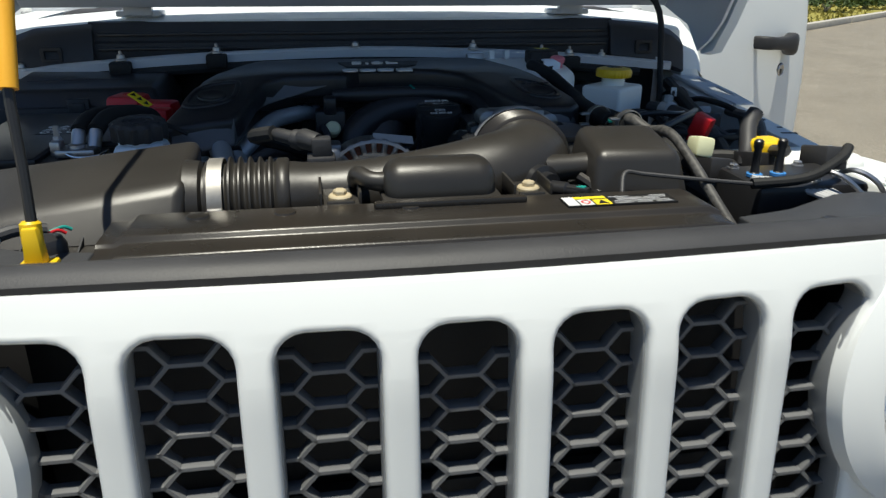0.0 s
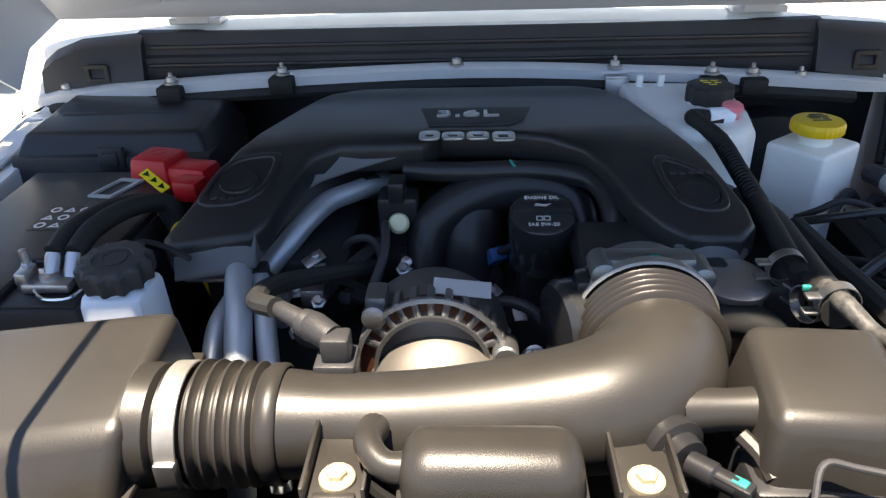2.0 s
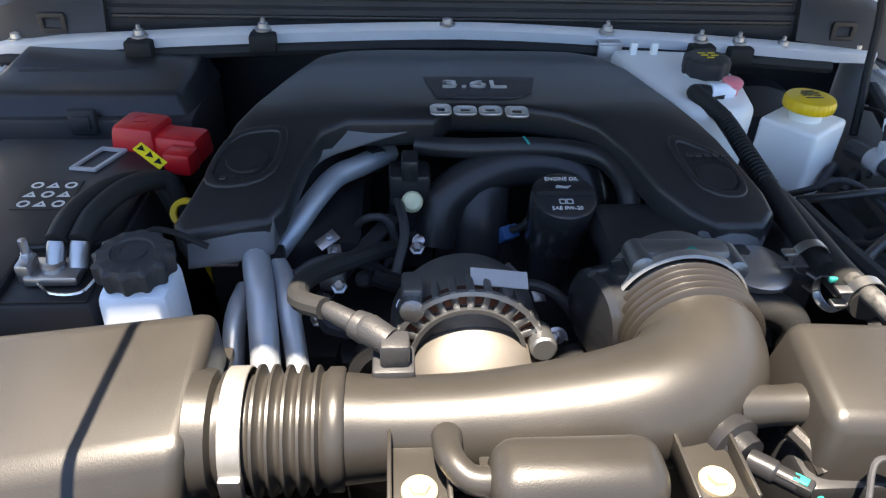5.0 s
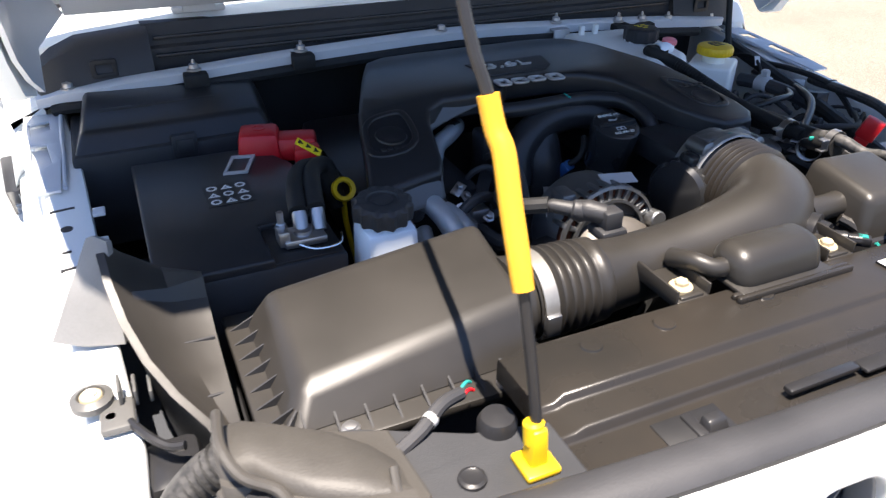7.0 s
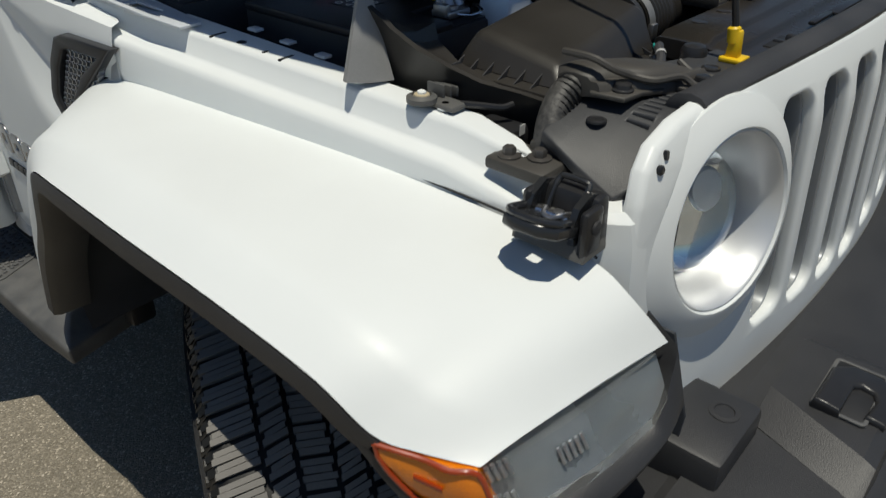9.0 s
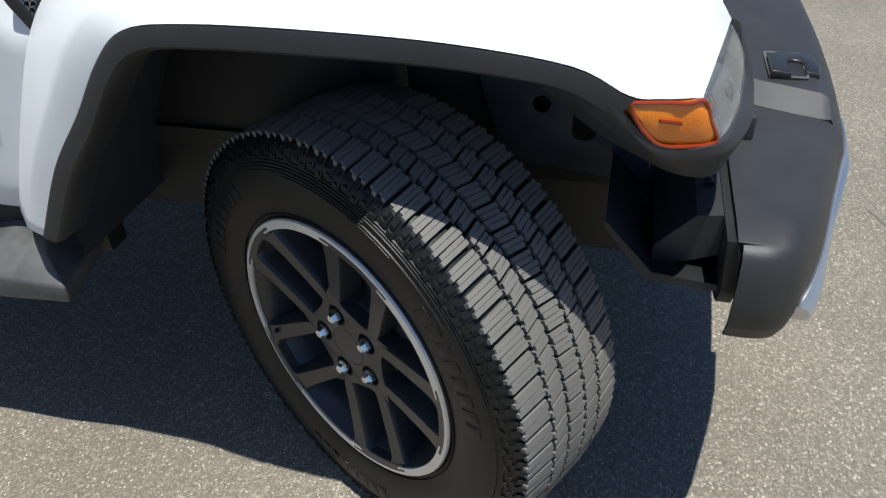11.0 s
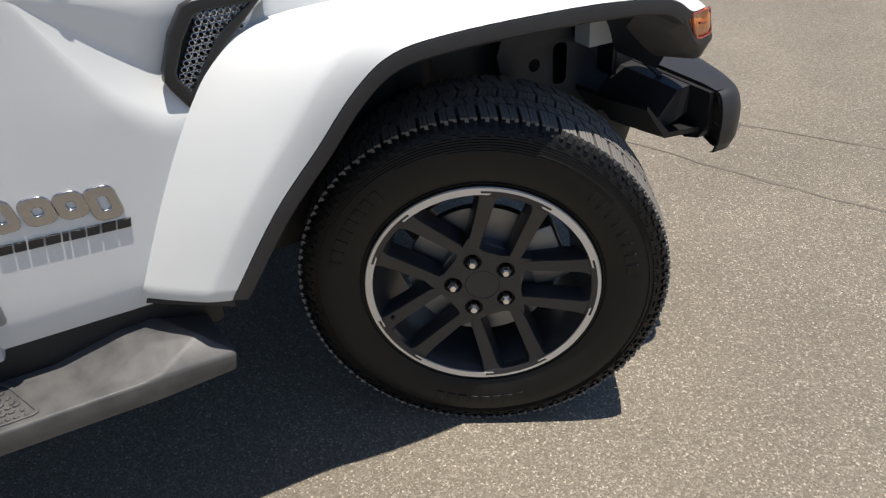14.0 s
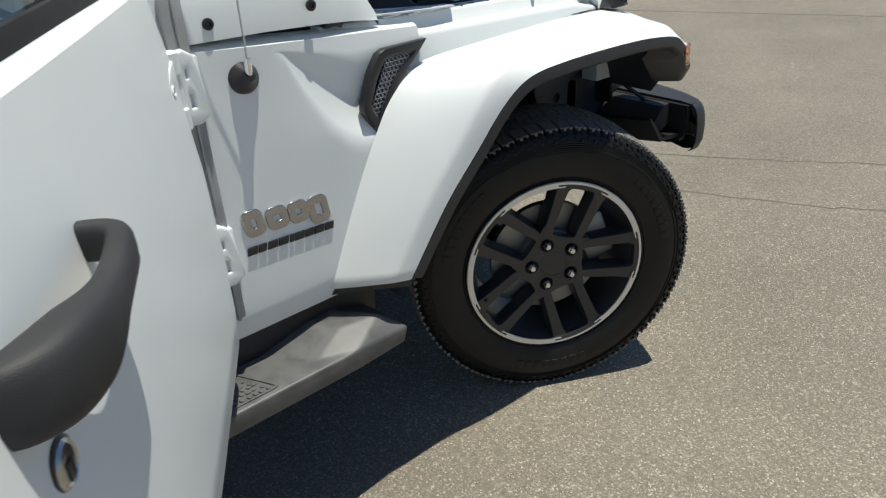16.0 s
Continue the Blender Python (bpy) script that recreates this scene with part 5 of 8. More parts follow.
# inner frame: pressed rear beam with slots, and black insulation pad
bm = plate([[(-0.60, 0.0), (0.60, 0.0), (0.60, 0.07), (0.40, 0.075), (0.34, 0.06), (-0.34, 0.06), (-0.40, 0.075), (-0.60, 0.07)]] + [rounded(x - 0.018, x + 0.018, 0.030, 0.040, 0.004) for x in (-0.42, -0.3, -0.18, -0.06, 0.06, 0.18, 0.3, 0.42)], 0.02, 0.004)
for v in bm.verts:
    v.co = on_hood(v.co.x, v.co.y, v.co.z - 0.022)
part("inner_beam", bm, PAINT_SHADED, hood, "pressed inner hood beam, shaded white")
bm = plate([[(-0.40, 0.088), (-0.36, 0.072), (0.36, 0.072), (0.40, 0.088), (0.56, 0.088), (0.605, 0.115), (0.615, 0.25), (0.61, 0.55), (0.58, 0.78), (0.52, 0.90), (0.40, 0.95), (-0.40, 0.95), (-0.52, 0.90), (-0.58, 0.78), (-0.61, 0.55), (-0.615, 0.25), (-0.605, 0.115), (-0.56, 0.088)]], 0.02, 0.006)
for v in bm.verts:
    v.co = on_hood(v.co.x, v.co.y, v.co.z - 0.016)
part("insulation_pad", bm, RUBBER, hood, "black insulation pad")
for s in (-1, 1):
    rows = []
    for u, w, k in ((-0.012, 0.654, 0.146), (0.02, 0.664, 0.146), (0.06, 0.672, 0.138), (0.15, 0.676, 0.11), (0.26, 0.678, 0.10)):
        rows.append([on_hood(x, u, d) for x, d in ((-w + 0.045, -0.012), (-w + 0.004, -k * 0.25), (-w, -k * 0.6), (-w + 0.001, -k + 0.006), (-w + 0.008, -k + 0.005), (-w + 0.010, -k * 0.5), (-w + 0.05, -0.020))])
    part("side_lining", flip(loft(rows), s), PAINT_SHADED, hood, "shaded white lining inside the hood's edge", 40)
part("washer_hose", tube([on_hood(-0.08, 0.10, -0.03), on_hood(-0.06, 0.072, -0.04), on_hood(0.03, 0.080, -0.04), on_hood(0.25, 0.084, -0.04), on_hood(0.44, 0.080, -0.04), Vector((0.555, 0.90, 1.275)), Vector((0.565, 0.87, 1.15)), Vector((0.55, 0.83, 1.08))], 0.006, 8, 6), RUBBER, hood, "thin black washer hose")
for s in (-1, 1):
    part("hood_hinge", flip(join(rbox(-0.455, -0.375, 0.99, 1.04, 1.248, 1.258, 0.003), rbox(-0.44, -0.39, 0.985, 1.0, 1.250, 1.30, 0.003)), s), PAINT_SHADED, hood)

# ---- cowl between hood and windscreen ----
rows = [[Vector((x, y, z - 0.03 * (abs(x) / 0.66) ** 4)) for y, z in ((0.988, 1.225), (0.994, 1.243), (1.008, 1.250), (1.03, 1.253), (1.14, 1.262), (1.14, 1.22), (1.0, 1.20))] for x in (-0.66, -0.6, -0.4, -0.2, 0, 0.2, 0.4, 0.6, 0.66)]
part("cowl_top", loft(rows), PAINT, truck, "white cowl panel in the sun")
rows = [[Vector((x, y, z)) for y, z in ((0.975, 1.180), (0.978, 1.202), (0.984, 1.206), (0.986, 1.226), (0.990, 1.238), (0.998, 1.240), (1.06, 1.232), (1.06, 1.15), (0.98, 1.15))] for x in (-0.505, -0.5, -0.25, 0, 0.25, 0.5, 0.505)]
cowl = part("cowl_grille", loft(rows), MATTE, truck, "matte black cowl cover", 30)
for z, y in ((1.192, 0.975), (1.217, 0.985)):
    part("cowl_rib", rbox(-0.49, 0.49, y - 0.004, y + 0.003, z - 0.003, z + 0.003, 0.0015), SMOOTH, cowl)
for s in (-1, 1):
    box_rows = [[Vector((x, y, z)) for y, z in ((0.968 + 3 * max(0, -x - 0.66), z0), (0.958 + 3 * max(0, -x - 0.66), z0 + 0.006), (0.972 + 2 * max(0, -x - 0.66), z1 - 0.012), (0.988 + 1.5 * max(0, -x - 0.66), z1), (1.09, z1), (1.09, z0))] for x, z0, z1 in ((-0.700, 1.120, 1.128), (-0.692, 1.120, 1.150), (-0.680, 1.124, 1.172), (-0.660, 1.130, 1.198), (-0.635, 1.140, 1.216), (-0.60, 1.150, 1.228), (-0.50, 1.165, 1.236), (-0.497, 1.165, 1.234))]
    part("cowl_box", flip(loft(box_rows), s), TRIM, truck, "charcoal cowl end box", 40)
    part("box_latch", flip(move(plate([rounded(-0.585, -0.550, 1.172, 1.198, 0.003), rounded(-0.580, -0.555, 1.177, 1.193, 0.002)], 0.006, 0.001), Matrix(((1, 0, 0, 0), (0, 0, 1, 0.962), (0, 1, 0, 0), (0, 0, 0, 1)))), s), DARK, truck, "black square catch")
    sheet = plate([[(-0.690, 0.962), (-0.690, 0.90), (-0.687, 0.80), (-0.678, 0.72), (-0.646, 0.72), (-0.644, 0.80), (-0.638, 0.86), (-0.638, 0.962)], [(-0.684, 0.930), (-0.656, 0.938), (-0.654, 0.906), (-0.682, 0.890)], [(-0.682, 0.862), (-0.660, 0.858), (-0.653, 0.800), (-0.678, 0.770)]], 0.004, 0.001)
    cut(sheet, 1, [0.75, 0.80, 0.85, 0.90])
    for v in sheet.verts:
        v.co.z += 1.1075 + 0.07 * (v.co.y - 0.72)
    part("bay_flange", flip(sheet, s), PAINT_SHADED, truck, "shaded sheet metal corner with two pressed tabs")
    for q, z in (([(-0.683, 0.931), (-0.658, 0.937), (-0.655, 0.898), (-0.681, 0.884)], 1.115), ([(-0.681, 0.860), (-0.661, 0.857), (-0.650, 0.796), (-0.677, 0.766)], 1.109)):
        part("flange_tab", flip(move(plate([q], 0.004, 0.001), Matrix.Translation((0, 0, z))), s), PAINT_SHADED, truck)
    part("flange_edge", flip(tube([(-0.640, 0.955, 1.128), (-0.641, 0.88, 1.120), (-0.640, 0.82, 1.114), (-0.641, 0.73, 1.106)], 0.003, 8, 4), s), PAINT_SHADED, truck)
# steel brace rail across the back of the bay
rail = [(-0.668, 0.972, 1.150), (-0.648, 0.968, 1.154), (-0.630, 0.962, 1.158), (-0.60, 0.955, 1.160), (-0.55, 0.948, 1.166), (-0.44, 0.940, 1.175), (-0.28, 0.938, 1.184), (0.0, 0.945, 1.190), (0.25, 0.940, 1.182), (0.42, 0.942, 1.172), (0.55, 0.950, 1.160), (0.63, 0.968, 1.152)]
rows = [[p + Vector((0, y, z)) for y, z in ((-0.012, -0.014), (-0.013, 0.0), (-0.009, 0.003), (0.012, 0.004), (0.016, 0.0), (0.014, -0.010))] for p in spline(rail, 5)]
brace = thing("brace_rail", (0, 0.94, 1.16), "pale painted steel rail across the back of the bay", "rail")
part("rail_bar", loft(rows), PAINT_SHADED, brace)
part("rail_seal", tube([p - Vector((0, 0.012, 0.022)) for p in spline(rail[1:-1], 2)], 0.009, 8, 2), RUBBER, brace, "black rubber seal")
for x, y, z in ((-0.443, 0.930, 1.179), (-0.276, 0.930, 1.190), (-0.023, 0.945, 1.194), (0.203, 0.934, 1.190), (0.340, 0.930, 1.180), (0.399, 0.935, 1.176), (0.47, 0.942, 1.168), (-0.622, 0.962, 1.162), (0.600, 0.965, 1.156)):
    tall = x in (-0.443, -0.276, 0.203, 0.340, 0.399, 0.47)
    part("stud", join(turned([(0.011, 0), (0.011, 0.003), (0.0075, 0.004), (0.007, 0.010), (0.004, 0.011)], aim((x, y, z - 0.002), (0, 0, 1)), 14), turned([(0.0030, 0.008), (0.0030, 0.016 if tall else 0.011), (0.001, 0.0175 if tall else 0.012)], aim((x, y, z - 0.002), (0, 0, 1)), 8)), STEEL, brace, "zinc stud and nut")
    if tall and x not in (0.203, 0.47):
        part("clip_block", rbox(x - 0.018, x + 0.018, y - 0.022, y + 0.012, z - 0.026, z - 0.003, 0.003), RUBBER, brace)
part("strap_bracket", join(rbox(0.188, 0.222, 0.912, 0.917, 1.115, 1.178, 0.002), rbox(0.188, 0.222, 0.912, 0.94, 1.176, 1.181, 0.002)), STEEL, brace)

# ---- front of the bay: seal, radiator cover, side decks ----
pts = [(x, 0.028 + 0.15 * x * x, 1.127 - 0.012 * (abs(x) / 0.5) ** 3) for x in (-0.504, -0.4, -0.3, -0.2, -0.1, 0, 0.1, 0.2, 0.3, 0.4, 0.504)]
rows = [[p + Vector((0, y, z)) for y, z in ((-0.021, -0.004), (-0.022, 0.003), (-0.016, 0.009), (-0.004, 0.012), (0.010, 0.009), (0.018, 0.001), (0.022, -0.008), (0.0, -0.012))] for p in spline(pts, 3)]
seal = thing("hood_seal", (0, 0.03, 1.12), "black rubber hood seal along the grille top", "rubber seal")
part("seal_strip", loft(rows), RUBBER_GREY, seal)
for s, ring in ((-1, rows[0]), (1, rows[-1])):
    mid = sum(ring, Vector()) / len(ring)
    part("seal_end", loft([[mid + (v - mid) * k + Vector((s * d, 0, 0)) for v in ring] for k, d in ((1.0, 0.0), (1.04, 0.001), (1.0, 0.004), (0.8, 0.005))]), RUBBER_GREY, seal, "moulded end of the seal")

cover = thing("radiator_cover", (0, 0.13, 1.09), "ribbed black plastic radiator cover with a warning label", "radiator cover")
prof = [(0.045, 1.100), (0.047, 1.1050), (0.052, 1.1065), (0.098, 1.1065), (0.1003, 1.1069), (0.1018, 1.1082), (0.1038, 1.1128), (0.1053, 1.1142), (0.1078, 1.1147), (0.1305, 1.1149), (0.1328, 1.1153), (0.1343, 1.1165), (0.1362, 1.1197), (0.1377, 1.1209), (0.1400, 1.1214), (0.198, 1.1206), (0.204, 1.1185), (0.206, 1.114), (0.206, 1.08), (0.045, 1.08)]
rows = []
for x in (-0.300, -0.285, -0.276, -0.15, 0, 0.15, 0.262, 0.272, 0.285):
    k = 0.6 if abs(x) > 0.28 else 1.0
    rows.append([Vector((x, y, 1.106 + (z - 1.106) * k)) for y, z in prof])
part("cover_panel", loft(rows), COVER, cover, "", 35)
part("raised_bar", join(rbox(-0.055, 0.098, 0.176, 0.183, 1.118, 1.1275, 0.003), rbox(-0.055, 0.098, 0.183, 0.190, 1.118, 1.1265, 0.003)), COVER, cover)
for s in (-1, 1):
    part("latch_hook", join(rbox(s * 0.178 - 0.011, s * 0.178 + 0.011, 0.060, 0.078, 1.104, 1.1175, 0.003, top=(0.8, 0.6), shift=(0, 0.004)), rbox(s * 0.178 - 0.019, s * 0.178 - 0.009, 0.062, 0.090, 1.104, 1.1105, 0.002)), SMOOTH, cover)
    # flat dark block that paints in the shade of a pocket
    part("latch_pocket", rbox(s * 0.192 - 0.032, s * 0.192 + 0.032, 0.060, 0.092, 1.104, 1.1078, 0.0005), DARK, cover, "near-black sheet for a latch pocket's shade")
part("front_edge", join(rbox(-0.10, -0.02, 0.068, 0.078, 1.112, 1.1175, 0.002), rbox(-0.018, 0.14, 0.062, 0.078, 1.112, 1.116, 0.002)), SMOOTH, cover)
for x in (-0.22, -0.14, -0.02, 0.17):
    part("dimple", turned([(0.011, 0), (0.010, 0.002), (0.004, 0.0026), (0.001, 0.0026)], aim((x, 0.182, 1.1205), (0, 0, 1)), 20), COVER, cover)
lab = part("warning_label", rbox(0.125, 0.252, 0.150, 0.178, 1.1215, 1.1232, 0), LABELBLACK, cover, "black warning label with yellow and white fields")
part("label_field", rbox(0.126, 0.139, 0.151, 0.177, 1.1232, 1.1236, 0), PAPER, lab)
part("label_field", rbox(0.139, 0.176, 0.170, 0.177, 1.1232, 1.1236, 0), LABELYELLOW, lab)
part("label_field", rbox(0.158, 0.176, 0.151, 0.1665, 1.1232, 1.1236, 0), LABELYELLOW, lab)
part("label_field", rbox(0.141, 0.156, 0.151, 0.168, 1.1232, 1.1236, 0), PAPER, lab)
part("label_sign", move(plate([circle(0.1485, 0.1595, 0.0055, 16), circle(0.1485, 0.1595, 0.0036, 16)], 0.0004), Matrix.Translation((0, 0, 1.1238))), RED, lab)
part("label_sign", move(plate([[(0.161, 0.153), (0.173, 0.153), (0.167, 0.1645)]], 0.0004), Matrix.Translation((0, 0, 1.1238))), LABELBLACK, lab)
part("label_print", join(*[rbox(x, x + w, y, y + 0.0016, 1.1232, 1.1236, 0) for x, w, y in ((0.180, 0.024, 0.172), (0.228, 0.020, 0.172), (0.187, 0.030, 0.167), (0.220, 0.026, 0.167), (0.187, 0.050, 0.163), (0.180, 0.066, 0.158), (0.180, 0.022, 0.153), (0.206, 0.018, 0.153), (0.228, 0.020, 0.153))]), PRINT, lab)

for ob in (lab, *lab.children):
    for v in ob.data.vertices:
        v.co.x = 0.189 + (v.co.x - 0.189) * 0.9

deck = thing("grille_deck", (-0.4, 0.1, 1.08), "black plastic deck behind the grille, with louvres", "plastic deck")
for s in (-1, 1):
    o = [(-0.30, 0.042), (-0.40, 0.047), (-0.49, 0.054), (-0.53, 0.060), (-0.565, 0.064), (-0.594, 0.068), (-0.611, 0.080), (-0.608, 0.125), (-0.604, 0.152), (-0.600, 0.172), (-0.580, 0.178), (-0.55, 0.184), (-0.50, 0.190), (-0.44, 0.175), (-0.36, 0.135), (-0.30, 0.122)]
    hol = []
    for k in range(7):
        cx, yt, yl = -0.5435 + k * 0.0095, 0.112 - k * 0.001, 0.082 + k * 0.0006
        hol.append([(cx - 0.0040, yl), (cx + 0.0034, yl + 0.001), (cx + 0.0030, yt - 0.001), (cx - 0.0032, yt)])
    b = plate([o] + hol, 0.012, 0.002)
    cut(b, 0, [-0.595, -0.58, -0.565, -0.55, -0.535, -0.52, -0.48, -0.44])
    cut(b, 1, [0.075, 0.09, 0.11, 0.13, 0.15])
    for v in b.verts:
        z = 1.113 - max(0, -v.co.x - 0.44) ** 2 * 1.1 - 5 * max(0, -v.co.x - 0.53) * max(0, 0.17 - v.co.y)
        v.co.z += z - 0.006
    part("deck_plate", flip(b, s), DECK, deck, "matte black deck with louvre slots", 30)
    for x, y, z in ((-0.379, 0.095, 1.1135), (-0.560, 0.135, 1.0935)):
        part("push_clip", flip(turned([(0.011, 0), (0.0105, 0.002), (0.008, 0.003), (0.007, 0.0025), (0.001, 0.0025)], aim((x, y, z), (0, 0, 1)), 20), s), SMOOTH, deck)
    br = join(rbox(-0.646, -0.588, 0.140, 0.214, 1.046, 1.060, 0.004), rbox(-0.60, -0.575, 0.15, 0.19, 1.03, 1.070, 0.004))
    part("mount_bracket", flip(br, s), DUSTY, deck, "dusty bolted mounting bracket")
    for x, y in ((-0.629, 0.194), (-0.614, 0.166)):
        part("mount_bolt", flip(join(turned([(0.013, 0), (0.013, 0.002), (0.008, 0.003)], aim((x, y, 1.060), (0, 0, 1)), 18), turned([(0.0075, 0.002), (0.0075, 0.009), (0.006, 0.011)], aim((x, y, 1.060), (0, 0, 1)), 6)), s), WORN, deck)

# intake snorkel cover on the deck
sn = thing("intake_snorkel", (-0.47, 0.15, 1.10), "moulded black plastic air intake snorkel with corrugated hose", "air intake")
flange = plate([[(-0.546, 0.152), (-0.541, 0.117), (-0.511, 0.113), (-0.492, 0.101), (-0.470, 0.099), (-0.473, 0.062), (-0.430, 0.060), (-0.414, 0.092), (-0.420, 0.160), (-0.50, 0.190)]], 0.006, 0.002)
part("snorkel_flange", move(flange, Matrix.Translation((0, 0, 1.1150))), DUSTY, sn)
rows = []
for x, y0, y1, z in ((-0.544, 0.146, 0.196, 1.138), (-0.538, 0.140, 0.200, 1.150), (-0.520, 0.136, 0.198, 1.153), (-0.503, 0.112, 0.190, 1.150), (-0.484, 0.100, 0.178, 1.147), (-0.462, 0.092, 0.165, 1.143), (-0.440, 0.086, 0.150, 1.134), (-0.424, 0.082, 0.138, 1.121)):
    d = y1 - y0
    rows.append([Vector((x, y0 - 0.004, 1.112)), Vector((x, y0, 1.124)), Vector((x, y0 + 0.003, 1.127)), Vector((x, y0 + 0.010, 1.127)), Vector((x, y0 + 0.014, (z + 1.129) / 2)), Vector((x, y0 + 0.024, z - 0.002)), Vector((x, y0 + d * 0.6, z)), Vector((x, y1 - 0.008, z - 0.003)), Vector((x, y1, z - 0.012)), Vector((x, y1, 1.104))])
part("snorkel_shell", loft([[v if v.z < 1.128 else Vector((v.x, v.y, 1.128 + (v.z - 1.128) * 0.42)) for v in r] for r in rows]), DUSTY, sn, "stepped moulded shell", 40)
part("snorkel_ridge", tube([(-0.536, 0.196, 1.149), (-0.539, 0.160, 1.150), (-0.530, 0.138, 1.140), (-0.510, 0.126, 1.131), (-0.500, 0.106, 1.128), (-0.470, 0.091, 1.128), (-0.465, 0.076, 1.120), (-0.467, 0.062, 1.118)], 0.0042, 8, 6), DUSTY, sn)
part("snorkel_ridge", tube([(-0.432, 0.112, 1.132), (-0.434, 0.096, 1.124), (-0.424, 0.088, 1.118), (-0.420, 0.074, 1.118)], 0.0035, 8, 6), DUSTY, sn)
for x, y in ((-0.523, 0.129), (-0.445, 0.076)):
    part("snorkel_bolt", turned([(0.012, 0), (0.012, 0.003), (0.0095, 0.004), (0.0085, 0.0085), (0.006, 0.0095), (0.001, 0.009)], aim((x, y, 1.117), (0, 0, 1)), 20), SMOOTH, sn)
part("snorkel_hose", tube([(-0.530, 0.178, 1.118), (-0.550, 0.184, 1.106), (-0.570, 0.182, 1.088), (-0.585, 0.176, 1.062), (-0.592, 0.172, 1.01)], 0.0165, 14, 6), BRAID, sn, "black braided hose")
for k in range(6):
    part("hose_ring", turned([(0.0162, -0.0016), (0.0178, 0), (0.0162, 0.0016)], aim((-0.539 - 0.005 * k, 0.1815 + 0.0003 * k, 1.1135 - 0.0042 * k), (1, -0.15, 0.75)), 16, caps=False), RUBBER, sn)

# prop rod with its yellow foot and foam sleeve
rod = thing("hood_prop_rod", (-0.331, 0.088, 1.11), "dark steel hood prop rod with a yellow grip and foot", "prop rod")
top = on_hood(-0.36, 0.83, -0.03)
part("rod", tube([(-0.330, 0.090, 1.135), (-0.332, 0.102, 1.19), (-0.336, 0.117, 1.254), (-0.3365, 0.133, 1.293), (-0.3362, 0.1505, 1.334), (-0.3385, 0.160, 1.3485), (-0.341, 0.168, 1.370), (-0.352, 0.205, 1.46), top], 0.0043, 10, 4), SMOOTH, rod)
part("grip_sleeve", tube([(-0.3358, 0.1162, 1.252), (-0.3362, 0.125, 1.274), (-0.3365, 0.138, 1.304), (-0.3362, 0.1495, 1.331), (-0.3368, 0.1545, 1.3405), (-0.3388, 0.161, 1.350), (-0.341, 0.168, 1.370)], [0.0076, 0.0080, 0.0080, 0.0080, 0.0078, 0.0075, 0.0075], 14, 4), GRIP, rod, "amber yellow foam sleeve")
foot = join(rbox(-0.345, -0.317, 0.074, 0.102, 1.113, 1.119, 0.002), rbox(-0.339, -0.323, 0.082, 0.098, 1.117, 1.150, 0.003, top=(0.75, 0.75)), turned([(0.008, 0), (0.008, 0.016), (0.006, 0.018)], aim((-0.332, 0.092, 1.135), (0, 0.15, 1)), 14))
part("foot_socket", foot, YELLOW, rod, "yellow plastic socket")

# ---- air filter box ----
box = thing("air_filter_box", (-0.37, 0.30, 1.0), "black grained plastic air filter box with clipped lid", "air filter box")
bm = bmesh.new()
lo = [bm.verts.new(p) for p in ((-0.484, 0.216, 1.084), (-0.246, 0.226, 1.084), (-0.243, 0.402, 1.084), (-0.484, 0.396, 1.084))]
hi = [bm.verts.new(p) for p in ((-0.466, 0.244, 1.108), (-0.240, 0.254, 1.134), (-0.237, 0.374, 1.155), (-0.464, 0.372, 1.128))]
for i in range(4):
    bm.faces.new((lo[i], lo[(i + 1) % 4], hi[(i + 1) % 4], hi[i]))
bm.faces.new(hi)
bm.faces.new(list(reversed(lo)))
bmesh.ops.bevel(bm, geom=[e for e in bm.edges if max(v.co.z for v in e.verts) > 1.1], offset=0.013, segments=5, profile=0.5, affect="EDGES", clamp_overlap=True)
lid = part("lid", bm, PLASTIC, box, "grained black lid", 50)


def gusset(foot, out, inn, up, w=0.0014):
    """A thin triangular stiffening rib: its outer foot, inner foot and inner top."""
    b = bmesh.new()
    side = (Vector(out) - Vector(inn)).cross(Vector((0, 0, 1))).normalized() * w
    v = [b.verts.new(Vector(p) + k * side) for k in (-1, 1) for p in (out, inn, up)]
    for f in ((0, 1, 2), (5, 4, 3), (0, 2, 5, 3), (0, 3, 4, 1), (1, 4, 5, 2)):
        b.faces.new([v[i] for i in f])
    return part("stiffening_rib", b, MATTE, foot)


for k in range(9):
    x = -0.470 + k * 0.0265
    gusset(lid, (x, 0.200 + 0.0005 * k, 1.083), (x, 0.226 + 0.001 * k, 1.083), (x, 0.233 + 0.001 * k, 1.0955), 0.0010)
for k in range(7):
    y = 0.236 + k * 0.024
    gusset(lid, (-0.502, y, 1.083), (-0.480, y, 1.083), (-0.475, y, 1.0965), 0.0010)
gusset(lid, (-0.502, 0.200, 1.083), (-0.478, 0.224, 1.083), (-0.473, 0.232, 1.0965), 0.0010)
part("flange", rbox(-0.506, -0.240, 0.196, 0.408, 1.072, 1.083, 0.003), PLASTIC, box)
part("lower_tray", rbox(-0.495, -0.255, 0.205, 0.40, 0.88, 1.074, 0.01), MATTE, box)
part("outlet_neck", turned([(0.048, 0), (0.046, 0.015), (0.040, 0.018), (0.040, 0.04)], aim((-0.246, 0.298, 1.098), (1, 0, 0)), 28), PLASTIC, box)
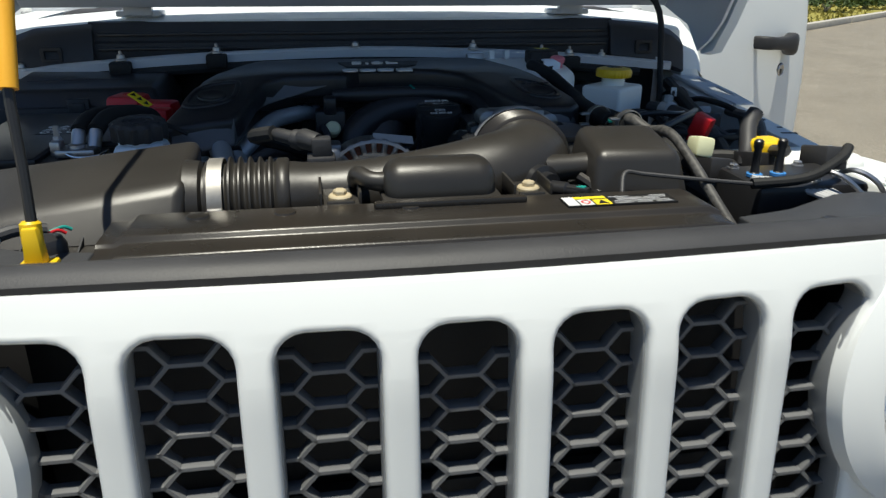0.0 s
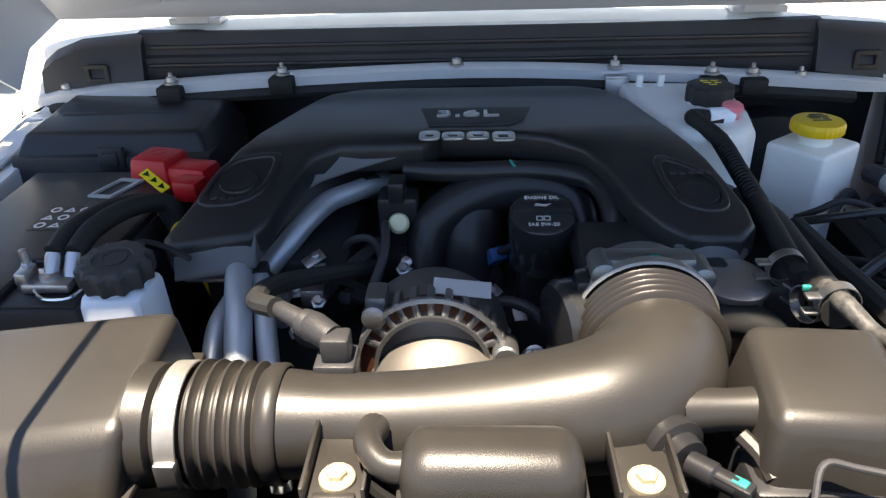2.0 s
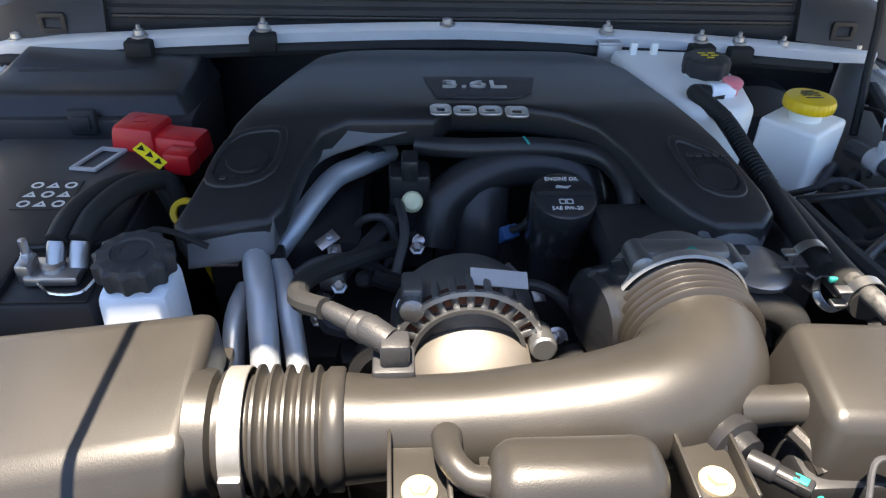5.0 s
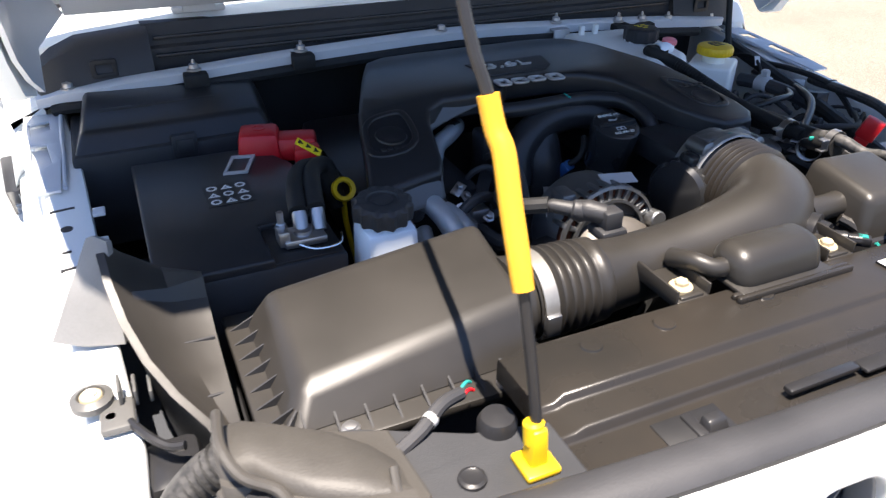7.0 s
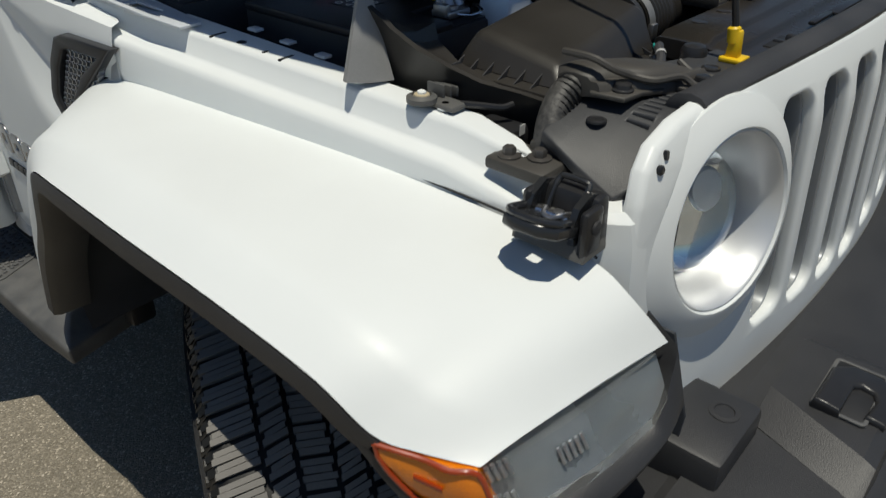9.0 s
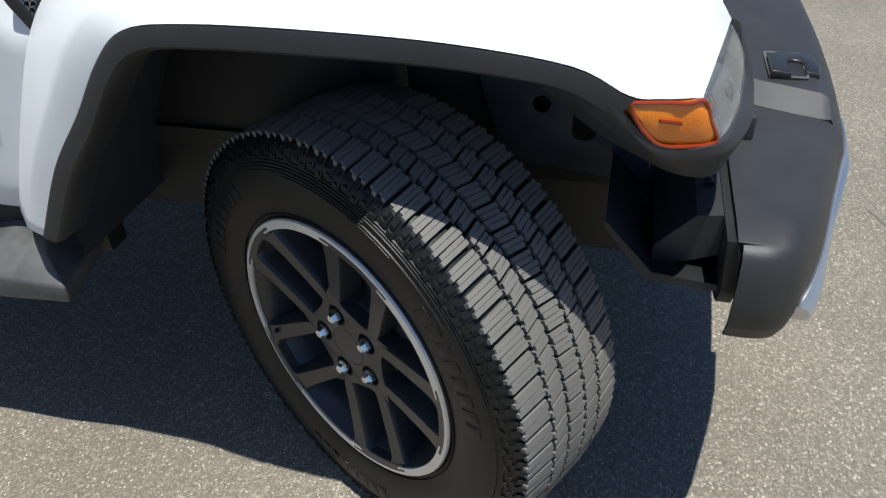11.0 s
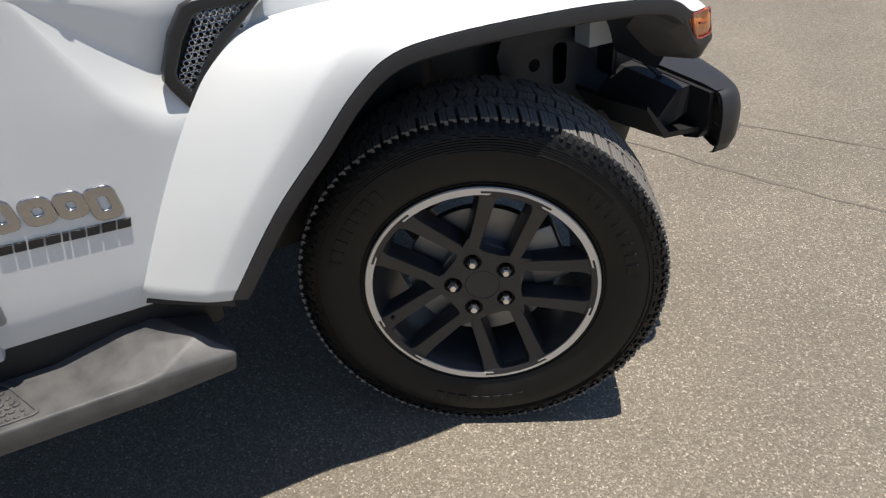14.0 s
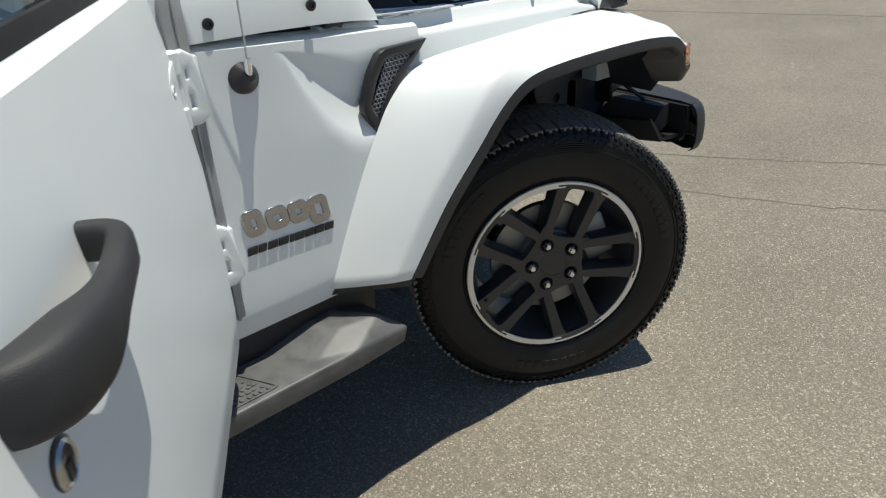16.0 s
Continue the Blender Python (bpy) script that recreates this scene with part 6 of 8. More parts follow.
for x, y in ((-0.435, 0.206), (-0.291, 0.205)):
    part("lid_screw", turned([(0.008, 0), (0.008, 0.003), (0.0055, 0.0035), (0.0055, 0.006), (0.003, 0.0065)], aim((x, y, 1.083), (0, 0, 1)), 14), STEEL, box, "zinc lid screw")

# ---- intake duct: clamp, bellows, tube, elbow, resonator ----
duct = thing("intake_duct", (0, 0.3, 1.0), "black plastic intake duct with bellows and a resonator chamber", "intake duct")
cl = part("hose_clamp", turned([(0.0465, -0.008), (0.0475, -0.0075), (0.0475, 0.0075), (0.0465, 0.008)], aim((-0.214, 0.298, 1.099), (1, 0, 0)), 40, caps=False), BAND, duct, "dull steel hose clamp")
part("clamp_screw", join(rbox(-0.222, -0.206, 0.246, 0.256, 1.082, 1.106, 0.002), turned([(0.005, 0), (0.005, 0.016), (0.003, 0.018)], aim((-0.214, 0.251, 1.100), (0, 0, -1)), 8)), STEEL, cl)
pr = [(0.0445, -0.225)]
x = -0.205
for k in range(5):
    pr += [(0.041, x), (0.0415, x + 0.002), (0.0485 - 0.0004 * k, x + 0.0045), (0.0485 - 0.0004 * k, x + 0.0065), (0.0415, x + 0.009)]
    x += 0.0105
pr += [(0.042, -0.152), (0.0455, -0.149), (0.0455, -0.139), (0.043, -0.137)]
part("bellows", turned(pr, Matrix(((0, 0, 1, 0), (1, 0, 0, 0.298), (0, 1, 0, 1.099), (0, 0, 0, 1))) , 40, caps=False), PLASTIC, duct, "corrugated black rubber bellows", 60)
centre = [(-0.140, 0.298, 1.099), (-0.10, 0.297, 1.100), (-0.04, 0.296, 1.103), (0.02, 0.296, 1.108), (0.07, 0.299, 1.112), (0.108, 0.308, 1.114), (0.136, 0.330, 1.114), (0.147, 0.356, 1.112), (0.149, 0.378, 1.111)]
part("main_tube", tube(centre, [0.0415, 0.038, 0.0385, 0.042, 0.047, 0.051, 0.053, 0.054, 0.054], 32, 6), PLASTIC, duct, "grained black intake tube", 60)
pr = [(0.0545, 0.0)]
for k in range(5):
    pr += [(0.0530, 0.003 + k * 0.0085), (0.0590, 0.0050 + k * 0.0085), (0.0603, 0.0067 + k * 0.0085), (0.0590, 0.0084 + k * 0.0085), (0.0530, 0.0105 + k * 0.0085)]
pr += [(0.055, 0.048), (0.058, 0.050), (0.058, 0.058), (0.045, 0.060)]
part("throttle_boot", turned(pr, aim((0.149, 0.362, 1.111), (0.02, 1, -0.03)), 48), COVER, duct, "ribbed throttle boot", 60)
part("boot_band", turned([(0.0605, 0), (0.0625, 0.002), (0.0625, 0.011), (0.0605, 0.013)], aim((0.150, 0.408, 1.110), (0.02, 1, -0.03)), 48, caps=False), BAND, duct, "dull steel hose band")
res = rbox(-0.044, 0.072, 0.184, 0.242, 1.116, 1.160, 0.018, top=(0.97, 0.80), shift=(0, 0.006), seg=5)
part("resonator", res, PLASTIC, duct, "rounded resonator chamber", 60)
part("resonator_seam", rbox(-0.046, 0.074, 0.182, 0.246, 1.122, 1.127, 0.002), PLASTIC, duct)
part("resonator_neck", tube([(-0.036, 0.218, 1.136), (-0.054, 0.219, 1.138), (-0.066, 0.235, 1.140), (-0.066, 0.262, 1.128)], [0.011, 0.0095, 0.0095, 0.011], 16, 5), PLASTIC, duct)
for s, x in ((-1, -0.086), (1, 0.112)):
    b = join(rbox(x - 0.020, x + 0.020, 0.203, 0.262, 1.114, 1.119, 0.002), rbox(x - 0.021, x - 0.018, 0.205, 0.268, 1.112, 1.131, 0.001), rbox(x + 0.018, x + 0.021, 0.205, 0.268, 1.112, 1.131, 0.001), rbox(x - 0.014, x + 0.014, 0.205, 0.212, 1.095, 1.122, 0.002))
    part("bracket", b, PLASTIC, duct, "black mounting bracket")
    bolt("bracket_bolt", duct, (x, 0.224, 1.121), r=0.0072, mat=WASHER, washer=0.012, label="pale bolt head on a washer")
# breather stub, hose connector and wiring
part("breather_port", join(turned([(0.020, -0.004), (0.022, 0.006), (0.022, 0.014), (0.016, 0.016), (0.015, 0.026)], aim((0.135, 0.272, 1.112), (0.45, -1, 0.05)), 24)), SMOOTH, duct)
sensor = join(rbox(-0.118, -0.086, 0.313, 0.343, 1.128, 1.140, 0.003), rbox(-0.112, -0.090, 0.318, 0.338, 1.138, 1.160, 0.003), turned([(0.011, 0), (0.012, 0.02), (0.009, 0.026)], aim((-0.105, 0.333, 1.152), (-0.75, 0.55, 0.15)), 16))
part("air_sensor", sensor, TRIM, duct, "grey air flow sensor with plug")
part("sensor_plug", turned([(0.011, 0), (0.0125, 0.004), (0.0110, 0.014), (0.0085, 0.016), (0.0075, 0.038), (0.005, 0.042)], aim((-0.120, 0.346, 1.152), (-0.8, 0.5, 0.12)), 16), TRIM, duct)
part("sensor_cable", tube([(-0.155, 0.366, 1.158), (-0.178, 0.39, 1.150), (-0.172, 0.44, 1.135), (-0.125, 0.52, 1.10), (-0.10, 0.56, 1.08)], 0.009, 10, 6), RUBBER, duct)

# ---- breather tank to the driver's side ----
bt = thing("resonator_box", (0.25, 0.29, 1.0), "black grained plastic resonator box beside the duct", "resonator box")
bm = bmesh.new()
lo = [bm.verts.new(p) for p in ((0.190, 0.236, 1.10), (0.302, 0.227, 1.10), (0.307, 0.345, 1.10), (0.196, 0.350, 1.10))]
hi = [bm.verts.new(p) for p in ((0.196, 0.246, 1.152), (0.290, 0.238, 1.152), (0.297, 0.335, 1.163), (0.204, 0.342, 1.163))]
for i in range(4):
    bm.faces.new((lo[i], lo[(i + 1) % 4], hi[(i + 1) % 4], hi[i]))
bm.faces.new(hi)
bm.faces.new(list(reversed(lo)))
bmesh.ops.bevel(bm, geom=[e for e in bm.edges if max(v.co.z for v in e.verts) > 1.12], offset=0.012, segments=4, profile=0.5, affect="EDGES", clamp_overlap=True)
part("box_shell", bm, PLASTIC, bt, "", 50)
part("box_skirt", rbox(0.186, 0.310, 0.228, 0.352, 0.98, 1.103, 0.006), SMOOTH, bt)
part("link_neck", tube([(0.150, 0.288, 1.122), (0.180, 0.286, 1.125), (0.205, 0.286, 1.125)], [0.018, 0.015, 0.017], 16, 4), PLASTIC, bt)
part("neck_brace", tube([(0.185, 0.268, 1.118), (0.195, 0.255, 1.112), (0.20, 0.24, 1.105)], 0.006, 8, 3), PLASTIC, bt)
plug = thing("sensor_connector", (0.17, 0.23, 1.08), "black plug with teal lock and coloured wires", "wire connector")
part("plug_body", join(turned([(0.009, 0), (0.009, 0.018), (0.007, 0.020), (0.007, 0.034)], aim((0.146, 0.248, 1.112), (0.75, -0.7, 0.05)), 14), move(rbox(-0.006, 0.006, -0.0055, 0.0055, 0.018, 0.044, 0.002), aim((0.146, 0.248, 1.112), (0.75, -0.7, 0.05)))), SMOOTH, plug)
part("lock_tab", move(rbox(-0.0035, 0.0035, 0.004, 0.0068, 0.030, 0.040, 0.0008), aim((0.146, 0.248, 1.112), (0.75, -0.7, 0.05))), TEAL, plug, "teal lock tab")
part("teal_wire", tube([(0.181, 0.214, 1.114), (0.186, 0.206, 1.105), (0.188, 0.200, 1.098)], 0.0022, 6, 4), TEAL, plug)
part("wire_sleeve", tube([(0.188, 0.200, 1.098), (0.198, 0.192, 1.097), (0.208, 0.196, 1.100), (0.213, 0.212, 1.116), (0.222, 0.228, 1.132), (0.245, 0.226, 1.130), (0.30, 0.215, 1.125), (0.36, 0.205, 1.120)], 0.0024, 8, 6), RUBBER_GREY, plug, "grey taped wire sleeve")

# ---- engine: cover, plenum, oil cap, alternator, throttle ----
eng = thing("engine", (0, 0.6, 0.62), "black-covered petrol engine block between the bay walls", "engine")
out = [(-0.300, 0.542), (-0.293, 0.532), (-0.222, 0.542), (-0.212, 0.556), (-0.195, 0.612), (-0.182, 0.645), (-0.152, 0.664), (-0.060, 0.665), (-0.050, 0.676), (-0.038, 0.692), (0.040, 0.690), (0.090, 0.676), (0.128, 0.648), (0.149, 0.603), (0.166, 0.562), (0.186, 0.530), (0.203, 0.513), (0.244, 0.514), (0.260, 0.532), (0.262, 0.557), (0.246, 0.626), (0.220, 0.707), (0.194, 0.800), (0.168, 0.858), (0.140, 0.882), (0.10, 0.890), (-0.10, 0.890), (-0.155, 0.880), (-0.188, 0.850), (-0.222, 0.770), (-0.264, 0.660)]


out = [(x, y - 0.026 * min(1.0, max(0.0, (0.60 - y) / 0.05))) for x, y in out]


def cover_z(x, y):
    z = 1.186 - max(0, y - 0.80) ** 2 * 1.2
    if y < 0.68:
        z -= (0.68 - y) * (0.21 if x < 0 else 0.13)
    return z - 0.25 * max(0, abs(x) - 0.12) ** 2


bm = plate([out], 0.034, 0.007, 3)
cut(bm, 1, [0.55, 0.58, 0.62, 0.66, 0.70, 0.75, 0.80, 0.84, 0.87])
cut(bm, 0, [-0.25, -0.2, -0.15, -0.1, -0.05, 0.0, 0.05, 0.1, 0.15, 0.2])
for v in bm.verts:
    v.co.z += cover_z(v.co.x, v.co.y) - 0.017
cov = part("engine_cover", bm, SMOOTH, eng, "black horseshoe-shaped engine cover", 50)


def on_cover(x, y, d=0.0):
    return Vector((x, y, cover_z(x, y) + d))


def cover_plate(o, depth, bevel, d, mat, name, label="", holes=()):
    b = plate([o, *holes], depth, bevel, 2)
    xs, ys = [p[0] for p in o], [p[1] for p in o]
    cut(b, 1, [min(ys) + (max(ys) - min(ys)) * k / 4 for k in (1, 2, 3)])
    for v in b.verts:
        v.co.z += cover_z(v.co.x, v.co.y) + d
    return part(name, b, mat, cov, label)


# glossy lip along the arch, slightly flared; its lighter grey paints in reflected sky
lip = [Vector((x, y, cover_z(x, y) - 0.016)) for x, y in out[1:19]]
lip_rows = []
for p in spline(lip, 3):
    k = 0.7 if p.x > 0.19 else min(1.0, max(0.22, 0.22 - (p.x + 0.06) * 7.8))
    lip_rows.append([p + Vector((0, y * k, 0.013 + (z - 0.013) * k)) for y, z in ((0.004, 0.014), (-0.002, 0.0125), (-0.0045, 0.009), (-0.014, -0.014), (-0.0165, -0.017), (-0.016, -0.020), (0.004, -0.014))])
part("arch_lip", loft(lip_rows), LIP_SHEEN, cov, "front lip along the arch, greyed for sky sheen", 60)


def soften(o):
    """Cut every corner of an outline once."""
    r = []
    for (x0, y0), (x1, y1) in zip(o, o[1:] + o[:1]):
        r += [(x0 * 0.75 + x1 * 0.25, y0 * 0.75 + y1 * 0.25), (x0 * 0.25 + x1 * 0.75, y0 * 0.25 + y1 * 0.75)]
    return r


def ridge(o):
    cx, cy = sum(p[0] for p in o) / len(o), sum(p[1] for p in o) / len(o)
    return [(cx + (x - cx) * 0.88, cy + (y - cy) * 0.88) for x, y in o]


for o in ([(-0.288, 0.556), (-0.284, 0.600), (-0.270, 0.642), (-0.224, 0.650), (-0.210, 0.640), (-0.219, 0.562)], [(0.190, 0.632), (0.226, 0.610), (0.249, 0.584), (0.252, 0.540), (0.240, 0.522), (0.214, 0.524), (0.196, 0.545)]):
    o = soften(soften(o))
    cover_plate(o, 0.005, 0.002, 0.0, SMOOTH, "arm_ridge", "", [ridge(o)])
    cx, cy = sum(p[0] for p in o) / len(o), sum(p[1] for p in o) / len(o) - 0.012
    part("arm_dish", turned([(0.021, 0.0005), (0.020, 0.003), (0.017, 0.0035), (0.013, 0.0025), (0.001, 0.002)], aim(on_cover(cx, cy), (0.0, -0.2, 1)), 28), SMOOTH, cov)
for x0, y0, mir in ((-0.272, 0.570, 1), (0.204, 0.588, 1)):
    part("arm_print", join(*[rbox(x0 + k * 0.009, x0 + k * 0.009 + 0.006, y0 - 0.003, y0 + 0.003, cover_z(x0, y0) + 0.0015, cover_z(x0, y0) + 0.0032, 0) for k in range(5)]), TRIM, cov, "moulded bars")
# recessed plate with the engine size, and a plain brand shape under it
cover_plate([(-0.062, 0.766), (0.070, 0.766), (0.060, 0.722), (0.042, 0.706), (-0.050, 0.706)], 0.003, 0.001, 0.0006, MATTE, "badge_plate")
part("size_badge", letters("3.6L", 0.034, Matrix.Translation((-0.006, 0.738, cover_z(0, 0.738) + 0.0035)) @ Matrix.Diagonal((1.35, 0.75, 1, 1)), 0.0015), SILVER, cov, "silver engine size lettering")
bl = [plate([rounded(x - w / 2, x + w / 2, y - h / 2, y + h / 2, 0.007), rounded(x - w / 2 + 0.0055, x + w / 2 - 0.0055, y - h / 4, y + h / 4, 0.003)], 0.003, 0.0008) for x, y, w, h in ((-0.048, 0.672, 0.022, 0.026), (-0.021, 0.670, 0.024, 0.021), (0.007, 0.670, 0.024, 0.021), (0.036, 0.667, 0.024, 0.026))]
part("brand_emblem", move(join(*bl), Matrix.Translation((0, 0, cover_z(0, 0.67) + 0.002))), SILVER, cov, "silver emblem shapes")
# intake plenum runners and pipes under the arch
part("vacuum_pipe", tube([(-0.075, 0.660, 1.150), (-0.02, 0.646, 1.153), (0.06, 0.648, 1.153), (0.112, 0.640, 1.150), (0.136, 0.618, 1.148), (0.146, 0.580, 1.136), (0.144, 0.548, 1.105)], 0.0115, 14, 6), SMOOTH, eng, "black plastic pipe under the cover")
part("plenum_runner", tube([(-0.055, 0.600, 1.055), (-0.045, 0.622, 1.098), (0.0, 0.642, 1.124), (0.06, 0.652, 1.130), (0.11, 0.645, 1.120), (0.125, 0.62, 1.09)], [0.022, 0.024, 0.024, 0.024, 0.022, 0.02], 16, 6), SMOOTH, eng, "black intake runner")
part("plenum_body", join(tube([(-0.01, 0.62, 1.00), (-0.005, 0.63, 1.07), (0.0, 0.66, 1.11)], 0.036, 18, 5), rbox(-0.06, 0.04, 0.60, 0.70, 0.98, 1.06, 0.02)), SMOOTH, eng)
part("green_mark", move(rbox(-0.0012, 0.0012, -0.006, 0.006, 0.0108, 0.0125, 0), aim((0.045, 0.647, 1.153), (0, -0.35, 1)) @ pose(0, 0, 0, 0, 0, 25)), TEAL, eng)
part("rocker_cover", rbox(-0.30, -0.13, 0.56, 0.90, 0.98, 1.09, 0.02), SMOOTH, eng)
part("rocker_cover", rbox(0.14, 0.32, 0.47, 0.90, 1.00, 1.112, 0.02), SMOOTH, eng)
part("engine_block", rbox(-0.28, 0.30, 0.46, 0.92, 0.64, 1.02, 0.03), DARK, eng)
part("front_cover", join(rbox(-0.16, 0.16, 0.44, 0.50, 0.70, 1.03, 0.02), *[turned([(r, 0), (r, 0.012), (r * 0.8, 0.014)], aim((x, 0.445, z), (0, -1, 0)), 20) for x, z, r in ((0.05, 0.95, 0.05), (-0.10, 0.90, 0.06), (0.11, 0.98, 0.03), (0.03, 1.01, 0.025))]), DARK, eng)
capn = part("oil_cap", join(turned([(0.032, -0.045), (0.030, -0.030), (0.033, -0.022), (0.034, 0.0), (0.0345, 0.012), (0.0335, 0.018), (0.030, 0.020), (0.001, 0.0205)], aim((0.072, 0.560, 1.128), (0, -0.25, 1)), 40), move(rbox(-0.030, 0.030, -0.0035, 0.0035, 0.019, 0.0245, 0.0015), aim((0.072, 0.560, 1.128), (0, -0.25, 1), (0, 1, 0)))), GLOSS, eng, "black ribbed oil filler cap")
CM = Matrix(((1, 0, 0, 0.072), (0, 0.97, -0.24, 0.560), (0, 0.24, 0.97, 1.128), (0, 0, 0, 1)))
for text, y in (("ENGINE OIL", 0.0215), ("SAE 0W-20", -0.0205)):
    part("cap_text", letters(text, 0.0066, CM @ Matrix.Translation((0, y, 0.0208)), 0.0003), PAPER, capn, "pale moulded lettering")
part("cap_sign", join(*[move(plate([rounded(x - 0.0035, x + 0.0035, -0.0145, -0.0075, 0.001), rounded(x - 0.0022, x + 0.0022, -0.0135, -0.0088, 0.0006)], 0.0005), CM @ Matrix.Translation((0, 0, 0.0208))) for x in (-0.0037, 0.0037)], move(plate([[(-0.008, 0.009), (0.004, 0.0075), (0.009, 0.012), (0.003, 0.0105), (-0.006, 0.0125)]], 0.0005), CM @ Matrix.Translation((0, 0, 0.0208)))), PRINT, capn)
part("filler_neck", tube([(0.072, 0.571, 1.090), (0.070, 0.580, 1.03), (0.066, 0.585, 0.96)], 0.023, 20, 3), SMOOTH, eng)
part("vacuum_cap", join(turned([(0.010, -0.006), (0.0115, 0.002), (0.0115, 0.008), (0.009, 0.0115), (0.001, 0.0125)], aim((-0.081, 0.606, 1.108), (0.05, -0.8, 0.6)), 24)), CREAM, eng, "pale yellow round cap")
part("pump_bracket", join(rbox(-0.106, -0.060, 0.615, 0.655, 1.05, 1.135, 0.006), rbox(-0.092, -0.074, 0.61, 0.64, 1.13, 1.155, 0.003), rbox(-0.11, -0.055, 0.60, 0.66, 1.02, 1.075, 0.012)), SMOOTH, eng)
for p in ((-0.076, 0.575, 1.068), (0.03, 0.47, 1.06), (-0.175, 0.475, 1.055), (0.055, 0.462, 1.035), (-0.155, 0.50, 1.075)):
    part("engine_bolt", turned([(0.008, 0), (0.008, 0.002), (0.0055, 0.003), (0.0055, 0.008), (0.004, 0.009)], aim(p, (0, -0.6, 1)), 6), STEEL, eng)
# alternator
am = aim((-0.035, 0.452, 1.060), (0, -1, 0.12))
alt = part("alternator", join(turned([(0.066, -0.03), (0.070, -0.02), (0.070, 0.02), (0.064, 0.034), (0.052, 0.040)], am, 40), turned([(0.011, 0), (0.011, 0.016), (0.008, 0.018)], aim((-0.086, 0.428, 1.112), (0, -1, 0.2)), 12), rbox(-0.095, -0.075, 0.425, 0.455, 1.10, 1.128, 0.004), turned([(0.012, 0), (0.012, 0.03), (0.010, 0.032)], aim((0.030, 0.425, 1.078), (0, -1, 0.2)), 14)), ALLOY, eng, "cast aluminium alternator")
fins = []
for k in range(11):
    a = radians(25 + k * 130 / 10)
    fins.append(move(rbox(0.052, 0.071, -0.0034, 0.0034, 0.018, 0.046, 0.0015), am @ Matrix.Rotation(a, 4, "Z")))
part("alternator_grille", join(*fins, turned([(0.070, 0.042), (0.070, 0.047), (0.066, 0.048), (0.066, 0.042)], am, 40, caps=False), turned([(0.053, 0.042), (0.053, 0.049), (0.049, 0.049), (0.049, 0.042)], am, 40, caps=False)), ALLOY, alt)
part("winding", turned([(0.054, 0.022), (0.066, 0.022), (0.066, 0.0415), (0.054, 0.0415)], am, 40, caps=False), COPPER, alt, "copper windings")
part("alternator_label", move(rbox(-0.022, 0.030, -0.009, 0.009, 0.0, 0.001, 0), aim((-0.012, 0.438, 1.1305), (0.12, -0.35, 1), (0, 1, 0))), PRINT, alt)
part("shield_dome", turned([(0.066, 0.0), (0.064, 0.010), (0.054, 0.026), (0.036, 0.036), (0.016, 0.040), (0.001, 0.041)], aim((-0.030, 0.405, 1.040), (0, -0.75, 0.75)), 40), GUARD, alt, "domed bright metal pulley guard")
part("drive_belt", tube([(-0.02, 0.43, 1.07), (-0.10, 0.425, 1.03), (-0.14, 0.425, 0.95), (-0.05, 0.425, 0.85), (0.06, 0.425, 0.92), (0.06, 0.425, 1.0)], 0.008, 8, 6), RUBBER, eng)
for p, r in (((-0.105, 0.435, 1.03), 0.040), ((0.075, 0.435, 1.02), 0.032)):
    part("idler_pulley", turned([(r, 0), (r, 0.02), (r * 0.75, 0.022), (r * 0.3, 0.01)], aim(p, (0, -1, 0.1)), 28), SMOOTH, eng)
# throttle body
thr = part("throttle_body", join(turned([(0.052, -0.03), (0.055, -0.028), (0.055, 0.012), (0.050, 0.014)], aim((0.150, 0.432, 1.110), (0, -1, 0.03)), 36), rbox(0.112, 0.192, 0.425, 0.450, 1.130, 1.166, 0.006), *[turned([(0.011, -0.02), (0.011, 0.012), (0.008, 0.014)], aim((x, 0.428, z), (0, -1, 0.03)), 14) for x, z in ((0.112, 1.155), (0.195, 1.150), (0.112, 1.065), (0.195, 1.07))]), ALLOY, eng, "cast aluminium throttle body")
part("throttle_motor", join(turned([(0.040, -0.022), (0.043, -0.018), (0.043, 0.010), (0.038, 0.016), (0.001, 0.018)], aim((0.090, 0.428, 1.098), (-0.95, -0.3, 0)), 36), rbox(0.088, 0.112, 0.415, 0.445, 1.05, 1.150, 0.008)), GLOSS, thr, "black throttle motor housing")
for k, z in enumerate((1.045, 1.064, 1.083, 1.102)):
    part("motor_clip", rbox(0.095, 0.110 + 0.002 * (k % 2), 0.394, 0.402, z, z + 0.017, 0.002), STEEL, thr, "bright spring clip")
part("green_dot", turned([(0.005, 0), (0.005, 0.002), (0.001, 0.002)], aim((0.155, 0.425, 1.1665), (0, 0, 1)), 10), TEAL, thr)
part("throttle_cover", join(rbox(0.100, 0.24, 0.455, 0.56, 1.10, 1.138, 0.012)), SMOOTH, eng)
part("heater_can", turned([(0.030, -0.05), (0.030, 0.008), (0.033, 0.010), (0.033, 0.014), (0.028, 0.016), (0.001, 0.017)], aim((0.232, 0.452, 1.118), (0.05, -0.1, 1)), 28), SILVER, eng, "silver canister")
part("side_hose", tube([(0.20, 0.430, 1.10), (0.235, 0.425, 1.105), (0.262, 0.415, 1.09), (0.268, 0.40, 1.04)], 0.017, 14, 6), RUBBER, eng)
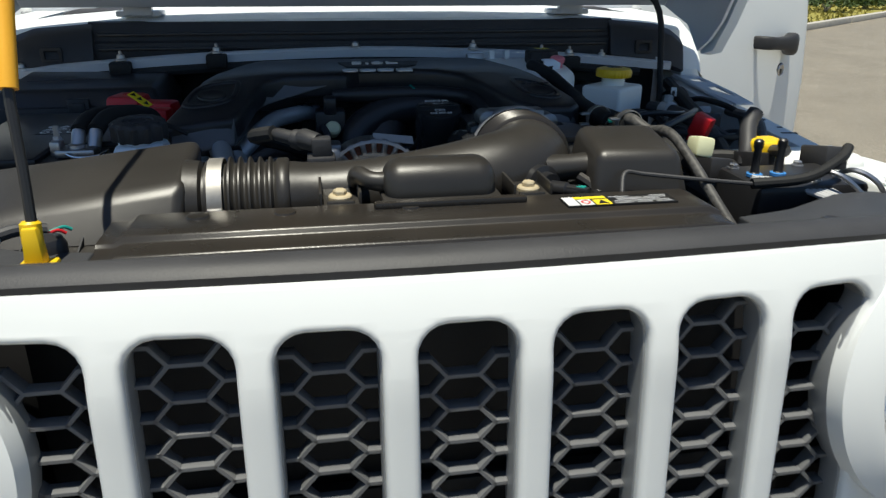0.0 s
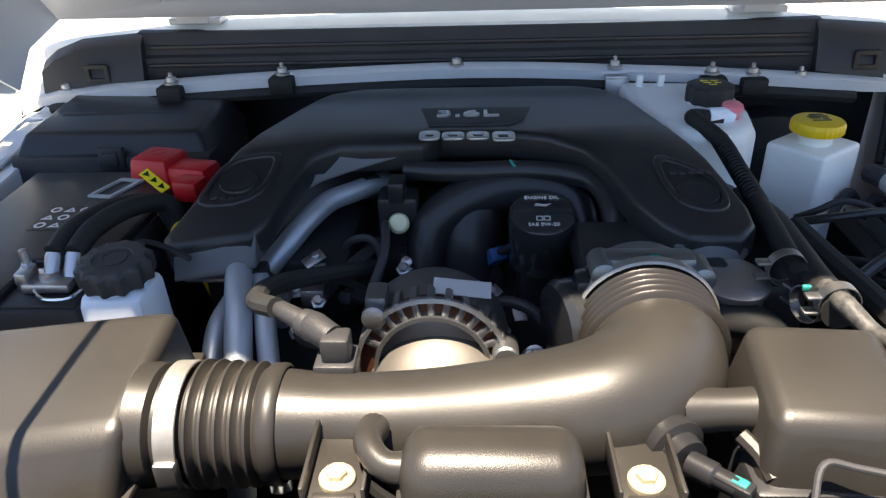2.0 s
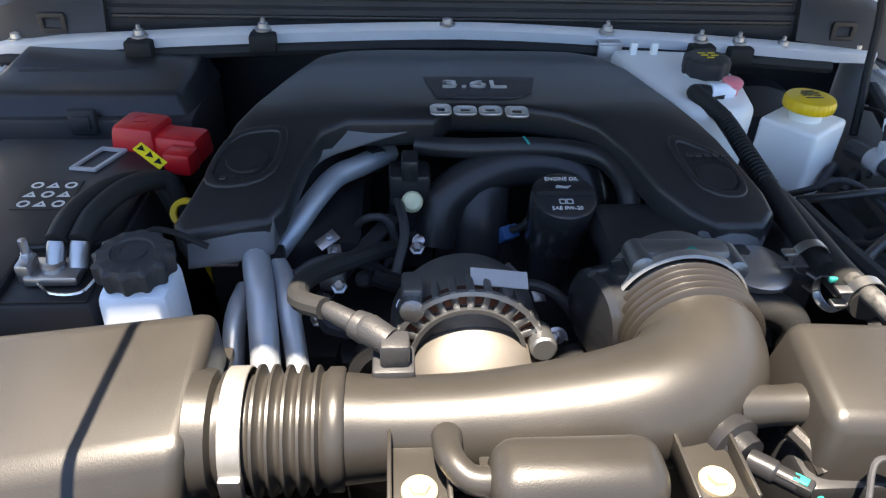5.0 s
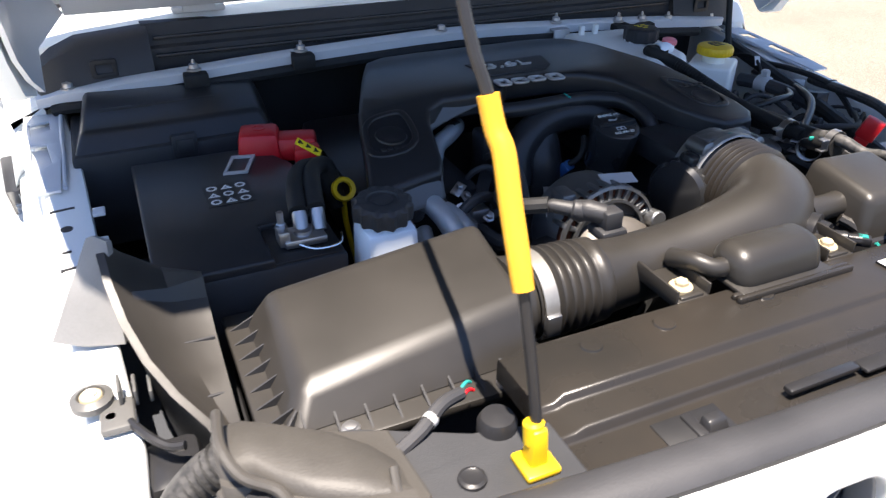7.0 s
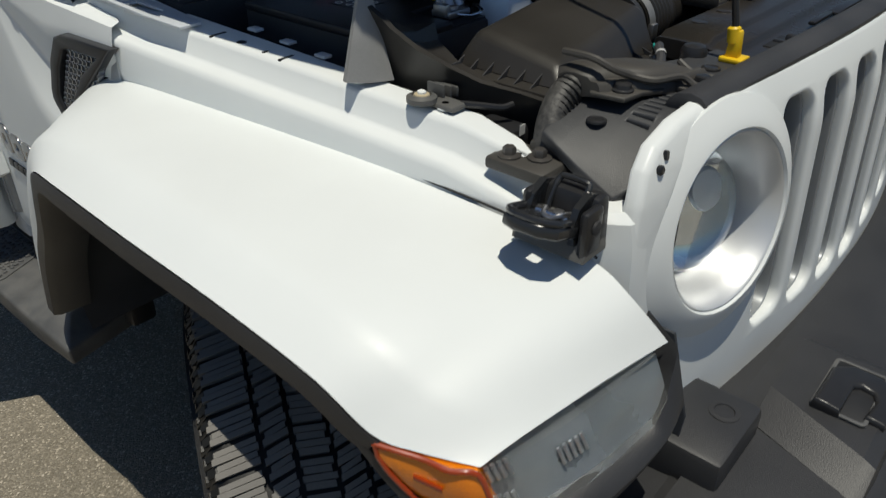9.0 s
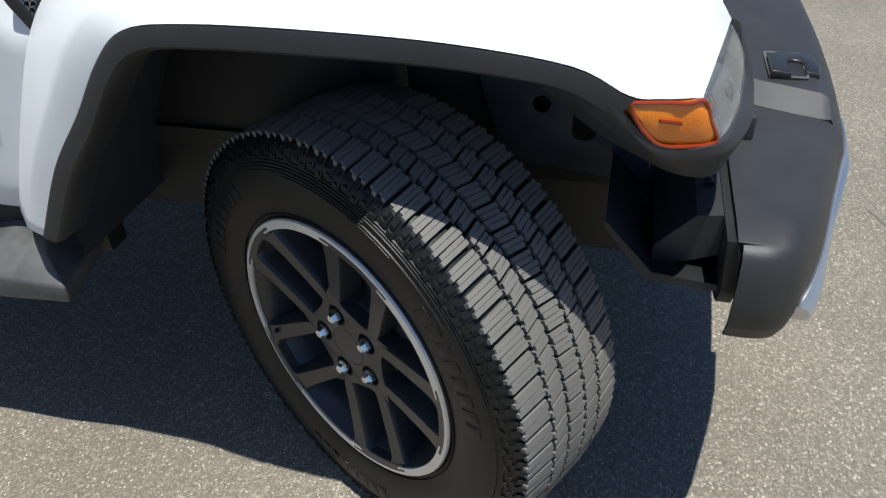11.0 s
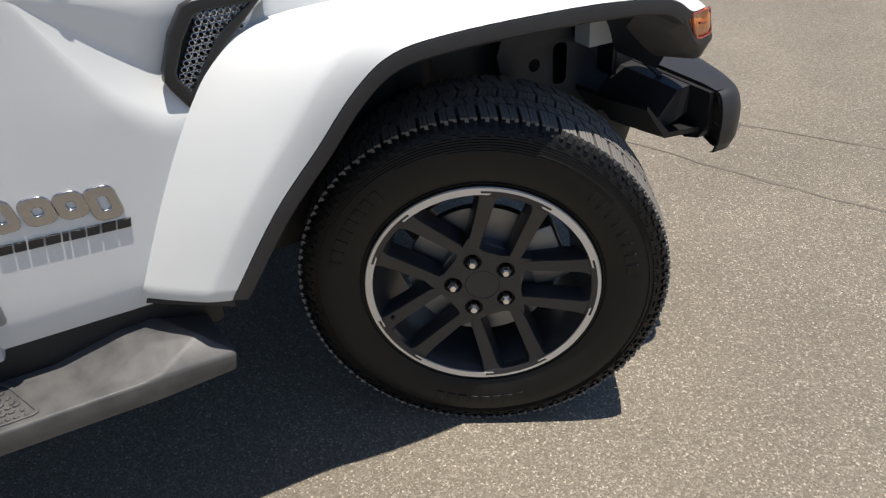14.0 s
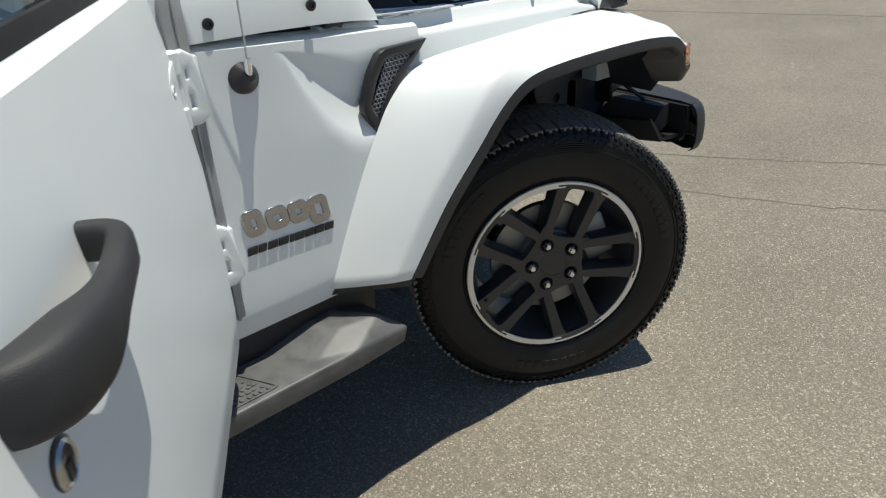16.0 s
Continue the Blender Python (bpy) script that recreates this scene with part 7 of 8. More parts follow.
# refrigerant and coolant pipes on the passenger side
for pts, r in ((((-0.105, 0.705, 1.118), (-0.122, 0.680, 1.122), (-0.140, 0.662, 1.122), (-0.164, 0.642, 1.120), (-0.184, 0.609, 1.112), (-0.202, 0.580, 1.098), (-0.222, 0.556, 1.080)), 0.0125), (((-0.235, 0.555, 1.070), (-0.240, 0.535, 1.100), (-0.232, 0.500, 1.108), (-0.222, 0.450, 1.085), (-0.215, 0.39, 1.02), (-0.215, 0.36, 0.95)), 0.0135), (((-0.225, 0.520, 1.095), (-0.210, 0.500, 1.095), (-0.198, 0.455, 1.078), (-0.185, 0.40, 1.02), (-0.18, 0.37, 0.95)), 0.0105), (((-0.245, 0.50, 1.075), (-0.252, 0.46, 1.06), (-0.25, 0.41, 1.0), (-0.25, 0.38, 0.95)), 0.0105)):
    part("metal_pipe", tube(pts, r, 14, 6), PIPE, eng, "bent aluminium pipe")
part("pipe_joint", rbox(-0.232, -0.208, 0.505, 0.530, 1.082, 1.108, 0.004), SMOOTH, eng)
part("pipe_collar", turned([(0.015, -0.006), (0.016, 0.0), (0.015, 0.006)], aim((-0.122, 0.680, 1.122), (1, -1.2, 0)), 16), SMOOTH, eng)
for b in (rbox(-0.298, -0.255, 0.520, 0.545, 1.086, 1.090, 0.001), rbox(-0.20, -0.185, 0.47, 0.50, 1.07, 1.09, 0.002), rbox(-0.175, -0.150, 0.505, 0.535, 1.065, 1.085, 0.003)):
    part("clamp_tab", b, STEEL, eng)
g = random.Random(11)
for k in range(14):
    p = Vector((g.uniform(-0.2, 0.2), g.uniform(0.47, 0.58), g.uniform(1.0, 1.07)))
    q = p + Vector((g.uniform(-0.08, 0.08), g.uniform(-0.03, 0.05), g.uniform(-0.05, 0.03)))
    part("wiring", tube([p, (p + q) / 2 + Vector((g.uniform(-0.02, 0.02), g.uniform(-0.03, 0.0), g.uniform(0.0, 0.03))), q], g.choice((0.004, 0.006, 0.009)), 8, 5), g.choice((RUBBER, SMOOTH, MATTE)), eng)
part("blue_connector", move(rbox(-0.010, 0.010, -0.008, 0.008, 0, 0.024, 0.002), aim((0.022, 0.612, 1.058), (0.3, -0.6, 0.7))), material("blue_plug", (0.02, 0.08, 0.22), 0.4), eng, "blue wire plug")
part("plug_tail", tube([(0.030, 0.600, 1.075), (0.042, 0.594, 1.085), (0.052, 0.598, 1.100), (0.058, 0.61, 1.11)], 0.0045, 8, 6), RUBBER, eng)
for x, y, z, k in ((-0.285, 0.548, 1.098, 0), (-0.170, 0.560, 1.090, 1), (-0.162, 0.548, 1.080, 2), (-0.195, 0.515, 1.075, 0), (0.020, 0.56, 1.045, 1), (0.048, 0.520, 1.05, 2), (-0.012, 0.575, 1.05, 0), (0.085, 0.50, 1.055, 1)):
    part("hose_clip", move(join(rbox(-0.012, 0.012, -0.007, 0.007, 0, 0.002, 0.0006), turned([(0.0045, 0.002), (0.0045, 0.007), (0.003, 0.008)], Matrix.Translation((0.003, 0, 0)), 6)), aim((x, y, z), (0.2 * k - 0.2, -0.5, 1)) @ pose(0, 0, 0, 0, 0, 40 * k)), STEEL, eng, "zinc clip")
for pts, r in ((((-0.150, 0.600, 1.06), (-0.135, 0.590, 1.095), (-0.110, 0.585, 1.10), (-0.100, 0.580, 1.07), (-0.115, 0.57, 1.045), (-0.145, 0.575, 1.05), (-0.150, 0.600, 1.07)), 0.0045), (((-0.205, 0.500, 1.08), (-0.175, 0.505, 1.10), (-0.140, 0.525, 1.09), (-0.115, 0.545, 1.06)), 0.007), (((0.09, 0.47, 1.04), (0.06, 0.49, 1.07), (0.03, 0.50, 1.075), (0.0, 0.505, 1.06)), 0.006), (((-0.10, 0.50, 1.09), (-0.09, 0.54, 1.11), (-0.095, 0.59, 1.115), (-0.10, 0.62, 1.10)), 0.005)):
    part("wiring", tube(pts, r, 10, 6), RUBBER_GREY, eng)
for p, r in (((-0.182, 0.520, 1.080), 0.007), ((-0.192, 0.492, 1.060), 0.0065), ((-0.090, 0.452, 1.088), 0.006), ((0.020, 0.500, 1.058), 0.006), ((0.062, 0.470, 1.030), 0.007), ((-0.072, 0.592, 1.066), 0.0055), ((0.036, 0.430, 1.045), 0.006)):
    part("engine_bolt", turned([(r * 1.6, 0), (r * 1.6, 0.0015), (r, 0.002), (r, 0.007), (r * 0.7, 0.008)], aim(p, (-0.1, -0.8, 0.8)), 12), STEEL, eng, "zinc flange bolt")
for a, b, w in (((-0.100, 0.610, 1.085), (-0.178, 0.500, 1.052), 0.009), ((-0.02, 0.612, 1.04), (0.03, 0.56, 1.02), 0.006)):
    a, b = Vector(a), Vector(b)
    side = (b - a).cross(Vector((0, 0, 1))).normalized() * w
    part("strap", loft([[p - side, p - side + Vector((0, 0, 0.003)), p + side + Vector((0, 0, 0.003)), p + side] for p in (a, a.lerp(b, 0.35) + Vector((0, 0, 0.005)), a.lerp(b, 0.7) + Vector((0, 0, 0.003)), b)]), MATTE, eng, "flat black strap")
dip = thing("dipstick_ring", (-0.312, 0.525, 1.08), "yellow plastic dipstick ring", "dipstick")
part("ring", turned([(0.010, -0.004), (0.015, -0.005), (0.0165, 0), (0.015, 0.005), (0.010, 0.004), (0.009, 0)], aim((-0.318, 0.590, 1.106), (0.1, -0.85, 0.5)), 24, caps=False), YELLOW, dip)
part("stem", tube([(-0.318, 0.592, 1.092), (-0.314, 0.60, 1.05), (-0.30, 0.61, 0.98)], 0.004, 8, 3), YELLOW, dip)

# ---- battery side ----
bat = thing("battery", (-0.46, 0.58, 0.90), "black battery in a plastic tray with caution symbols on top", "battery")
part("case", rbox(-0.560, -0.362, 0.430, 0.735, 0.90, 1.112, 0.006), MATTE, bat)
o = [(-0.556, 0.436), (-0.445, 0.436), (-0.445, 0.512), (-0.372, 0.520), (-0.368, 0.660), (-0.400, 0.730), (-0.556, 0.730)]
part("top_cover", move(plate([o], 0.014, 0.004), Matrix.Translation((0, 0, 1.1145))), SMOOTH, bat)
part("terminal_well", rbox(-0.444, -0.366, 0.434, 0.515, 1.111, 1.1145, 0.002), DARK, bat)
lb = part("caution_label", rbox(-0.468, -0.404, 0.560, 0.628, 1.1215, 1.1222, 0), LABELBLACK, bat, "black label with white caution symbols")
for r_ in range(3):
    for c_ in range(3):
        cx, cy = -0.456 + c_ * 0.020, 0.616 - r_ * 0.022
        if (r_ + c_) % 2:
            sign = [[(cx - 0.008, cy - 0.006), (cx + 0.008, cy - 0.006), (cx, cy + 0.007)], [(cx - 0.003, cy - 0.003), (cx + 0.003, cy - 0.003), (cx, cy + 0.002)]]
        else:
            sign = [circle(cx, cy, 0.0075, 18), circle(cx, cy, 0.0045, 18)]
        part("caution_sign", move(plate(sign, 0.0004), Matrix.Translation((0, 0, 1.1225))), PAPER, lb)
for ob in (lb, *lb.children):
    ob.data.transform(Matrix.Translation((-0.458, 0.602, 0)) @ Matrix.Diagonal((0.86, 0.86, 1, 1)) @ Matrix.Translation((0.436, -0.594, 0)))
part("grey_frame", move(plate([[(-0.455, 0.655), (-0.425, 0.650), (-0.405, 0.700), (-0.435, 0.706)], [(-0.450, 0.659), (-0.428, 0.655), (-0.411, 0.696), (-0.433, 0.701)]], 0.003), Matrix.Translation((0, 0, 1.1235))), PRINT, bat)
part("terminal", join(turned([(0.0115, 0), (0.010, 0.018), (0.007, 0.019)], aim((-0.402, 0.468, 1.112), (0, 0, 1)), 16), rbox(-0.425, -0.378, 0.452, 0.486, 1.116, 1.126, 0.003), rbox(-0.430, -0.418, 0.455, 0.478, 1.118, 1.136, 0.002)), STEEL, bat, "grey lead terminal clamp")
bolt("terminal_bolt", bat, (-0.424, 0.472, 1.134), r=0.0055)
part("terminal_stud", turned([(0.0038, 0), (0.0038, 0.018), (0.002, 0.019)], aim((-0.424, 0.472, 1.135), (0, 0, 1)), 8), STEEL, bat)
part("lever", tube([(-0.41, 0.45, 1.122), (-0.395, 0.438, 1.120), (-0.37, 0.436, 1.122), (-0.362, 0.455, 1.124)], 0.0015, 6, 4), CHROME, bat)
for dx in (0.0, 0.020):
    part("cable_lug", turned([(0.008, 0), (0.0085, 0.02), (0.0075, 0.024)], aim((-0.402 + dx, 0.470, 1.124), (0.05, 0.55, 0.8)), 14), STEEL, bat)
    part("battery_cable", tube([(-0.401 + dx, 0.484, 1.143), (-0.396 + dx, 0.515, 1.152), (-0.382 + dx * 0.9, 0.56, 1.151), (-0.360 + dx * 0.7, 0.595, 1.143), (-0.340 + dx * 0.4, 0.605, 1.130), (-0.325 + dx * 0.2, 0.60, 1.08)], 0.0105, 12, 6), RUBBER, bat, "thick black battery cable")
part("yellow_tag", move(rbox(-0.006, 0.006, -0.017, 0.017, 0.0, 0.0015, 0), aim((-0.352, 0.618, 1.158), (0.35, -0.45, 0.85), (0.8, -0.5, 0))), LABELYELLOW, bat, "yellow warning tag on the cable")
part("tag_marks", join(*[move(plate([[(-0.004, y - 0.003), (0.004, y - 0.003), (0, y + 0.004)]], 0.0004), aim((-0.352, 0.618, 1.158), (0.35, -0.45, 0.85), (0.8, -0.5, 0)) @ Matrix.Translation((0, 0, 0.0018))) for y in (-0.011, 0, 0.011)]), LABELBLACK, bat)
red = thing("terminal_cover", (-0.37, 0.718, 1.10), "red plastic cover over the positive terminal", "terminal cover")
bm = join(move(rbox(-0.036, 0.030, -0.032, 0.034, 0, 0.046, 0.008, top=(0.86, 0.82)), aim((-0.388, 0.694, 1.112), (0, 0, 1)) @ pose(0, 0, 0, 0, 0, -14)), move(rbox(0.018, 0.084, -0.026, 0.024, 0, 0.036, 0.007, top=(0.92, 0.86)), aim((-0.388, 0.694, 1.112), (0, 0, 1)) @ pose(0, 0, 0, 0, 0, -14)), move(rbox(0.048, 0.086, -0.052, -0.02, 0, 0.030, 0.006), aim((-0.388, 0.694, 1.112), (0, 0, 1)) @ pose(0, 0, 0, 0, 0, -14)))
part("cover_shell", bm, RED, red)
part("pole_mark", move(plate([circle(0, 0, 0.010, 24), circle(0, 0, 0.0085, 24)], 0.001), aim((-0.390, 0.697, 1.1585), (0, 0, 1))), RED, red)
fuse = thing("fuse_box", (-0.48, 0.866, 1.0), "black lidded fuse box with a front latch", "fuse box")
bm = bmesh.new()
lo = [bm.verts.new(p) for p in ((-0.626, 0.728, 1.118), (-0.358, 0.735, 1.118), (-0.345, 0.882, 1.118), (-0.615, 0.905, 1.118))]
hi = [bm.verts.new(p) for p in ((-0.612, 0.745, 1.146), (-0.372, 0.750, 1.146), (-0.360, 0.868, 1.160), (-0.602, 0.888, 1.160))]
for i in range(4):
    bm.faces.new((lo[i], lo[(i + 1) % 4], hi[(i + 1) % 4], hi[i]))
bm.faces.new(hi)
bm.faces.new(list(reversed(lo)))
bmesh.ops.bevel(bm, geom=[e for e in bm.edges if max(v.co.z for v in e.verts) > 1.12], offset=0.007, segments=3, profile=0.5, affect="EDGES", clamp_overlap=True)
part("lid", bm, SMOOTH, fuse, "", 50)
part("lid_crease", loft([[Vector((x, 0.800, 1.1515)), Vector((x, 0.805, 1.1525 + h)), Vector((x, 0.812, 1.153))] for x, h in ((-0.585, 0), (-0.5, 0.003), (-0.42, 0))], closed=False), SMOOTH, fuse)
part("base", rbox(-0.630, -0.352, 0.722, 0.90, 0.98, 1.120, 0.006), MATTE, fuse)
part("latch", join(rbox(-0.502, -0.468, 0.716, 0.728, 1.102, 1.134, 0.003), rbox(-0.496, -0.474, 0.712, 0.72, 1.110, 1.128, 0.002)), MATTE, fuse)
for ob in fuse.children:
    ob.data.transform(Matrix.Translation((0, 0.066, 0)))
for ob in red.children:
    ob.data.transform(Matrix.Translation((-0.004, 0.030, -0.004)) @ Matrix.Translation((-0.37, 0.70, 1.112)) @ Matrix.Scale(0.9, 4) @ Matrix.Translation((0.37, -0.70, -1.112)))
# side shield and dark liner outside the battery
sh = thing("side_shield", (-0.60, 0.38, 1.02), "black plastic side shield standing beside the battery", "plastic shield")
part("shield_fin", loft([[Vector((-0.657, 0.410, 1.096)), Vector((-0.655, 0.418, 1.096)), Vector((-0.606, 0.442, 1.180)), Vector((-0.608, 0.434, 1.184))], [Vector((-0.630, 0.397, 1.092)), Vector((-0.628, 0.405, 1.092)), Vector((-0.600, 0.440, 1.182)), Vector((-0.602, 0.432, 1.186))], [Vector((-0.596, 0.392, 1.088)), Vector((-0.592, 0.400, 1.088)), Vector((-0.588, 0.436, 1.176)), Vector((-0.592, 0.428, 1.180))]]), FIN_SHEEN, sh, "upright fin, pale grey for the sky it reflects")
rows = [[Vector((xt + 0.024, y, 0.97)), Vector((xt + 0.003, y, zt - 0.02)), Vector((xt - 0.003, y, zt)), Vector((xt + 0.004, y, zt + 0.001)), Vector((xt + 0.018, y - 0.002, zt - 0.014)), Vector(((xt - 0.512) / 2 + 0.006, y, (zt + zi) / 2 - 0.012)), Vector((-0.516, y, zi)), Vector((-0.516, y, 0.97))] for y, xt, zt, zi in ((0.440, -0.602, 1.176, 1.118), (0.425, -0.600, 1.170, 1.130), (0.398, -0.598, 1.155, 1.140), (0.392, -0.597, 1.150, 1.120), (0.36, -0.591, 1.132, 1.100), (0.32, -0.579, 1.116, 1.090), (0.285, -0.562, 1.101, 1.082), (0.245, -0.540, 1.092, 1.076), (0.215, -0.530, 1.086, 1.070))]
part("shield_wall", loft(rows), PLASTIC, sh, "", 25)
for y, z in ((0.352, 1.098), (0.292, 1.080)):
    part("shield_rib", rbox(-0.556, -0.518, y, y + 0.003, z - 0.012, z + 0.004, 0.001), MATTE, sh)
part("shield_foot", join(turned([(0.0175, 0), (0.0175, 0.006), (0.0115, 0.009), (0.010, 0.004)], aim((-0.627, 0.319, 1.088), (0, 0, 1)), 22), rbox(-0.624, -0.594, 0.276, 0.318, 1.082, 1.089, 0.004, top=(0.9, 0.9)), *[rbox(-0.606 + 0.012 * k, -0.603 + 0.012 * k, 0.305, 0.330, 1.084, 1.104 - 0.004 * k, 0.001) for k in range(3)]), FIN, sh, "weathered grey foot lug")
bolt("foot_bolt", sh, (-0.627, 0.319, 1.0945), r=0.0055, mat=MILK, washer=0.0095, label="pale bolt head")
part("shield_lug", join(tube([(-0.600, 0.285, 1.086), (-0.588, 0.262, 1.086), (-0.574, 0.246, 1.084), (-0.562, 0.240, 1.086)], 0.004, 8, 4), rbox(-0.596, -0.55, 0.22, 0.28, 1.03, 1.066, 0.01)), SMOOTH, sh)
part("small_sticker", rbox(-0.576, -0.566, 0.2188, 0.2195, 1.058, 1.070, 0), PAPER, sh)
for y in (0.50, 0.57, 0.64):
    part("rail_tab", join(rbox(-0.612, -0.598, y, y + 0.02, 1.094 + (y - 0.5) * 0.06, 1.098 + (y - 0.5) * 0.06, 0.001)), PAINT_SHADED, sh)

# ---- reservoirs ----
ps = thing("power_steering_reservoir", (-0.315, 0.43, 1.0), "bluish white fluid reservoir with a black ribbed cap", "reservoir")
part("bottle", join(rbox(-0.350, -0.285, 0.405, 0.468, 1.02, 1.138, 0.010, top=(0.92, 0.9)), turned([(0.026, 0), (0.026, 0.014)], aim((-0.319, 0.440, 1.132), (0, 0, 1)), 24)), BLUEMILK, ps)
cap_ps = lobed([(0.030, 0, 1), (0.031, 0.003, 1), (0.031, 0.018, 1), (0.028, 0.0215, 0.3), (0.018, 0.022, 0), (0.017, 0.020, 0), (0.001, 0.020, 0)], aim((-0.319, 0.440, 1.142), (0, -0.08, 1)), 12, 0.003)
part("cap", cap_ps, MATTE, ps, "black ribbed screw cap")
part("cap_print", move(plate([circle(0, 0, 0.012, 24), circle(0, 0, 0.0105, 24)], 0.0006), aim((-0.319, 0.440, 1.1625), (0, -0.08, 1))), TRIM, ps)
part("clip_wires", join(tube([(-0.335, 0.47, 1.135), (-0.32, 0.485, 1.152), (-0.30, 0.49, 1.148), (-0.27, 0.485, 1.135)], 0.003, 6, 5)), RUBBER, ps)

tank = thing("coolant_tank", (0.29, 0.78, 1.0), "milky coolant tank with a black cap and pink nipple", "coolant tank")
o = [(0.224, 0.900), (0.222, 0.845), (0.230, 0.790), (0.246, 0.738), (0.264, 0.718), (0.306, 0.718), (0.324, 0.736), (0.334, 0.790), (0.336, 0.890)]
part("tank_body", move(plate([o], 0.125, 0.016, 4), Matrix.Translation((0, 0, 1.112))), MILK, tank, "", 50)
part("tank_neck", turned([(0.026, -0.01), (0.026, 0.012)], aim((0.302, 0.815, 1.168), (0, 0, 1)), 24), MILK, tank)
for x in (0.230, 0.259):
    part("tank_tab", rbox(x - 0.0045, x + 0.0045, 0.884, 0.892, 1.165, 1.190, 0.001), MILK, tank)
cap_tank = lobed([(0.0275, 0, 1), (0.029, 0.003, 1), (0.029, 0.020, 1), (0.026, 0.0225, 0.4), (0.018, 0.0235, 0), (0.001, 0.024, 0)], aim((0.304, 0.814, 1.176), (0, 0, 1)), 10, 0.0016)
tc = part("cap", cap_tank, MATTE, tank, "black lobed pressure cap")
part("cap_print", join(*[move(plate([rounded(x - 0.006, x + 0.006, y - 0.0022, y + 0.0022, 0.001)], 0.0005), Matrix.Translation((0.304, 0.814, 1.2002)) @ Matrix.Scale(0.8, 4)) for x, y in ((-0.008, 0.010), (0.008, 0.010), (-0.006, 0.0), (0.01, -0.001), (0.0, -0.011))]), LABELYELLOW, tc)
part("nipple", turned([(0.010, -0.014), (0.010, 0.000), (0.0125, 0.004), (0.0125, 0.010), (0.009, 0.0125), (0.001, 0.013)], aim((0.313, 0.750, 1.182), (0.05, -0.1, 1)), 20), PINK, tank, "pink plastic nipple")
part("hose_elbow", tube([(0.312, 0.746, 1.180), (0.300, 0.743, 1.181), (0.284, 0.742, 1.181)], 0.010, 12, 4), BLUEMILK, tank)

brk = thing("brake_fluid_reservoir", (0.42, 0.73, 1.0), "milky brake fluid reservoir with a yellow cap", "reservoir")
turn = Matrix.Translation((0.418, 0.748, 0)) @ Matrix.Rotation(radians(38), 4, "Z")
part("bottle", move(rbox(-0.042, 0.042, -0.038, 0.038, 1.040, 1.144, 0.006, top=(1.0, 1.0), seg=3), turn), MILK, brk, "", 50)
part("lower_bottle", move(rbox(-0.034, 0.034, -0.030, 0.030, 0.985, 1.05, 0.006), turn), BLUEMILK, brk)
part("neck", turned([(0.020, 1.140), (0.020, 1.158)], turn, 24), MILK, brk)
cap_brake = lobed([(0.030, 1.158, 1), (0.0308, 1.1595, 1), (0.0308, 1.168, 1), (0.029, 1.1715, 0), (0.020, 1.1735, 0), (0.001, 1.174, 0)], turn, 30, 0.0004, 180)
yc = part("cap", cap_brake, YELLOW, brk, "yellow ribbed cap")
part("cap_print", join(*[move(plate([rounded(x - w, x + w, y - 0.0015, y + 0.0015, 0.0008)], 0.0005), Matrix.Translation((0.418, 0.748, 1.1744))) for x, y, w in ((0, 0.012, 0.008), (0, 0.006, 0.012), (-0.005, 0.0, 0.007), (0.007, -0.001, 0.004), (0, -0.008, 0.011))]), TRIM, yc)
part("booster", turned([(0.11, -0.05), (0.12, -0.03), (0.12, 0.02), (0.09, 0.06), (0.03, 0.07), (0.03, 0.11)], aim((0.43, 0.93, 1.0), (0, -1, 0)), 40), SMOOTH, brk, "black brake booster drum")

# ---- hoses and harnesses on the driver's side ----
hs = thing("heater_hoses", (0.28, 0.55, 1.0), "black ribbed heater hoses with spring clamps", "hose")
part("hose", tube([(0.300, 0.742, 1.176), (0.268, 0.742, 1.180), (0.266, 0.728, 1.180), (0.284, 0.690, 1.170), (0.289, 0.630, 1.158), (0.291, 0.570, 1.148), (0.288, 0.510, 1.146), (0.282, 0.455, 1.148), (0.280, 0.420, 1.148)], 0.0098, 14, 8), RUBBER, hs, "black ribbed hose")
for k in range(22):
    q = Vector((0.284, 0.690, 1.170)).lerp(Vector((0.2915, 0.570, 1.148)), k / 21)
    part("hose_rib", turned([(0.0096, -0.0012), (0.0104, 0), (0.0096, 0.0012)], aim(q, (0.05, -1, -0.18)), 14, caps=False), RUBBER, hs)
part("hose", tube([(0.300, 0.640, 1.120), (0.305, 0.560, 1.130), (0.296, 0.480, 1.140), (0.290, 0.420, 1.145), (0.288, 0.37, 1.150)], 0.015, 14, 6), RUBBER, hs, "black ribbed hose")
part("foil_hose", tube([(0.285, 0.395, 1.156), (0.287, 0.365, 1.160), (0.298, 0.340, 1.152), (0.304, 0.315, 1.157), (0.306, 0.285, 1.154), (0.310, 0.24, 1.132), (0.316, 0.20, 1.105), (0.325, 0.17, 1.08)], [0.0085, 0.008, 0.0072, 0.0065, 0.006, 0.006, 0.006, 0.006], 14, 6), BRAID, hs, "grey braided sleeve")
for p, d in (((0.271, 0.438, 1.150), (0, 1, 0)), ((0.288, 0.378, 1.154), (0, 1, 0)), ((0.280, 0.405, 1.135), (1, 0.4, 0))):
    m = aim(p, d)
    part("spring_clamp", join(turned([(0.0155, -0.005), (0.0165, -0.005), (0.0165, 0.005), (0.0155, 0.005)], m, 24, caps=False), move(rbox(0.014, 0.026, -0.010, -0.007, -0.005, 0.005, 0.001), m), move(rbox(0.014, 0.026, 0.004, 0.007, -0.005, 0.005, 0.001), m)), STEEL, hs, "zinc spring clamp")
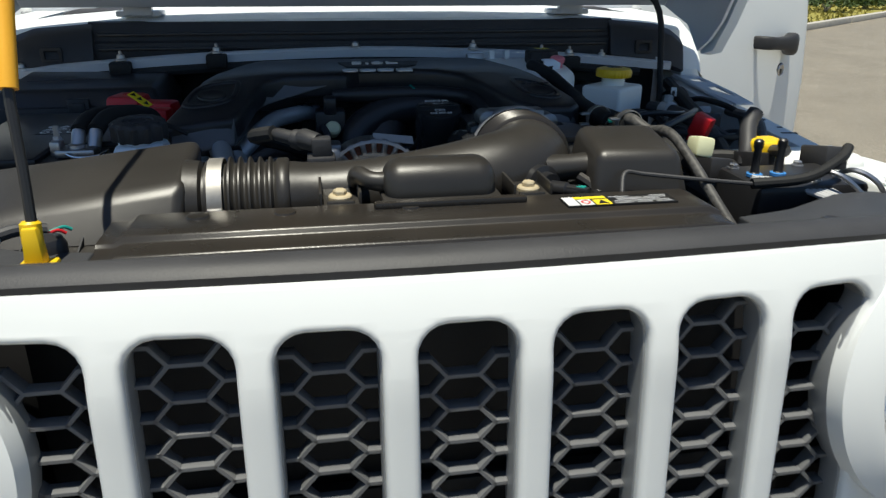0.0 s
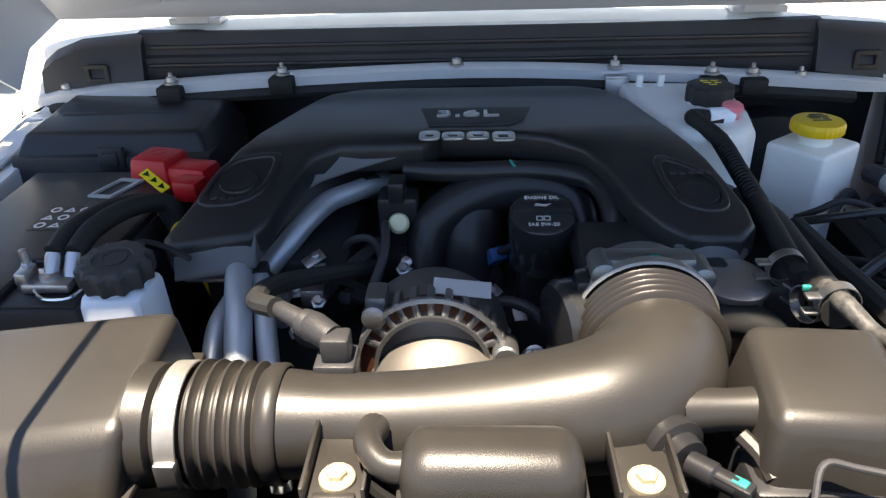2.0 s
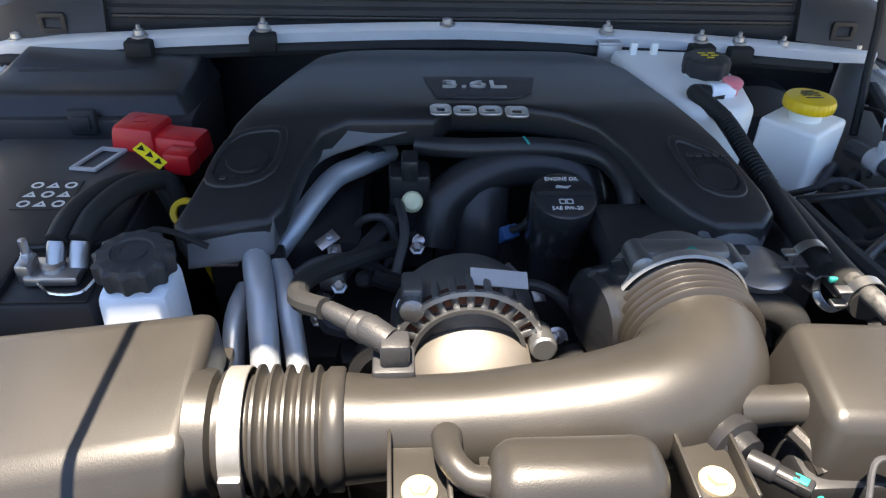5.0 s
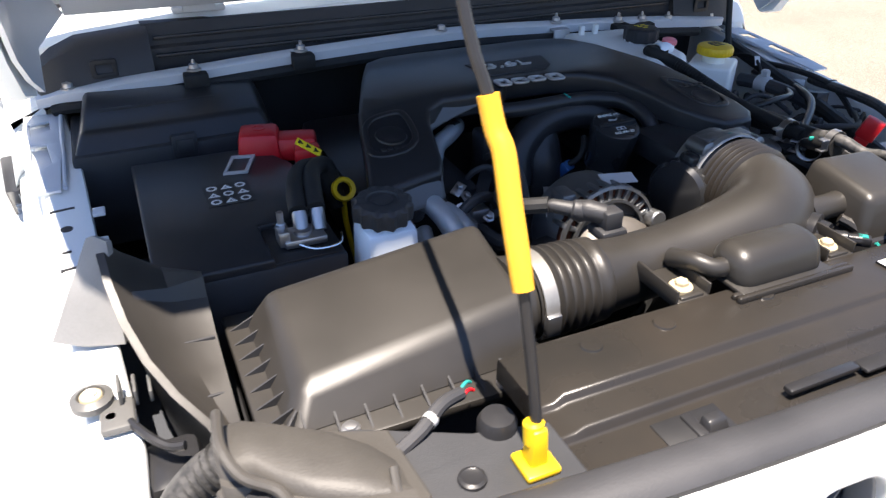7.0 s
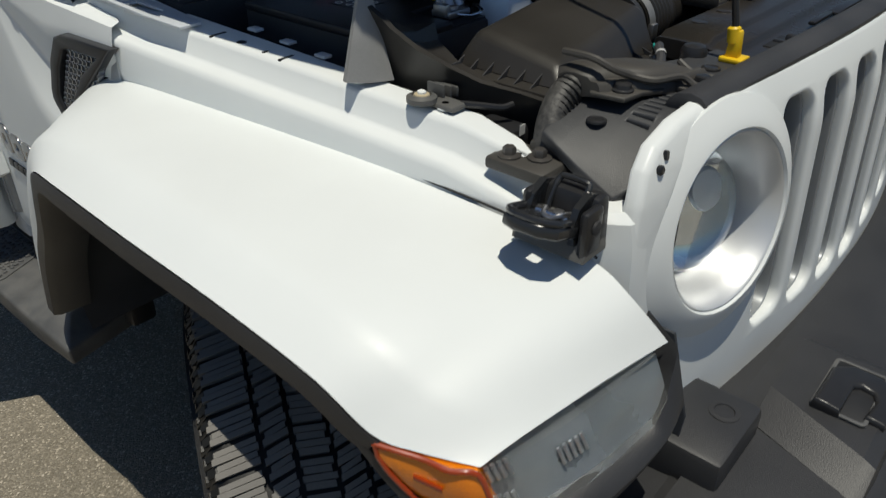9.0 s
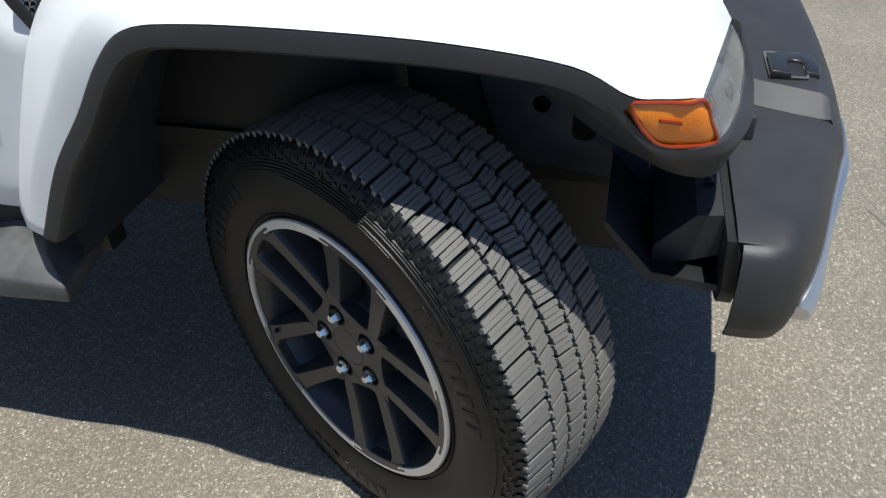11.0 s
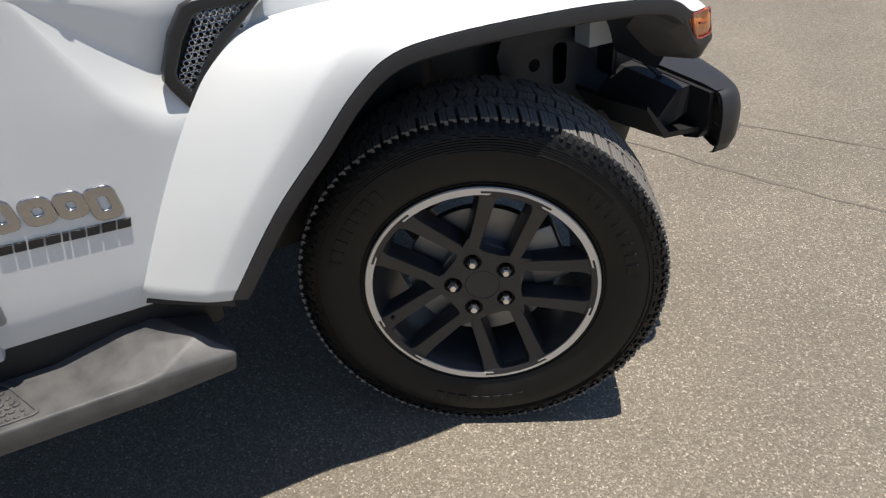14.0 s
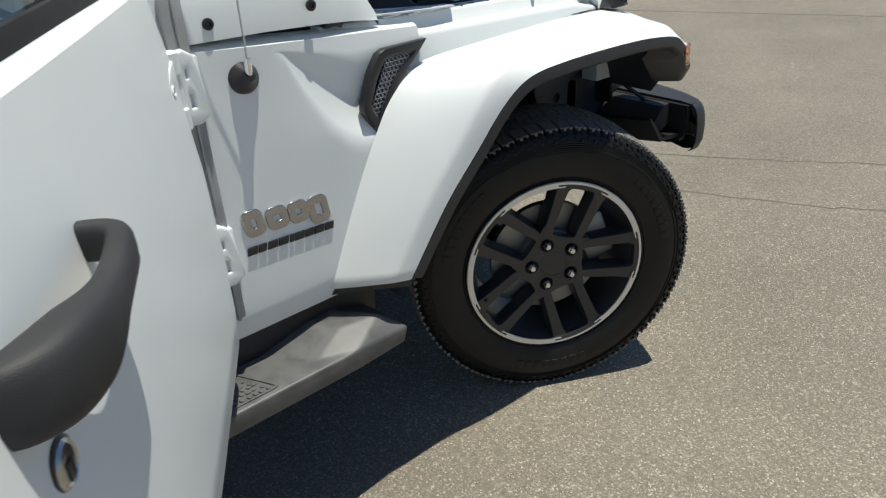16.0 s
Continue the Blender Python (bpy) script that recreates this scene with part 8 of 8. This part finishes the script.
part("teal_mark", rbox(0.270, 0.277, 0.399, 0.403, 1.150, 1.155, 0.001), TEAL, hs)
hn = thing("wiring_harness", (0.45, 0.4, 1.0), "bundled black wires and plugs along the bay side", "wiring harness")
for pts, r, mt in ((((0.60, 0.90, 1.12), (0.56, 0.75, 1.11), (0.52, 0.60, 1.10), (0.47, 0.45, 1.09), (0.42, 0.33, 1.09), (0.40, 0.22, 1.10)), 0.012, RUBBER), (((0.58, 0.80, 1.09), (0.50, 0.64, 1.11), (0.42, 0.60, 1.12), (0.36, 0.62, 1.10)), 0.005, SMOOTH), (((0.57, 0.72, 1.10), (0.48, 0.58, 1.12), (0.38, 0.50, 1.11), (0.33, 0.46, 1.10)), 0.006, SMOOTH), (((0.62, 0.70, 1.10), (0.56, 0.52, 1.12), (0.50, 0.40, 1.11), (0.46, 0.30, 1.13)), 0.008, BRAID), (((0.36, 0.56, 1.09), (0.42, 0.50, 1.11), (0.50, 0.50, 1.10), (0.57, 0.56, 1.09)), 0.005, RUBBER), (((0.34, 0.42, 1.08), (0.42, 0.40, 1.10), (0.50, 0.36, 1.10)), 0.009, RUBBER), (((0.36, 0.205, 1.12), (0.42, 0.20, 1.125), (0.47, 0.215, 1.14), (0.49, 0.23, 1.15)), 0.006, RUBBER)):
    part("cable", tube(pts, r, 10, 6), mt, hn)
for p, c in (((0.515, 0.30, 1.120), MATTE), ((0.46, 0.36, 1.100), SMOOTH), ((0.40, 0.36, 1.095), TRIM), ((0.53, 0.62, 1.100), TRIM), ((0.38, 0.45, 1.090), SMOOTH), ((0.44, 0.27, 1.09), SMOOTH)):
    part("plug", move(rbox(-0.016, 0.016, -0.024, 0.024, -0.014, 0.014, 0.003), aim(p, (0.1, 0.2, 1)) @ pose(0, 0, 0, 0, 0, 30)), c, hn)
part("red_plug", move(join(rbox(-0.008, 0.008, -0.013, 0.013, -0.016, 0.016, 0.003), rbox(-0.006, 0.006, -0.010, 0.010, -0.026, -0.014, 0.002)), aim((0.412, 0.418, 1.138), (0.2, -0.3, 1))), RED, hn, "red plug")
for pts, r, mt in ((((0.497, 0.752, 1.100), (0.508, 0.700, 1.104), (0.518, 0.637, 1.100), (0.540, 0.560, 1.080)), 0.012, RUBBER_GREY), (((0.370, 0.650, 1.090), (0.385, 0.635, 1.106), (0.411, 0.634, 1.118), (0.440, 0.622, 1.112), (0.468, 0.600, 1.090)), 0.004, MATTE), (((0.333, 0.570, 1.120), (0.340, 0.500, 1.120), (0.352, 0.430, 1.118), (0.372, 0.370, 1.105)), 0.012, RUBBER), (((0.600, 0.900, 1.100), (0.598, 0.840, 1.118), (0.560, 0.735, 1.110), (0.520, 0.680, 1.090)), 0.004, MATTE), (((0.580, 0.880, 1.100), (0.560, 0.800, 1.125), (0.530, 0.740, 1.118), (0.490, 0.690, 1.090)), 0.003, RUBBER), (((0.610, 0.820, 1.100), (0.590, 0.730, 1.116), (0.600, 0.640, 1.110), (0.570, 0.560, 1.085)), 0.005, RUBBER)):
    part("cable", tube(pts, r, 10, 6), mt, hn)
part("pipe_fitting", join(turned([(0.013, -0.012), (0.0155, -0.010), (0.0155, 0.010), (0.013, 0.012)], aim((0.506, 0.705, 1.104), (0.1, -1, 0)), 16), turned([(0.008, 0), (0.008, 0.016), (0.006, 0.018)], aim((0.506, 0.705, 1.112), (0, 0, 1)), 6)), PRINT, hn, "pale grey pipe fitting")
part("tag", move(rbox(-0.005, 0.005, -0.009, 0.009, 0, 0.0008, 0), aim((0.545, 0.765, 1.125), (-0.3, -0.7, 0.6))), PAPER, hn, "small white tag")
gh = random.Random(5)
for k in range(12):
    p = Vector((gh.uniform(0.36, 0.55), gh.uniform(0.48, 0.72), gh.uniform(1.055, 1.095)))
    q = p + Vector((gh.uniform(0.02, 0.09), gh.uniform(-0.08, 0.06), gh.uniform(-0.02, 0.02)))
    part("cable", tube([p, (p + q) / 2 + Vector((0, 0, gh.uniform(0.005, 0.03))), q], gh.choice((0.003, 0.0045, 0.006)), 8, 5), gh.choice((RUBBER, MATTE, RUBBER_GREY)), hn)
    if k % 3 == 0:
        part("plug", move(rbox(-0.009, 0.009, -0.013, 0.013, -0.008, 0.008, 0.002), aim(q, (0.2, 0.3, 1)) @ pose(0, 0, 0, 0, 0, 50 * k)), gh.choice((MATTE, TRIM, PRINT)), hn)
part("pale_cap", move(rbox(-0.011, 0.011, -0.016, 0.016, -0.012, 0.012, 0.004), aim((0.340, 0.288, 1.142), (0.2, 0.2, 1)) @ pose(0, 0, 0, 0, 0, 40)), CREAM, hn)
part("bundle_strands", join(*[tube([(0.378 + 0.006 * k, 0.235 - 0.004 * k, 1.118), (0.42 + 0.008 * k, 0.215, 1.110), (0.455 + 0.004 * k, 0.185, 1.10)], 0.0034, 8, 4) for k in range(5)]), PRINT, hn, "pale convoluted tubing")
ab = thing("brake_control_unit", (0.43, 0.26, 1.0), "black brake control unit with two upright pins", "control unit")
part("unit_body", rbox(0.372, 0.510, 0.205, 0.300, 0.98, 1.115, 0.008), SMOOTH, ab)
for x, y in ((0.388, 0.246), (0.418, 0.246)):
    part("pin", turned([(0.0075, 0), (0.0075, 0.005), (0.0050, 0.007), (0.0042, 0.034), (0.0055, 0.036), (0.0055, 0.043), (0.0035, 0.045)], aim((x, y, 1.114), (0, 0, 1)), 14), SMOOTH, ab)
    part("pin_ring", turned([(0.009, 0), (0.009, 0.0032), (0.0075, 0.004)], aim((x, y, 1.116), (0, 0, 1)), 14), BLUE, ab, "blue collar")
for x, y in ((0.385, 0.285), (0.45, 0.222), (0.485, 0.23), (0.47, 0.285), (0.405, 0.218)):
    bolt("unit_bolt", ab, (x, y, 1.115), r=0.0055)
part("brake_line", tube([(0.45, 0.222, 1.12), (0.452, 0.205, 1.13), (0.47, 0.19, 1.12), (0.50, 0.18, 1.09)], 0.003, 8, 5), STEEL, ab)
part("brake_line", tube([(0.485, 0.23, 1.12), (0.490, 0.21, 1.128), (0.51, 0.195, 1.115), (0.53, 0.19, 1.08)], 0.003, 8, 5), STEEL, ab)
wb = thing("washer_bottle", (0.54, 0.41, 1.0), "milky washer fluid bottle with a yellow cap", "washer bottle")
part("bottle", rbox(0.450, 0.645, 0.365, 0.450, 1.00, 1.100, 0.014, top=(0.96, 0.9), seg=3), MILK, wb, "", 50)
part("filler_neck", turned([(0.020, 0), (0.020, 0.018)], aim((0.471, 0.372, 1.094), (0, 0, 1)), 20), MILK, wb)
part("cap", rbox(0.456, 0.504, 0.348, 0.394, 1.106, 1.129, 0.007, top=(0.94, 0.94), seg=3), YELLOW, wb, "yellow flip cap")
part("filler_hose", tube([(0.452, 0.365, 1.095), (0.458, 0.375, 1.115), (0.472, 0.402, 1.140), (0.486, 0.412, 1.156)], 0.011, 12, 6), RUBBER_GREY, wb, "grey rubber hose")
hornb = thing("rubber_boot", (0.56, 0.16, 1.06), "crumpled black rubber boot at the bay corner", "rubber boot")
part("boot", tube([(0.53, 0.145, 1.10), (0.56, 0.160, 1.125), (0.59, 0.19, 1.12), (0.60, 0.23, 1.09)], [0.025, 0.034, 0.030, 0.02], 14, 6), RUBBER, hornb)

# ---- hood latches on the fenders ----
for s in (-1, 1):
    lt = thing("hood_latch", (s * 0.672, 0.10, 1.0), "black rubber hood latch folded down on the fender", "hood latch", "hood latches")
    part("latch_base", flip(join(rbox(-0.676, -0.640, 0.056, 0.136, 1.004, 1.070, 0.007, top=(0.7, 0.9), shift=(0.006, 0)), rbox(-0.695, -0.660, 0.054, 0.066, 1.010, 1.066, 0.006), rbox(-0.695, -0.660, 0.126, 0.138, 1.012, 1.070, 0.006)), s), SMOOTH, lt)
    part("pivot", flip(join(turned([(0.008, 0), (0.008, 0.003), (0.004, 0.004)], aim((-0.678, 0.054, 1.045), (0, -1, 0)), 16), tube([(-0.682, 0.06, 1.045), (-0.682, 0.13, 1.045)], 0.005, 10, 1)), s), MATTE, lt)
    o1 = [(-0.029, -0.016), (-0.027, -0.034), (-0.014, -0.046), (0.012, -0.050), (0.026, -0.044), (0.031, -0.030), (0.031, 0.018), (-0.029, 0.018)]
    o2 = [(-0.011, -0.006), (-0.011, -0.026), (-0.005, -0.032), (0.010, -0.033), (0.014, -0.028), (0.014, -0.006)]
    m = Matrix(((0, 1, 0, -0.690), (1, 0, 0, 0.101), (0, 0, -1, 1.040), (0, 0, 0, 1))) @ pose(0, 0, 0, 17, 0, 0)
    part("latch_handle", flip(move(plate([o1, o2], 0.016, 0.005, 3), m), s), GLOSS, lt, "glossy looped rubber pull handle")
    part("handle_lip", flip(move(tube([(x, y, -0.010) for x, y in o1[:-1]], 0.0045, 10, 4), m), s), GLOSS, lt)
    part("latch_foot", flip(loft([[Vector((-0.664 - d, 0.062 - w, z)), Vector((-0.664 - d, 0.138 + w, z)), Vector((-0.650, 0.138 + w, z)), Vector((-0.650, 0.062 - w, z))] for d, w, z in ((0.014, -0.004, 1.045), (0.020, 0.002, 1.028), (0.030, 0.008, 1.014), (0.032, 0.008, 1.008))]), s), FIN, lt, "dusty grey foot plate", 40)
    for y in (0.072, 0.128):
        part("latch_cheek", flip(loft([[Vector((x, yy, z)) for x, z in ((-0.656, 1.018), (-0.694, 1.024), (-0.700, 1.046), (-0.690, 1.066), (-0.668, 1.076), (-0.652, 1.070))] for yy in (y - 0.004, y + 0.004)]), s), GLOSS, lt)
    part("latch_pin", flip(tube([(-0.690, 0.080, 1.048), (-0.690, 0.120, 1.048)], 0.0042, 10, 1), s), CHROME, lt, "bright pivot pin")
    part("latch_bail", flip(tube([(-0.676, 0.078, 1.046), (-0.664, 0.078, 1.066), (-0.655, 0.079, 1.076), (-0.654, 0.086, 1.079), (-0.654, 0.108, 1.079), (-0.655, 0.115, 1.076), (-0.664, 0.116, 1.066), (-0.676, 0.116, 1.046)], 0.0036, 8, 5), s), GLOSS, lt, "black bail loop")
    part("latch_hook", flip(join(tube([(-0.678, 0.085, 1.050), (-0.694, 0.088, 1.054), (-0.699, 0.096, 1.050), (-0.695, 0.108, 1.050), (-0.684, 0.112, 1.052)], 0.003, 8, 5), rbox(-0.690, -0.672, 0.094, 0.106, 1.040, 1.050, 0.003)), s), STEEL, lt)
    part("latch_screw", flip(turned([(0.006, 0), (0.006, 0.003), (0.003, 0.004)], aim((-0.655, 0.068, 1.03), (0, -1, 0)), 12), s), STEEL, lt)
    shrink = Matrix.Translation((s * 0.672, 0.098, 1.045)) @ Matrix.Scale(0.88, 4) @ Matrix.Translation((-s * 0.672, -0.098, -1.045))
    for ob in lt.children:
        ob.data.transform(shrink)

sw = thing("hood_switch_wiring", (-0.37, 0.13, 1.09), "taped hood switch wires with red and green plugs", "wiring")
part("loom", tube([(-0.42, 0.140, 1.112), (-0.395, 0.150, 1.118), (-0.372, 0.165, 1.122), (-0.350, 0.175, 1.118)], 0.0058, 10, 5), RUBBER_GREY, sw)
part("solenoid", turned([(0.016, 0), (0.016, 0.018), (0.013, 0.024), (0.004, 0.026)], aim((-0.338, 0.135, 1.10), (0, 0, 1)), 20), SMOOTH, sw)
part("red_wire", tube([(-0.352, 0.172, 1.114), (-0.342, 0.178, 1.116), (-0.336, 0.180, 1.112)], 0.0016, 8, 4), RED, sw)
part("green_wire", tube([(-0.350, 0.180, 1.114), (-0.340, 0.187, 1.116), (-0.334, 0.190, 1.112)], 0.0016, 8, 4), TEAL, sw)
part("pale_tape", turned([(0.0066, -0.003), (0.0066, 0.003)], aim((-0.386, 0.155, 1.120), (1, 0.6, 0.1)), 12, caps=False), PRINT, sw)
for ob in scene.objects:
    if ob.type == "MESH" and ob.data.materials and ob.data.materials[0] in (GLASS, WINDOW):
        ob.visible_shadow = False
